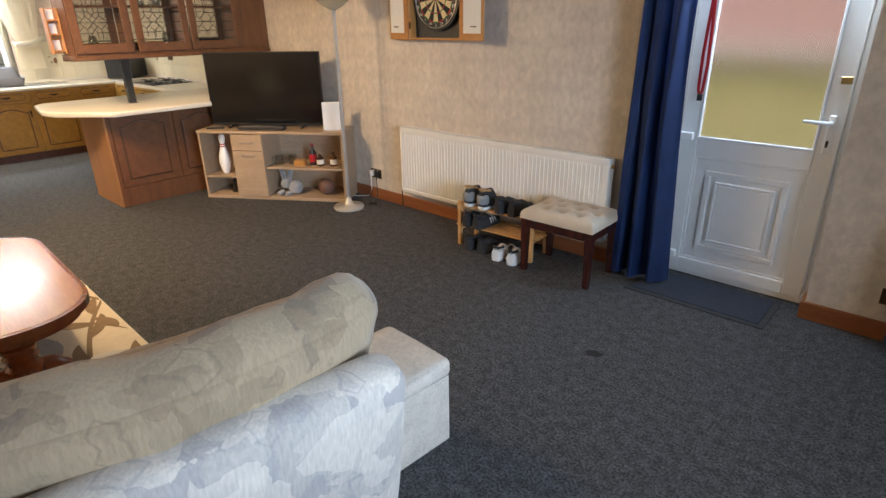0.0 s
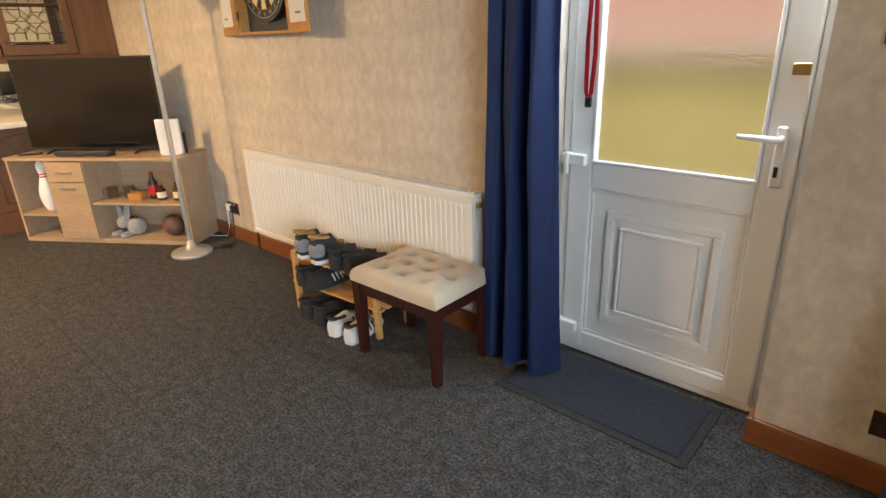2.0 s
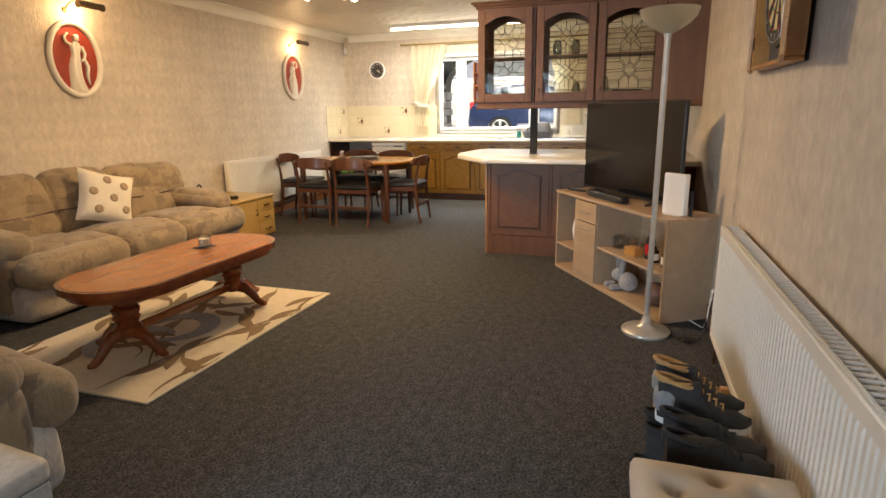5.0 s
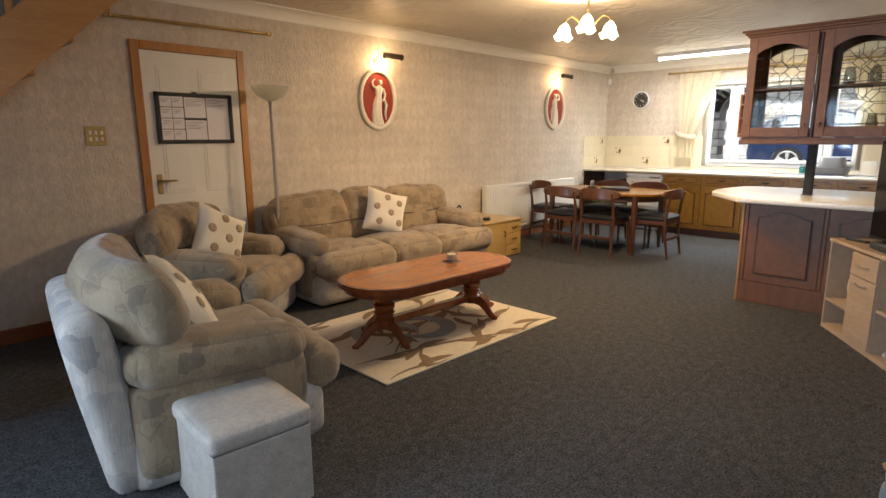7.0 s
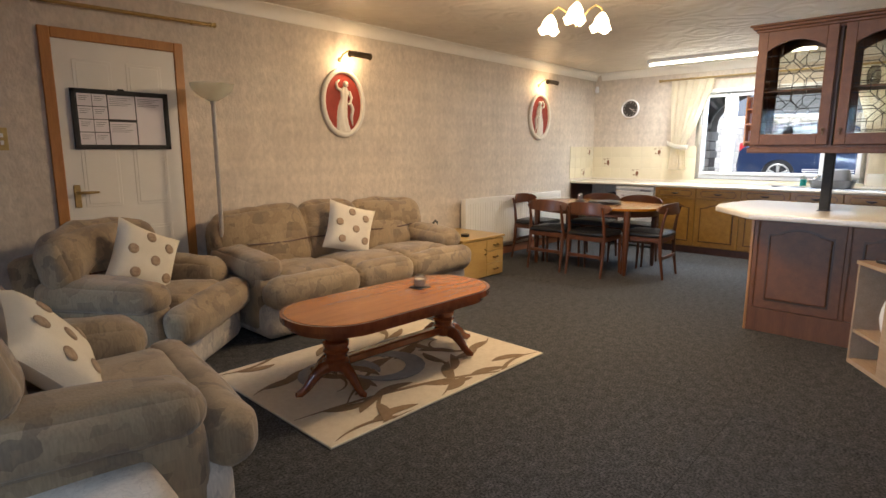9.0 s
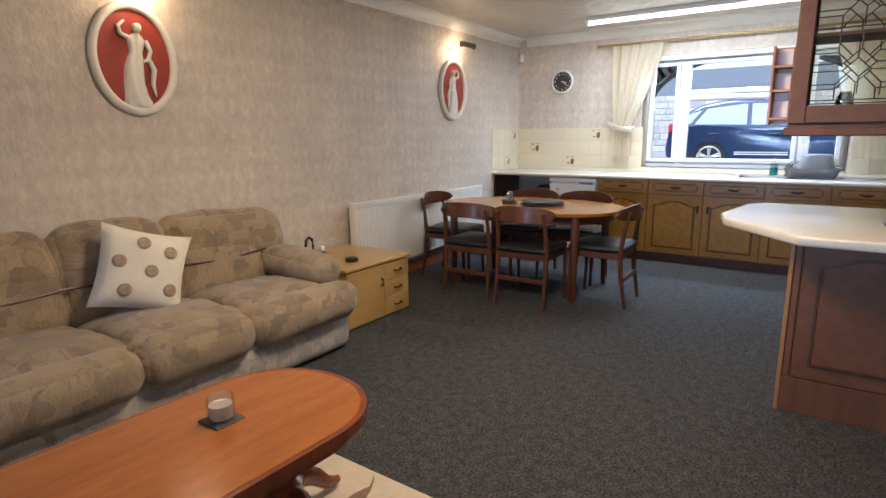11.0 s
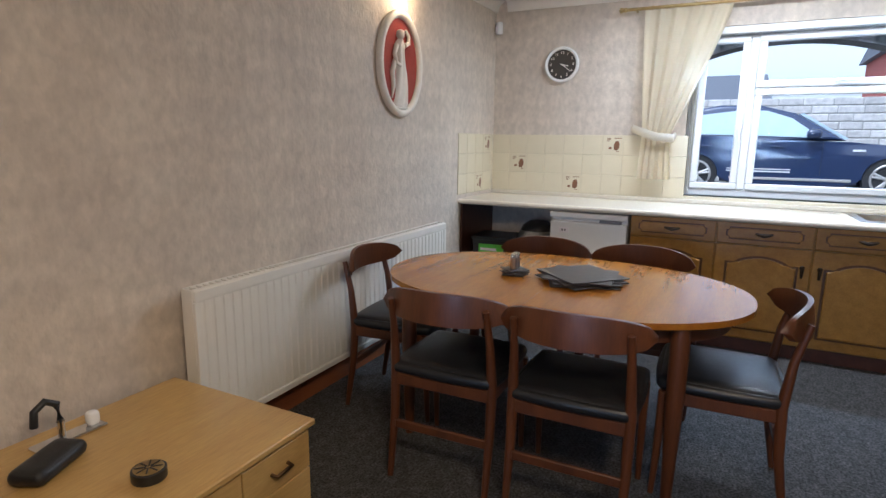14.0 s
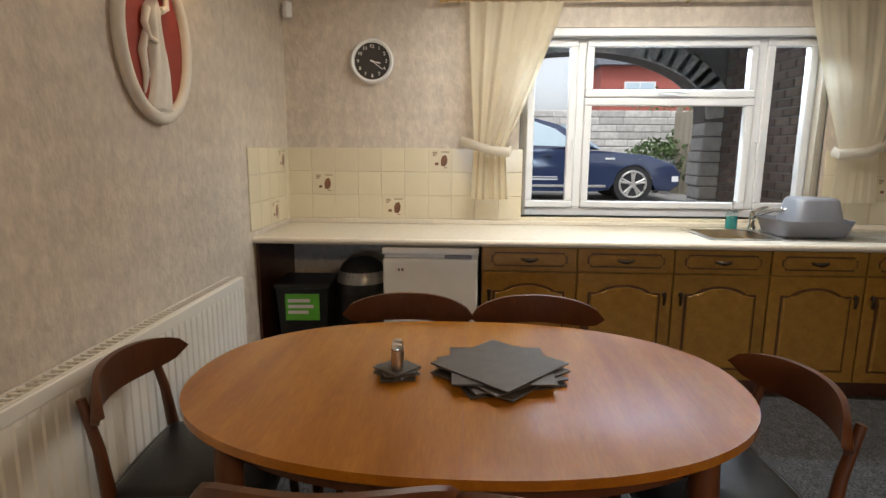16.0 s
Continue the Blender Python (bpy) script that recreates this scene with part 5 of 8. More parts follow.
# ---- radiator wall ----
def radiator(name, label, length, h, m, ribs, grille=True):
    r = thing(name, label, "radiator", m)
    b = bmesh.new()
    xs, z0, z1 = [], 0.05, h - 0.045
    n = ribs
    prof = []
    for i in range(n):
        x = 0.03 + (length - 0.06) * i / n
        p = (length - 0.06) / n
        prof += [(x, 0.0), (x + p * 0.3, 0.0), (x + p * 0.42, 0.005), (x + p * 0.88, 0.005)]
    prof.append((length - 0.03, 0.0))
    front = [[b.verts.new((x, -0.075 - d, z)) for x, d in prof] for z in (z0, z0 + 0.02, z1 - 0.02, z1)]
    for i in (0, 3):
        for v in front[i]:
            v.co.y = -0.075
    for a, c in zip(front, front[1:]):
        for k in range(len(prof) - 1):
            b.faces.new((a[k], a[k + 1], c[k + 1], c[k]))
    part("front_panel", b, MAT_RAD, r, "ribbed steel front panel")
    b = box(0, length, -0.083, -0.068, 0.02, 0.052, 0.004)
    b = box(0, length, -0.083, -0.068, h - 0.05, h - 0.004, 0.004, bm=b)
    b = box(0, 0.032, -0.083, -0.068, 0.05, h - 0.05, 0.003, bm=b)
    b = box(length - 0.032, length, -0.083, -0.068, 0.05, h - 0.05, 0.003, bm=b)
    part("panel_rim", b, MAT_RAD, r)
    part("rear_panel", box(0.01, length - 0.01, -0.025, -0.012, 0.03, h - 0.02), MAT_RAD, r)
    for x in (0, length - 0.004):
        part("side_cover", box(x, x + 0.004, -0.068, -0.01, 0.02, h - 0.004, 0.001), MAT_RAD, r)
    b = None
    k = int(length / 0.03)
    b = box(0.004, length - 0.004, -0.07, -0.062, h - 0.012, h - 0.002)
    b = box(0.004, length - 0.004, -0.016, -0.01, h - 0.012, h - 0.002, bm=b)
    for i in range(k):
        x = 0.004 + (length - 0.012) * i / k
        b = box(x, x + 0.006, -0.062, -0.016, h - 0.01, h - 0.003, bm=b)
    part("top_grille", b, MAT_RAD, r, "slotted top grille")
    part("valve", tube([(length + 0.002, -0.05, h - 0.05), (length + 0.02, -0.05, h - 0.05)], 0.013, 10), MAT_BRASS, r, "", True)
    part("valve", tube([(length + 0.02, -0.05, 0.06), (length + 0.045, -0.05, 0.06), (length + 0.045, -0.05, 0.0)], 0.012, 10), MAT_CHROME, r, "chrome radiator valve", True)
    part("pipe", tube([(-0.02, -0.045, 0.06), (-0.035, -0.045, 0.02), (-0.035, -0.045, -0.14)], 0.0075, 8), MAT_ABRASS, r, "copper feed pipe", True)
    part("pipe", tube([(length + 0.045, -0.045, 0.02), (length + 0.045, -0.045, -0.14)], 0.0075, 8), MAT_ABRASS, r, "copper feed pipe", True)
    for x in (0.25, length - 0.25):
        part("wall_bracket", box(x - 0.02, x + 0.02, -0.03, 0.0, 0.1, h - 0.1), MAT_RAD, r)
    return r


radiator("radiator", "long cream ribbed panel radiator on the papered wall", 1.92, 0.585, pose(-3.62, NY - 0.02, 0.15), 58)
radiator("radiator", "cream ribbed panel radiator behind the dining table", 2.07, 0.61, pose(-6.06, SY + 0.045, 0.15, 0, 0, 180), 44)


def stool():
    s = thing("stool", "dark wooden stool with a buttoned beige seat beside the radiator", "stool", pose(-1.835, 3.19, 0, 0, 0, 1))
    w, d = 0.50, 0.36
    for sx in (-1, 1):
        for sy in (-1, 1):
            x, y = sx * (w / 2 - 0.022), sy * (d / 2 - 0.022)
            b = bmesh.new()
            lo = [b.verts.new((x + a * 0.017, y + c * 0.017, 0)) for a, c in ((-1, -1), (1, -1), (1, 1), (-1, 1))]
            hi = [b.verts.new((x + a * 0.024, y + c * 0.024, 0.37)) for a, c in ((-1, -1), (1, -1), (1, 1), (-1, 1))]
            b.faces.new(lo)
            b.faces.new(hi)
            for i in range(4):
                b.faces.new((lo[i], lo[(i + 1) % 4], hi[(i + 1) % 4], hi[i]))
            part("leg", b, MAT_DARKWOOD, s)
    b = box(-w / 2 + 0.04, w / 2 - 0.04, -d / 2 + 0.004, -d / 2 + 0.024, 0.31, 0.368, 0.002)
    b = box(-w / 2 + 0.04, w / 2 - 0.04, d / 2 - 0.024, d / 2 - 0.004, 0.31, 0.368, 0.002, bm=b)
    b = box(-w / 2 + 0.004, -w / 2 + 0.024, -d / 2 + 0.04, d / 2 - 0.04, 0.31, 0.368, 0.002, bm=b)
    b = box(w / 2 - 0.024, w / 2 - 0.004, -d / 2 + 0.04, d / 2 - 0.04, 0.31, 0.368, 0.002, bm=b)
    part("seat_rail", b, MAT_DARKWOOD, s, "dark seat rails")
    b = bmesh.new()
    nx, ny = 84, 60
    pits = [(-0.18 + 0.12 * i, 0.0) for i in range(4)] + [(-0.12 + 0.12 * i, y) for y in (-0.095, 0.095) for i in range(3)]
    grid = []
    for i in range(nx + 1):
        row = []
        for j in range(ny + 1):
            x, y = (i / nx - 0.5) * (w + 0.012), (j / ny - 0.5) * (d + 0.012)
            ex, ey = 1 - abs(2 * i / nx - 1) ** 5, 1 - abs(2 * j / ny - 1) ** 5
            z = 0.396 + 0.056 * min(ex, ey) ** 0.5
            for px, py in pits:
                q = ((x - px) ** 2 + (y - py) ** 2) / 0.017 ** 2
                z -= 0.022 * math.exp(-q) + 0.024 * math.exp(-q / 5)
            row.append(b.verts.new((x, y, z)))
        grid.append(row)
    for i in range(nx):
        for j in range(ny):
            b.faces.new((grid[i][j], grid[i + 1][j], grid[i + 1][j + 1], grid[i][j + 1]))
    edge = [e for e in b.edges if e.is_boundary]
    g = bmesh.ops.extrude_edge_only(b, edges=edge)
    for v in g["geom"]:
        if isinstance(v, bmesh.types.BMVert):
            v.co.z = 0.369
    seat = part("seat", b, MAT_STOOLSEAT, s, "buttoned beige velvet seat", True)
    for px, py in pits:
        part("button", lathe([(0.001, 0.005), (0.007, 0.003), (0.009, 0.0)], 10, (px, py, 0.399)), MAT_STOOLSEAT, seat, "", True)


stool()


def shoe_rack():
    r = thing("shoe_rack", "small slatted pine shoe rack in front of the radiator", "shoe rack", pose(-2.72, 3.09, 0, 0, 0, 4))
    L, D = 0.66, 0.24
    for x in (0.015, L - 0.045):
        for y in (0.0, D - 0.03):
            part("leg", box(x, x + 0.03, y, y + 0.028, 0, 0.34, 0.003), MAT_SHOERACK, r)
    for z in (0.15, 0.30):
        for k in range(5):
            y = 0.004 + k * (D - 0.04) / 4
            part("slat", box(0, L, y, y + 0.034, z, z + 0.013, 0.002), MAT_SHOERACK, r)
        for x in (0.046, L - 0.062):
            part("rail", box(x, x + 0.016, 0.01, D - 0.01, z - 0.022, z, 0.002), MAT_SHOERACK, r)


shoe_rack()


def shoe(m, label, upper, sole, lining, stripe=None, high=0.0):
    s = thing("shoe", label, "shoe", m, "shoes on the rack")
    b = bmesh.new()
    L = 0.27
    n, k = 16, 14
    rings = []
    for i in range(n + 1):
        u = i / n
        half = 0.036 + 0.012 * math.sin(math.pi * min(1, u * 1.05)) + (0.006 if 0.55 < u < 0.9 else 0)
        if u > 0.9:
            half *= math.sqrt(max(0.05, 1 - ((u - 0.9) / 0.105) ** 2))
        if u < 0.06:
            half *= 0.75
        top = (0.1 + high) * (1 - u) ** 0.6 + 0.045 if u < 0.45 else 0.05 + (0.055 + high * 0.4) * max(0, (0.75 - u) / 0.35) ** 1.2
        top = min(top, 0.095 + high)
        if u > 0.9:
            top *= 0.82
        ring = []
        for j in range(k):
            a = math.pi * j / (k - 1)
            ring.append(b.verts.new((L * (u - 0.5), half * math.cos(a) * (1 - 0.25 * abs(math.sin(a)) ** 3), 0.024 + (top - 0.024) * abs(math.sin(a)) ** 0.6)))
        rings.append(ring)
    for a, c in zip(rings, rings[1:]):
        for j in range(k - 1):
            b.faces.new((a[j], a[j + 1], c[j + 1], c[j]))
    b.faces.new(rings[0])
    b.faces.new(rings[-1])
    part("upper", b, upper, s, "", True)
    out = [(L * (0.5 - q), w) for q, w in ((0.0, 0.015), (0.04, 0.034), (0.15, 0.045), (0.35, 0.05), (0.55, 0.044), (0.75, 0.04), (0.95, 0.034), (1.01, 0.018))]
    poly = out + [(x, -w) for x, w in out[::-1]]
    part("sole", prism(poly, 0.0, 0.026, 0.006), sole, s, "", 40)
    part("collar", tube([(-0.085 + 0.058 * math.cos(a), 0.026 * math.sin(a), 0.092 + high - 0.016 * math.cos(a)) for a in (2 * math.pi * q / 18 for q in range(18))], 0.008, 8, closed=True), lining, s, "padded collar", True)
    part("opening", prism([(-0.085 + 0.054 * math.cos(a), 0.023 * math.sin(a)) for a in (2 * math.pi * q / 16 for q in range(16))], 0.088 + high, 0.0925 + high), lining, s)
    lace = None
    for q in range(4):
        x = -0.01 + 0.02 * q
        zz = 0.094 + high * 0.5 - 0.009 * q - high * 0.1 * q
        lace = tube([(x, -0.022, zz - 0.01), (x + 0.004, 0, zz + 0.002), (x, 0.022, zz - 0.01)], 0.003, 6, bm=lace)
    part("laces", lace, stripe or lining, s, "", True)
    if stripe:
        for side in (-1, 1):
            for q in range(3):
                x = -0.01 + 0.025 * q
                part("stripe", tube([(x, side * 0.0455, 0.032), (x - 0.012, side * 0.043, 0.072)], 0.009, 6, flat=(1, 0.5)), stripe, s, "side stripe", True)
    return s


MAT_SHOE_BLACK = material("black_suede", (0.016, 0.016, 0.018), (0.028, 0.028, 0.03), 0.75, 30, bump=0.2)
MAT_SHOE_GREY = material("grey_mesh", (0.3, 0.31, 0.32), (0.2, 0.21, 0.22), 0.85, 14, bump=0.3)
MAT_SHOE_WHITE = material("white_leather", (0.75, 0.75, 0.74), (0.68, 0.68, 0.67), 0.45, 20)
MAT_TAN = material("tan_lining", (0.5, 0.3, 0.12), (0.42, 0.25, 0.1), 0.8, 30)
for k in range(2):
    boot_ = shoe(pose(-2.60 + 0.115 * k, 3.22, 0.313, 0, 0, 84 + 6 * k), "black and grey walking boot with tan lining on the rack", MAT_SHOE_BLACK, MAT_SHOE_WHITE, MAT_TAN, high=0.045)
    part("heel_patch", soft(0.07, 0.083, 0.085, 0.03, 0.004, 10, (-0.108, 0, 0.072)), MAT_SHOE_GREY, boot_, "pale grey heel patch", True)
    shoe(pose(-2.34 + 0.1 * k, 3.23, 0.313, 0, 0, 86 + 8 * k), "black everyday shoe on the top slats", MAT_SHOE_BLACK, MAT_RUBBER, MAT_SHOE_BLACK)
    shoe(pose(-2.62 + 0.105 * k, 3.2, 0.163, 0, 0, 95 - 5 * k), "black trainer with white stripes on the lower slats", MAT_SHOE_BLACK, MAT_RUBBER, MAT_SHOE_BLACK, MAT_SHOE_WHITE)
    shoe(pose(-2.56 + 0.11 * k, 3.17, 0.0, 0, 0, 85 + 6 * k), "black worn shoe on the carpet under the rack", MAT_SHOE_BLACK, MAT_RUBBER, MAT_SHOE_BLACK)
    shoe(pose(-2.31 + 0.115 * k, 3.14, 0.0, 0, 0, 100 + 5 * k), "white trainer with black stripes on the carpet", MAT_SHOE_WHITE, MAT_SHOE_WHITE, MAT_SHOE_BLACK, MAT_SHOE_BLACK)


def door_mat():
    d = thing("door_mat", "dark blue ribbed door mat with a black rubber border", "door mat", pose(-1.03, 3.405, 0, 0, 0, 0))
    part("border", box(-0.40, 0.39, -0.205, 0.205, 0, 0.006, 0.002), MAT_RUBBER, d, "black rubber border")
    part("mat_field", box(-0.365, 0.355, -0.17, 0.17, 0.006, 0.011, 0.002), MAT_MAT, d, "dark blue pile")


door_mat()


def drape(name, label, cat, spans, path, mat, part_name="fabric", folds=7, amp=0.03, th=0.004):
    """Hanging cloth. spans: (z, start, end) rows; path maps (u along, depth, z) to the world."""
    t = thing(name, label, cat)
    b = bmesh.new()
    n = folds * 12
    rows = []
    for z, s0, s1 in spans:
        row = []
        for i in range(n + 1):
            u = i / n
            wv = math.sin(2 * math.pi * folds * u + 0.9 * math.sin(5 * u) + 0.5 * z) + 0.35 * math.sin(4.4 * math.pi * folds * u + 1.3)
            k = amp * min(1.0, (s1 - s0) / abs(spans[0][2] - spans[0][1]) + 0.35)
            row.append(b.verts.new(path(s0 + (s1 - s0) * u, k * wv, z)))
        rows.append(row)
    for a, c in zip(rows, rows[1:]):
        for i in range(n):
            b.faces.new((a[i], a[i + 1], c[i + 1], c[i]))
    bmesh.ops.solidify(b, geom=b.faces[:], thickness=th)
    part(part_name, b, mat, t, "", True)
    return t


def door_curtain():
    """Heavy lined cloth in a few deep uneven folds, swinging out towards the hem."""
    t = thing("door_curtain", "long navy blue curtain drawn aside by the back door", "curtain")
    b = bmesh.new()
    n, rows = 90, []
    for i in range(37):
        z = 2.28 - 2.255 * i / 36
        k = (2.28 - z) / 2.26
        x0, x1 = -1.59 - 0.03 * k, -1.295 + 0.045 * k - 0.03 * math.sin(3.1 * k) ** 2
        row = []
        for j in range(n + 1):
            u = j / n
            ph = 2 * math.pi * (3.3 * u + 0.35 * math.sin(2.6 * u + 0.4)) + 0.5 * math.sin(2.2 * k + 3 * u)
            deep = 0.03 + 0.022 * k
            y = deep * math.sin(ph) + 0.012 * math.sin(2.3 * ph + 4 * k) + 0.014 * noise.noise(Vector((u * 6, k * 5, 1.7)))
            row.append(b.verts.new((x0 + (x1 - x0) * u + 0.008 * math.cos(ph), NY - 0.1 + y - 0.03 * k, z)))
        rows.append(row)
    for p, q in zip(rows, rows[1:]):
        for j in range(n):
            b.faces.new((p[j], p[j + 1], q[j + 1], q[j]))
    bmesh.ops.solidify(b, geom=b.faces[:], thickness=0.005)
    part("fabric", b, MAT_BLUECURT, t, "", True)


door_curtain()
pole("curtain_pole", "brass curtain pole above the back door", (-1.75, NY - 0.085, 2.3), (-0.3, NY - 0.085, 2.3), 0.012, 0.018, MAT_BRASS, 0,
     (((-1.7, NY, 2.3), (-1.7, NY - 0.085, 2.3)), ((-0.35, NY, 2.3), (-0.35, NY - 0.085, 2.3))))


def lanyard():
    t = thing("lanyard", "red patterned lanyard hanging beside the door curtain", "lanyard", pose(-1.285, 3.6, 0))
    part("strap", tube([(0.0, 0, 1.75), (0.012, 0, 1.5), (0.018, 0.0, 1.3), (0.01, 0.0, 1.16), (0.0, 0, 1.12), (-0.012, 0, 1.17), (-0.015, 0, 1.35), (-0.008, 0, 1.55), (0.0, 0, 1.75)], 0.009, 6, flat=(0.3, 1.1)), MAT_RED, t, "red woven strap", True)
    part("clip", box(-0.014, 0.016, -0.006, 0.006, 1.105, 1.145, 0.004), MAT_BLACK, t)
    part("hook", tube([(0, 0.09, 1.75), (0, 0.0, 1.75)], 0.005, 8), MAT_CHROME, t)


lanyard()


def coat():
    t = thing("hanging_coat", "dark navy coat hanging low beside the socket", "coat", pose(0.12, 3.36, 0))
    b = bmesh.new()
    rows = []
    for i in range(15):
        z = 0.04 + 0.1 * i
        u = i / 14
        r = 0.26 - 0.16 * u ** 1.3
        rows.append([b.verts.new((r * math.cos(a) * (1 + 0.07 * math.sin(7 * a + z * 3)), 0.5 * r * math.sin(a) * (1 + 0.1 * math.sin(5 * a + z * 4)), z)) for a in (2 * math.pi * k / 40 for k in range(40))])
    for a, c in zip(rows, rows[1:]):
        for k in range(40):
            b.faces.new((a[k], a[(k + 1) % 40], c[(k + 1) % 40], c[k]))
    b.faces.new(rows[0])
    b.faces.new(rows[-1])
    part("cloth", b, material("dark_cloth", (0.012, 0.013, 0.02), (0.02, 0.021, 0.03), 0.9, 20, bump=0.2), t, "", True)
    part("stand_pole", tube([(0, 0, 0.0), (0, 0, 1.75)], 0.014, 10), MAT_BLACK, t, "", True)
    part("stand_base", lathe([(0.16, 0), (0.16, 0.012), (0.03, 0.03)], 24), MAT_BLACK, t, "", True)


coat()


# ---- dartboard ----
def dartboard():
    d = thing("dartboard_cabinet", "open pine dartboard cabinet with a dartboard inside", "dartboard", pose(-3.22, NY, 1.42) @ pose(0, 0, 0, 90, 0, 0))
    w, h = 0.53, 0.56
    part("cabinet_back", box(-w / 2, w / 2, 0, h, 0.002, 0.015), MAT_BLACK, d)
    b = None
    for x0, x1, y0, y1 in ((-w / 2, w / 2, 0, 0.016), (-w / 2, w / 2, h - 0.016, h), (-w / 2, -w / 2 + 0.016, 0.016, h - 0.016), (w / 2 - 0.016, w / 2, 0.016, h - 0.016)):
        b = box(x0, x1, y0, y1, 0.002, 0.075, 0.003, bm=b)
    part("cabinet_frame", b, MAT_PINE, d, "pine cabinet sides")
    cy = h / 2 + 0.01
    board = part("board", lathe([(0.225, 0.0), (0.226, 0.035), (0.2, 0.038), (0.001, 0.038)], 40), MAT_BLACK, d, "round dartboard", True)
    board.matrix_basis = pose(0, cy, 0.016)
    cream = material("sisal_cream", (0.7, 0.58, 0.32), (0.62, 0.5, 0.27), 0.9, 60)
    dark = material("sisal_black", (0.02, 0.02, 0.018), rough=0.9)
    red, green = material("sisal_red", (0.4, 0.03, 0.02), rough=0.9), material("sisal_green", (0.02, 0.16, 0.05), rough=0.9)
    for i in range(20):
        a0, a1 = radians(18 * i - 9 + 90), radians(18 * i + 9 + 90)
        for r0, r1, m_ in ((0.016, 0.099, (cream, dark)), (0.099, 0.107, (green, red)), (0.107, 0.162, (cream, dark)), (0.162, 0.17, (green, red))):
            pts = [(r0 * math.cos(a0), r0 * math.sin(a0)), (r1 * math.cos(a0), r1 * math.sin(a0)), (r1 * math.cos(a1), r1 * math.sin(a1)), (r0 * math.cos(a1), r0 * math.sin(a1))]
            part("segment", prism(pts, 0.0382, 0.0395), m_[i % 2], board)
    part("bull", lathe([(0.016, 0.0382), (0.016, 0.0398), (0.001, 0.04)], 16), red, board)
    part("number_ring", tube([(0.205 * math.cos(a), 0.205 * math.sin(a), 0.04) for a in (2 * math.pi * q / 40 for q in range(40))], 0.0025, 6, closed=True), MAT_STEEL, board, "wire number ring", True)
    order = (20, 1, 18, 4, 13, 6, 10, 15, 2, 17, 3, 19, 7, 16, 8, 11, 14, 9, 12, 5)
    for i, num in enumerate(order):
        a = radians(90 - 18 * i)
        cv = bpy.data.curves.new("number", "FONT")
        cv.body, cv.size, cv.align_x, cv.align_y, cv.extrude = str(num), 0.03, "CENTER", "CENTER", 0.0006
        cv.materials.append(MAT_STEEL)
        ob = new("number", cv)
        ob.parent = board
        ob.matrix_basis = pose(0.187 * math.cos(a), 0.187 * math.sin(a), 0.04)
    for side in (-1, 1):
        door = part("cabinet_door", box(0, w / 2, 0, h, 0, 0.016, 0.003), MAT_PINE, d, "open pine door leaf")
        door.matrix_basis = pose(side * w / 2, 0, 0.075, 0, 0 if side > 0 else 180, 0) @ pose(0, 0, 0, 0, -12, 0) @ pose(0, 0, 0.0 if side > 0 else -0.016)
        f = 0.0165 if side > 0 else -0.0025
        part("scoreboard", box(0.05, w / 2 - 0.02, 0.05, h - 0.03, f, f + 0.002), MAT_WHITEGOODS, door, "white scoreboard")
        part("label_bar", box(0.13, 0.2, 0.09, 0.1, f + (0.002 if side > 0 else -0.0008), f + (0.003 if side > 0 else 0.0)), MAT_INK, door)
    for side in (-1, 1):
        part("hinge", box(side * w / 2 - 0.02, side * w / 2 + 0.02, 0.08, 0.13, 0.074, 0.079, 0.002), MAT_ABRASS, d, "brass butterfly hinge")


dartboard()


# ---- television corner ----
TVM = pose(-5.345, 2.443, 0, 0, 0, 33.0)     # local x along the front, y into the corner


def tv_unit():
    u = thing("tv_unit", "light oak laminate television unit with open shelves", "tv unit", TVM)
    L, D, H, t = 1.40, 0.37, 0.645, 0.018
    xs = (0.0, 0.33, 0.62, L - t)
    part("top_board", box(-0.008, L + 0.008, -0.008, D, H - 0.022, H, 0.002), MAT_LIGHTOAK, u)
    part("bottom_board", box(t, L - t, 0, D, 0.0, 0.03, 0.002), MAT_LIGHTOAK, u)
    for x in xs:
        part("upright", box(x, x + t, 0, D, 0.0 if x in (0.0, xs[3]) else 0.03, H - 0.022, 0.001), MAT_LIGHTOAK, u)
    part("back_board", box(0.01, L - 0.01, D - 0.006, D, 0.01, H - 0.02), MAT_LIGHTOAK, u)
    part("shelf", box(t, xs[1], 0.005, D - 0.008, 0.2, 0.2 + t, 0.001), MAT_LIGHTOAK, u)
    part("shelf", box(xs[2] + t, L - t, 0.005, D - 0.008, 0.295, 0.295 + t, 0.001), MAT_LIGHTOAK, u)
    for name, z0, z1 in (("drawer", 0.47, 0.615), ("cupboard_door", 0.035, 0.464)):
        f = part(name, box(xs[1] + 0.003, xs[2] + t - 0.003, -0.016, 0.0, z0, z1, 0.002), MAT_LIGHTOAK, u)
        zc = (z0 + z1) / 2 if name == "drawer" else z1 - 0.04
        part("handle", tube([(0.43, -0.017, zc), (0.43, -0.033, zc), (0.545, -0.033, zc), (0.545, -0.017, zc)], 0.004, 8), MAT_STEEL, f, "slim steel bar handle", True)


tv_unit()


def on_tv_unit(x, y, z, rz=0):
    return TVM @ pose(x, y, z, 0, 0, rz)


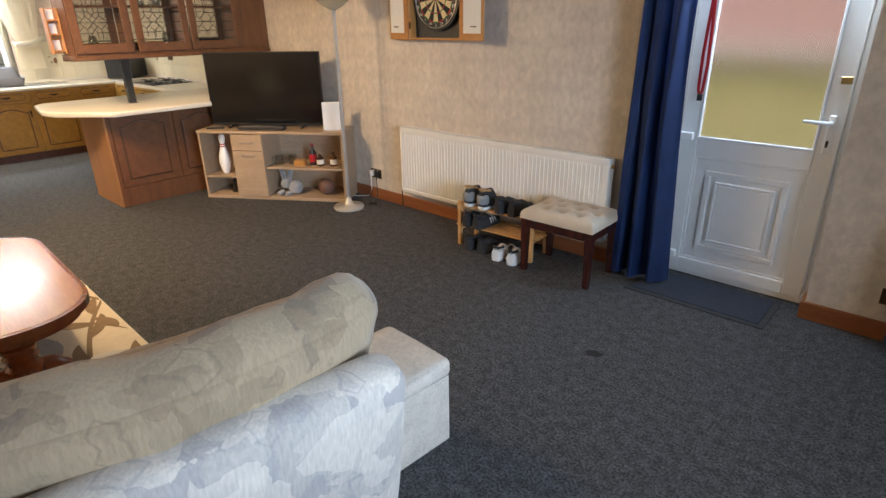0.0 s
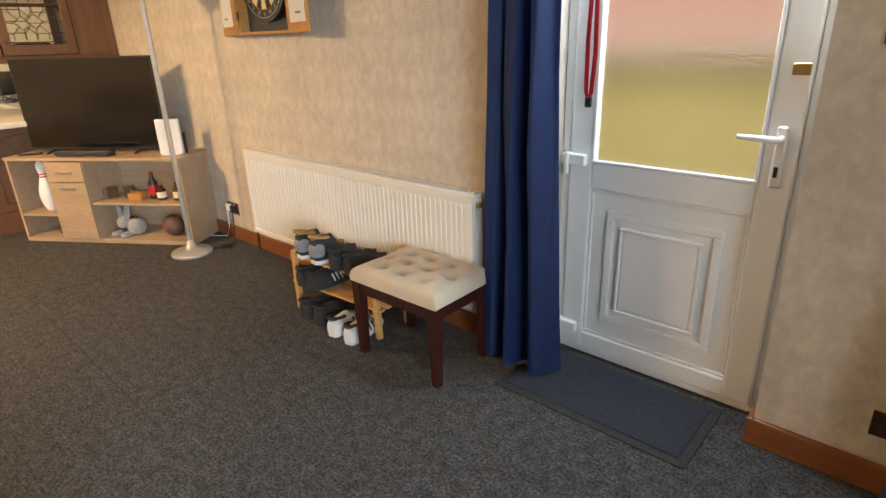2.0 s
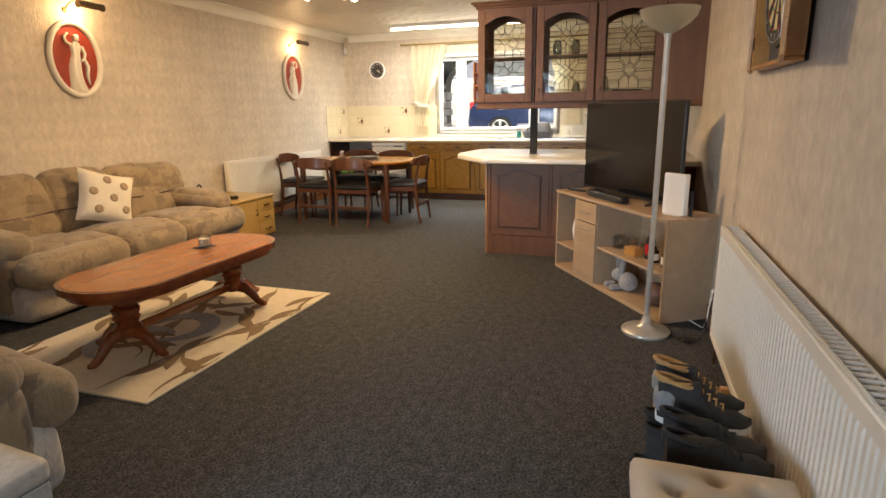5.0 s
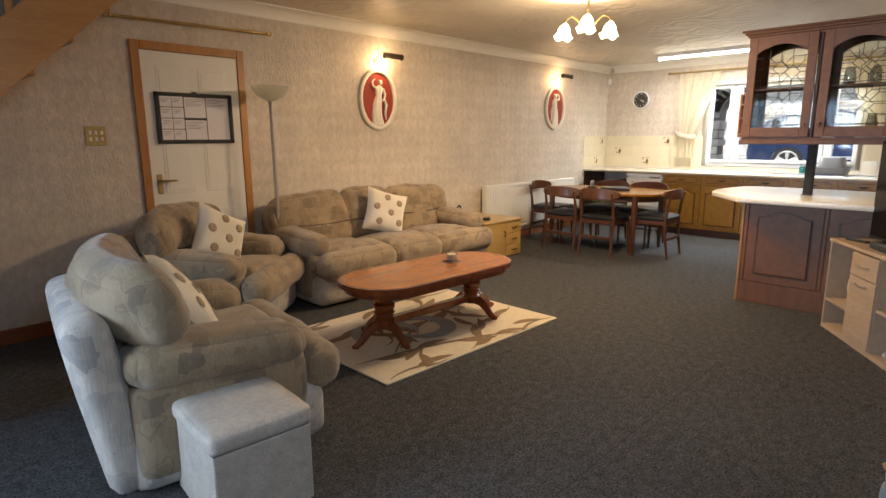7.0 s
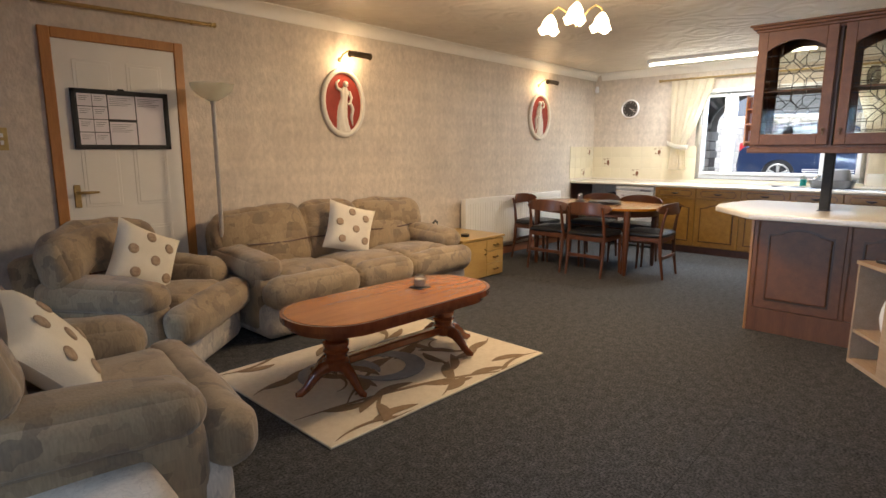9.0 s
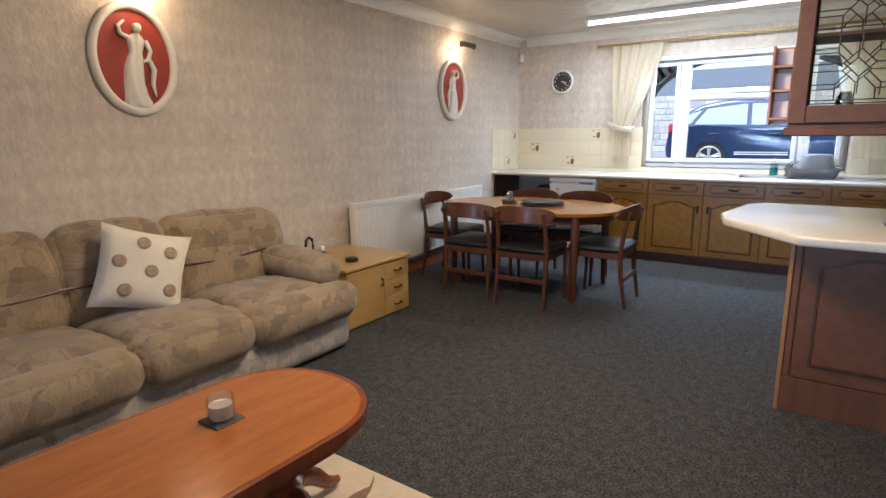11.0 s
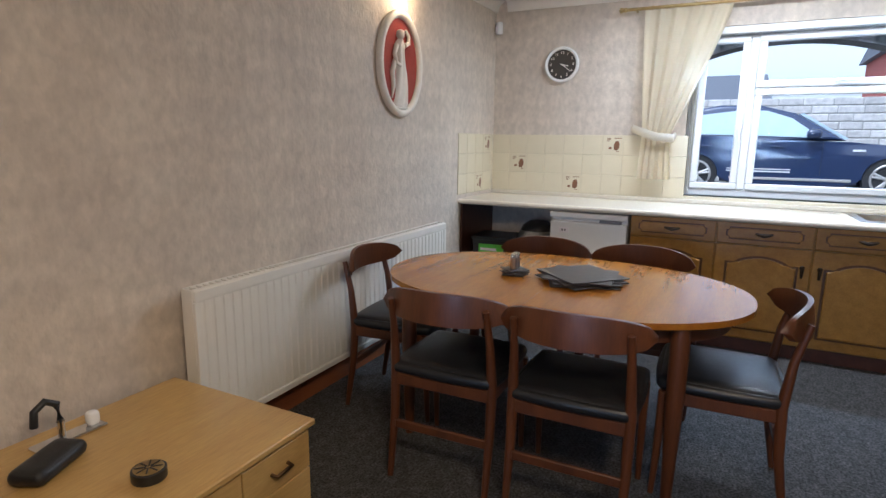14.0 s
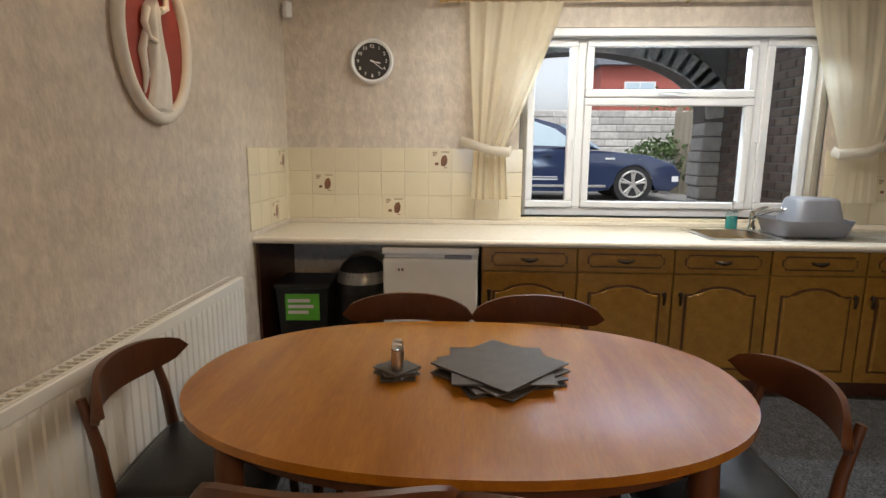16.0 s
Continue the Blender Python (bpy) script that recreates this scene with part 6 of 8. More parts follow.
def television():
    t = thing("television", "large black flat television standing on the unit, switched off", "television", on_tv_unit(0.06, 0.20, 0.645, 2.5))
    W, H = 1.10, 0.655
    z0 = 0.02
    part("bezel", box(0, W, 0.0, 0.03, z0, z0 + H, 0.004), MAT_BLACK, t, "thin black bezel")
    part("screen", box(0.01, W - 0.01, -0.0012, 0.0, z0 + 0.018, z0 + H - 0.01), MAT_SCREEN, t, "dark glossy screen")
    part("rear_housing", soft(W * 0.7, 0.05, H * 0.6, 0.02, 0, 8, (W / 2, 0.05, z0 + H * 0.42)), MAT_BLACK, t, "", True)
    for x in (0.2, W - 0.2):
        part("foot", tube([(x, -0.09, 0.006), (x, 0.015, 0.022), (x, 0.12, 0.006)], [0.008, 0.012, 0.008], 8), MAT_BLACK, t, "", True)


television()
sb = thing("sound_bar", "slim black sound bar below the television", "sound bar", on_tv_unit(0.38, 0.06, 0.645))
part("housing", soft(0.46, 0.075, 0.045, 0.018, 0, 8, (0.23, 0.02, 0.0235)), MAT_BLACK, sb, "", True)
part("grille", box(0.02, 0.44, -0.019, -0.0165, 0.008, 0.036, 0.002), MAT_RUBBER, sb)
rc = thing("remote_control", "black remote control lying on the unit", "remote control", on_tv_unit(0.07, 0.05, 0.645, 20))
part("body", box(0, 0.16, 0, 0.04, 0, 0.016, 0.005), MAT_BLACK, rc)
rb = None
for i in range(8):
    for j in range(3):
        rb = box(0.02 + 0.015 * i, 0.028 + 0.015 * i, 0.008 + 0.01 * j, 0.014 + 0.01 * j, 0.016, 0.0175, bm=rb)
part("button_field", rb, MAT_GREYPLASTIC, rc)
router = thing("router", "upright white router box on the television unit", "router", on_tv_unit(1.20, 0.10, 0.645, 12))
part("case", box(0, 0.16, 0, 0.04, 0.004, 0.25, 0.008, seg=3), MAT_WHITEGOODS, router)
part("stand", box(0.02, 0.14, -0.01, 0.05, 0, 0.006, 0.002), MAT_WHITEGOODS, router)
part("aerial", box(0.155, 0.175, 0.05, 0.065, 0.0, 0.15, 0.003), MAT_BLACK, router, "black power brick behind")

pin = thing("bowling_pin", "white bowling pin with red neck bands on the shelf", "bowling pin", on_tv_unit(0.165, 0.12, 0.218))
prof = [(0.025, 0.0), (0.028, 0.004), (0.045, 0.05), (0.055, 0.11), (0.05, 0.165), (0.034, 0.22), (0.023, 0.26), (0.022, 0.285), (0.03, 0.325), (0.031, 0.345), (0.022, 0.37), (0.004, 0.38)]
part("body", lathe(prof, 28), MAT_WHITEGOODS, pin, "", True)
for z, r in ((0.255, 0.0245), (0.275, 0.0228)):
    part("band", lathe([(r, z), (r + 0.0008, z + 0.003), (r, z + 0.01)], 24), MAT_RED, pin, "red neck band", True)

boot = thing("ornament", "small dark ornament on the bottom shelf", "ornament", on_tv_unit(0.24, 0.13, 0.03))
part("figure", soft(0.05, 0.05, 0.14, 0.022, 0.006, 8, (0, 0, 0.075)), MAT_BLACK, boot, "", True)
part("plinth", box(-0.04, 0.06, -0.03, 0.03, 0, 0.012, 0.003), MAT_BLACK, boot)

rab = thing("soft_toy", "grey plush rabbit sitting on the bottom shelf", "soft toy", on_tv_unit(0.77, 0.13, 0.03, -10))
MAT_PLUSH = material("grey_plush", (0.42, 0.42, 0.42), (0.26, 0.26, 0.27), 1.0, 60, bump=0.8, bump_scale=180, sheen=0.4)
rbm = soft(0.14, 0.12, 0.13, 0.06, 0, 10, (0.07, 0.02, 0.065), wob=0.006)
rbm = soft(0.1, 0.095, 0.09, 0.045, 0, 10, (0.0, -0.02, 0.1), wob=0.005, bm=rbm)
for dx, an in ((-0.02, -14), (0.03, 16)):
    rbm = soft(0.05, 0.026, 0.13, 0.013, 0, 8, (dx * 1.5, -0.01, 0.185), rot(0, an, 0), bm=rbm)
for dx in (-0.04, 0.05):
    rbm = soft(0.05, 0.09, 0.04, 0.02, 0, 8, (dx, -0.06, 0.021), bm=rbm)
part("plush", rbm, MAT_PLUSH, rab, "", True)
ball = thing("ball", "dark striped ball beside the plush rabbit", "ball", on_tv_unit(1.16, 0.14, 0.03))
part("body", lathe([(0.075 * math.sin(radians(a)) + 0.0005, 0.075 - 0.075 * math.cos(radians(a))) for a in range(2, 180, 11)], 24), material("ball_leather", (0.2, 0.09, 0.06), (0.09, 0.06, 0.05), 0.5, 14), ball, "", True)
part("stripe", tube([(0.0758 * math.cos(a), 0.0, 0.075 + 0.0758 * math.sin(a)) for a in (2 * math.pi * q / 28 for q in range(28))], 0.004, 6, closed=True), MAT_BLACK, ball, "", True)


def mug(x, y, rz, mat, label, r=0.04, h=0.09):
    g = thing("mug", label, "mug", on_tv_unit(x, y, 0.313, rz), "mugs on the shelf")
    part("body", lathe([(r * 0.9, 0), (r, 0.006), (r, h), (r - 0.004, h), (r - 0.004, 0.01), (0.001, 0.008)], 22), mat, g, "", True)
    part("handle", tube([(r - 0.002, 0, h * 0.8), (r + 0.025, 0, h * 0.75), (r + 0.028, 0, h * 0.4), (r - 0.002, 0, h * 0.25)], 0.006, 8), mat, g, "", True)


mug(0.72, 0.13, 200, MAT_CLEAR, "clear glass mug on the shelf")
mug(0.84, 0.16, 20, MAT_CLEAR, "clear glass mug on the shelf")
for x, y, h, label, mat, cap in ((1.05, 0.15, 0.2, "dark spirit bottle with a red label on the shelf", MAT_BLACK, MAT_RED), (1.13, 0.12, 0.12, "small squat dark bottle on the shelf", material("bottle_brown", (0.05, 0.02, 0.01), rough=0.15), MAT_BRASS), (1.26, 0.12, 0.13, "small amber bottle with a cream label on the shelf", material("bottle_amber", (0.1, 0.04, 0.01), rough=0.1), MAT_BLACK)):
    bo = thing("bottle", label, "bottle", on_tv_unit(x, y, 0.313), "bottles on the shelf")
    part("body", lathe([(0.03, 0), (0.033, 0.004), (0.033, h * 0.6), (0.014, h * 0.78), (0.013, h * 0.94)], 20), mat, bo, "", True)
    part("cap", lathe([(0.015, h * 0.92), (0.015, h), (0.002, h + 0.001)], 16), cap, bo, "", True)
    part("label", lathe([(0.0335, h * 0.15), (0.0338, h * 0.16), (0.0338, h * 0.5), (0.0335, h * 0.51)], 20), MAT_RED if mat is MAT_BLACK else MAT_CUSHION, bo, "", True)
bx_ = thing("trinket_box", "small wooden trinket box on the shelf", "box", on_tv_unit(0.94, 0.10, 0.313, 8))
part("box_body", box(-0.05, 0.05, -0.035, 0.035, 0, 0.045, 0.003), MAT_PINE, bx_)
part("lid", box(-0.053, 0.053, -0.038, 0.038, 0.045, 0.056, 0.003), MAT_PINE, bx_)


# ---- panelled cabinet fronts ----
def arched(w, h, drop, n=14, ins=0.0):
    """Cathedral outline: straight sides with an arched head."""
    x0, x1, y0, y1 = -w / 2 + ins, w / 2 - ins, ins, h - ins
    pts = [(x0, y0), (x1, y0), (x1, y1 - drop), (x1 - 0.05, y1 - drop)]
    for i in range(n + 1):
        t = i / n
        x = (x1 - 0.05) + (x0 + 0.05 - x1 + 0.05) * t
        pts.append((x, y1 - drop + drop * math.sin(math.pi * t) ** 0.7))
    pts += [(x0 + 0.05, y1 - drop), (x0, y1 - drop)]
    out = []
    for p in pts:
        if not out or (Vector(p) - Vector(out[-1])).length > 1e-4:
            out.append(p)
    return out


def panel_door(parent, m, w, h, wood_mat, handle=None, name="door"):
    """Framed door with a raised arched panel; origin bottom middle, local z outwards."""
    d = part(name, box(-w / 2, w / 2, 0, h, 0, 0.019, 0.004), wood_mat, parent)
    d.matrix_basis = m
    mg = 0.06
    g = part("groove", prism([(x, y + mg) for x, y in arched(w - 2 * mg, h - 2 * mg, 0.045)], 0.0188, 0.0194), MAT_OAK_GROOVE, d, "dark stained groove")
    part("raised_panel", prism([(x, y + mg) for x, y in arched(w - 2 * mg, h - 2 * mg, 0.045, ins=0.013)], 0.0192, 0.031, 0.01), wood_mat, d)
    if handle:
        hx, hy = handle
        hb = lathe([(0.009, 0.0), (0.014, 0.004), (0.009, 0.012), (0.006, 0.016)], 12)
        moved(hb, pose(hx, hy, 0.019))
        hb = tube([(hx, hy + 0.012, 0.034), (hx, hy - 0.01, 0.037), (hx, hy - 0.06, 0.03)], [0.008, 0.01, 0.007], 8, bm=hb)
        part("handle", hb, MAT_BRONZE, d, "drop handle in antique brass", True)
    return d


def drawer_front(parent, m, w, h, wood_mat):
    d = part("drawer", box(-w / 2, w / 2, 0, h, 0, 0.019, 0.004), wood_mat, parent)
    d.matrix_basis = m
    a, c = w / 2 - 0.05, h / 2 - 0.026
    pts = []
    for sx, sy in ((1, -1), (1, 1), (-1, 1), (-1, -1)):
        corner = [(a, c * 0.45), (a - 0.018, c * 0.6), (a - 0.018, c)]
        seq = corner if sx * sy > 0 else corner[::-1]
        pts += [(sx * x, h / 2 + sy * y) for x, y in seq]
    part("groove", prism(pts, 0.0188, 0.0194), MAT_OAK_GROOVE, d, "dark stained groove")
    part("raised_panel", prism([(x * 0.965, h / 2 + (y - h / 2) * 0.8) for x, y in pts], 0.0192, 0.026, 0.005), wood_mat, d)
    hb = tube([(-0.045, h / 2 + 0.004, 0.022), (-0.03, h / 2, 0.034), (0, h / 2 - 0.004, 0.038), (0.03, h / 2, 0.034), (0.045, h / 2 + 0.004, 0.022)], [0.006, 0.009, 0.013, 0.009, 0.006], 8)
    part("handle", hb, MAT_BRONZE, d, "antique brass drawer pull", True)


FX = -8.615      # cabinet front plane
YB = (-0.14, 0.385, 0.91, 1.425, 1.93, 2.42, 2.9)


def base_unit(m, w, hinge, label):
    """Base cabinet: local x across its front, y out of the wall, z up, front at y = 0."""
    u = thing("base_cabinet", label, "cabinet", m, "fitted kitchen cabinets")
    part("carcass", box(-w / 2, w / 2, -0.52, -0.002, 0.09, 0.835), MAT_OAK, u)
    part("plinth", box(-w / 2, w / 2, -0.5, -0.03, 0.0, 0.09), MAT_PLINTH, u, "dark plinth board")
    f = pose(0, 0, 0, 90, 0, 180)
    drawer_front(u, f @ pose(0, 0.705, 0), w - 0.008, 0.132, MAT_OAK)
    panel_door(u, f @ pose(0, 0.098, 0), w - 0.008, 0.6, MAT_OAK, (hinge * (w / 2 - 0.045), 0.49))
    return u


for i in range(6):
    y0, y1 = YB[i], YB[i + 1]
    base_unit(pose(FX, (y0 + y1) / 2, 0, 0, 0, -90), y1 - y0, 1 if i % 2 else -1, "oak base cabinet with one drawer and an arched panel door")
for i in range(3):
    xa = -8.6 + 0.62 * i + 0.31
    base_unit(pose(xa, NY - 0.585, 0, 0, 0, 180), 0.61, 1 if i % 2 else -1, "oak base cabinet on the return run by the bar")

# worktops
WT0, WT1 = 0.838, 0.876
wt = thing("worktop", "cream laminate worktop running under the window and round the corner", "worktop")
for x0, x1, y0, y1 in ((WX, -8.595, SY, 1.16), (WX, -9.12, 1.16, 1.95), (-8.72, -8.595, 1.16, 1.95), (-9.12, -8.72, 1.53, 1.57), (-9.12, -8.72, 1.85, 1.95), (WX, -8.595, 1.95, NY)):
    part("front_run", box(x0, x1, y0, y1, WT0, WT1), MAT_WORKTOP, wt)
part("rounded_nosing", tube([(-8.595, SY, (WT0 + WT1) / 2), (-8.595, NY - 0.6, (WT0 + WT1) / 2)], (WT1 - WT0) / 2, 12), MAT_WORKTOP, wt, "", True)
part("return_run", box(-8.574, -6.66, NY - 0.6, NY, WT0, WT1 - 0.001, 0.004), MAT_WORKTOP, wt)
part("upstand", box(WX, WX + 0.02, SY, NY, WT1, WT1 + 0.03, 0.004), MAT_WORKTOP, wt, "low upstand at the wall")
part("end_support", box(WX + 0.01, -8.62, SY + 0.002, SY + 0.018, 0.0, WT0), MAT_PLINTH, wt)

# tiles on their grout beds
part("grout_bed", box(WX, WX + 0.005, SY, WY0 - 0.02, WT1 + 0.03, WT1 + 0.03 + 3 * TS), MAT_GROUT, wall_west)
part("grout_bed", box(WX, WX + 0.005, WY1 + 0.02, NY, WT1 + 0.03, WT1 + 0.03 + 3 * TS), MAT_GROUT, wall_west)
part("grout_bed", box(WX, -8.56, SY, SY + 0.005, WT1 + 0.03, WT1 + 0.03 + 3 * TS), MAT_GROUT, wall_south)
part("grout_bed", box(WX, -6.62, NY - 0.005, NY, WT1 + 0.03, WT1 + 0.03 + 3 * TS), MAT_GROUT, wall_north)
tile_field(wall_west, (WX, SY), 90, 1.5, WT1 + 0.03, 3, {(1, 1), (4, 0), (6, 2)})
tile_field(wall_west, (WX, WY1 + 0.02), 90, NY - WY1 - 0.02, WT1 + 0.03, 3, {(2, 1), (6, 2)})
tile_field(wall_south, (-8.56, SY), 180, 0.69, WT1 + 0.03, 3, {(2, 0), (3, 2)})
tile_field(wall_north, (WX, NY), 0, 2.6, WT1 + 0.03, 3, {(4, 1), (9, 2)})


def fridge():
    f = thing("fridge", "white under-counter fridge beside the oak cabinets", "fridge", pose(-8.59, -0.425, 0))
    w = 0.265
    part("cabinet", box(-0.56, -0.05, -w, w, 0.02, 0.815, 0.005), MAT_WHITEGOODS, f)
    part("door", box(-0.05, 0.0, -w, w, 0.06, 0.765, 0.012, seg=3), MAT_WHITEGOODS, f, "white door")
    part("top_cap", box(-0.56, 0.008, -w - 0.004, w + 0.004, 0.79, 0.828, 0.006), MAT_WHITEGOODS, f)
    part("handle_recess", box(-0.012, 0.002, 0.08, 0.23, 0.768, 0.788, 0.003), MAT_GREYPLASTIC, f, "grey handle recess")
    part("badge", box(0.0, 0.003, -0.2, -0.13, 0.685, 0.72, 0.002), MAT_PAPERSHEET, f, "small white badge")
    for y in (-0.175, -0.155):
        part("badge_mark", box(0.003, 0.0036, y - 0.006, y + 0.006, 0.695, 0.71), MAT_INK, f)
    for y in (-0.22, 0.22):
        part("foot", lathe([(0.02, 0), (0.02, 0.02), (0.012, 0.022)], 10, (-0.1, y, 0)), MAT_BLACK, f)


fridge()


def bins():
    r = thing("recycling_bin", "black square recycling bin with a green sticker under the worktop", "bin", pose(-8.86, -1.2, 0, 0, 0, 4))
    b = bmesh.new()
    for z, s in ((0, 0.12), (0.56, 0.155)):
        [b.verts.new((x * s, y * s, z)) for x, y in ((-1, -1), (1, -1), (1, 1), (-1, 1))]
    b.verts.ensure_lookup_table()
    for i in range(4):
        j = (i + 1) % 4
        b.faces.new((b.verts[i], b.verts[j], b.verts[4 + j], b.verts[4 + i]))
    b.faces.new(b.verts[:4])
    b.faces.new(b.verts[4:])
    part("bin_body", b, MAT_BLACK, r)
    part("rim", box(-0.165, 0.165, -0.165, 0.165, 0.55, 0.58, 0.006), MAT_BLACK, r)
    part("sticker", box(0.152, 0.158, -0.1, 0.1, 0.36, 0.52), MAT_GREEN, r, "bright green sticker").matrix_basis = pose(0, 0, 0, 0, 0, 0)
    tb_ = None
    for k, ww in enumerate((0.13, 0.15, 0.12)):
        tb_ = box(0.1583, 0.1589, -0.085, -0.085 + ww, 0.47 - 0.035 * k, 0.49 - 0.035 * k, bm=tb_)
    part("sticker_print", tb_, MAT_PAPERSHEET, r)
    p = thing("push_bin", "dark pedal bin with a silver domed lid under the worktop", "bin", pose(-8.86, -0.86, 0))
    part("bin_body", lathe([(0.13, 0), (0.135, 0.01), (0.145, 0.5), (0.15, 0.52)], 32), MAT_BLACK, p, "", True)
    part("dome_lid", lathe([(0.152, 0.515), (0.152, 0.56), (0.145, 0.62), (0.12, 0.68), (0.07, 0.715), (0.002, 0.725)], 32), MAT_BLACK, p, "black domed lid", True)
    b = bmesh.new()
    rings = []
    for i in range(9):
        el = radians(4 + 58 * i / 8)
        rings.append([b.verts.new((0.154 * math.cos(el) * math.cos(az), 0.154 * math.cos(el) * math.sin(az), 0.565 + 0.165 * math.sin(el))) for az in (radians(-72 + 144 * k / 16) for k in range(17))])
    for a, c in zip(rings, rings[1:]):
        for k in range(16):
            b.faces.new((a[k], a[k + 1], c[k + 1], c[k]))
    bmesh.ops.solidify(b, geom=b.faces[:], thickness=0.003)
    part("flap", b, MAT_SILVER, p, "silver swing flap", True)


bins()


# ---- sink ----
def sink():
    s = thing("sink", "stainless steel sink and drainer set in the worktop", "sink")
    z = WT1 + 0.002
    for y0, y1, dp in ((1.17, 1.52, 0.15), (1.58, 1.84, 0.12)):
        b = box(-9.1, -8.74, y0, y1, z - dp, z)
        top = [f for f in b.faces if f.normal.z > 0.9]
        bmesh.ops.delete(b, geom=top, context="FACES_ONLY")
        bmesh.ops.bevel(b, geom=[e for e in b.edges if not e.is_boundary], offset=0.03, segments=3, affect="EDGES", profile=0.5)
        part("bowl", b, MAT_STEEL, s, "", True)
    b = None
    for x0, x1, y0, y1 in ((-9.14, -9.1, 1.13, 2.42), (-8.74, -8.7, 1.13, 2.42), (-9.1, -8.74, 1.13, 1.17), (-9.1, -8.74, 1.52, 1.58), (-9.1, -8.74, 1.84, 2.42)):
        b = box(x0, x1, y0, y1, z - 0.001, z + 0.004, bm=b)
    part("rim", b, MAT_STEEL, s)
    for i in range(7):
        y = 1.95 + 0.06 * i
        part("drainer_ridge", tube([(-9.07, y, z + 0.004), (-8.77, y, z + 0.004)], 0.004, 6), MAT_STEEL, s)
    t = thing("tap", "chrome mixer tap behind the sink", "tap", pose(-9.13, 1.56, z + 0.004))
    part("base", lathe([(0.025, 0), (0.026, 0.02), (0.018, 0.03), (0.017, 0.09), (0.02, 0.1), (0.012, 0.115)], 20), MAT_CHROME, t, "", True)
    part("spout", tube([(0, 0.0, 0.06), (0.05, 0.02, 0.1), (0.12, 0.06, 0.135), (0.2, 0.11, 0.15), (0.21, 0.115, 0.13)], [0.013, 0.012, 0.011, 0.011, 0.01], 10), MAT_CHROME, t, "long curved spout", True)
    part("lever", tube([(0, 0, 0.11), (0.02, 0.02, 0.13), (0.06, 0.06, 0.15)], [0.008, 0.007, 0.006], 8), MAT_CHROME, t, "", True)
    sp = thing("soap_dispenser", "bottle of turquoise soap by the tap", "soap bottle", pose(-9.14, 1.44, WT1 + 0.006))
    part("bottle", lathe([(0.034, 0), (0.036, 0.005), (0.036, 0.1), (0.03, 0.118), (0.014, 0.125)], 22), MAT_CLEAR, sp, "clear bottle", True)
    part("soap", lathe([(0.033, 0.004), (0.034, 0.085), (0.001, 0.086)], 20), material("turquoise_soap", (0.02, 0.38, 0.36), rough=0.2), sp, "turquoise liquid", True)
    part("pump", tube([(0, 0, 0.12), (0, 0, 0.165), (0.03, 0, 0.167)], [0.012, 0.008, 0.006], 8), MAT_WHITEGOODS, sp, "white pump", True)
    d = thing("dish_drainer", "grey plastic dish rack on the drainer", "dish rack", pose(-8.93, 1.76, WT1 + 0.012))
    b = bmesh.new()
    k = 4
    rings = []
    for zz, a, c in ((0.0, 0.15, 0.19), (0.085, 0.175, 0.22), (0.09, 0.18, 0.225), (0.085, 0.17, 0.215), (0.01, 0.142, 0.182)):
        rings.append([b.verts.new((x, y, zz)) for x, y in oval(a, c, 36, power=5)])
    for a, c in zip(rings, rings[1:]):
        for i in range(36):
            b.faces.new((a[i], a[(i + 1) % 36], c[(i + 1) % 36], c[i]))
    b.faces.new(rings[0])
    b.faces.new(rings[-1])
    part("tray", b, MAT_GREYPLASTIC, d, "", True)
    for i in range(6):
        part("divider", box(-0.12, 0.12, -0.17 + 0.025 * i, -0.166 + 0.025 * i, 0.01, 0.07), MAT_GREYPLASTIC, d)
    w = thing("washing_up_bowl", "grey washing-up bowl upturned on the dish rack", "bowl", pose(-8.93, 1.79, WT1 + 0.09) @ Matrix.Diagonal((0.9, 0.82, 1.0, 1.0)))
    b = bmesh.new()
    rings = []
    for zz, a, c in ((0.0, 0.155, 0.185), (0.012, 0.15, 0.18), (0.12, 0.125, 0.15), (0.135, 0.11, 0.135)):
        rings.append([b.verts.new((x, y, zz)) for x, y in oval(a, c, 36, power=4)])
    for a, c in zip(rings, rings[1:]):
        for i in range(36):
            b.faces.new((a[i], a[(i + 1) % 36], c[(i + 1) % 36], c[i]))
    b.faces.new(rings[-1])
    part("bowl_shell", b, MAT_GREYPLASTIC, w, "", True)


sink()

# microwave, hob, sockets at the far corner
mw = thing("microwave", "black microwave oven in the worktop corner", "microwave", pose(-8.95, NY - 0.28, WT1, 0, 0, -45))
part("case", box(-0.24, 0.24, -0.17, 0.17, 0.01, 0.27, 0.006), MAT_BLACK, mw)
part("window", box(-0.21, 0.09, -0.174, -0.17, 0.05, 0.23, 0.002), MAT_SCREEN, mw)
part("control_panel", box(0.12, 0.22, -0.173, -0.17, 0.04, 0.24), MAT_GREYPLASTIC, mw)
part("handle", tube([(0.1, -0.175, 0.06), (0.1, -0.195, 0.08), (0.1, -0.195, 0.2), (0.1, -0.175, 0.22)], 0.006, 8), MAT_STEEL, mw, "", True)
hob = thing("hob", "black gas hob on the return worktop", "hob", pose(-7.75, NY - 0.31, WT1))
part("plate", box(-0.29, 0.29, -0.25, 0.25, 0, 0.008, 0.003), MAT_BLACK, hob)
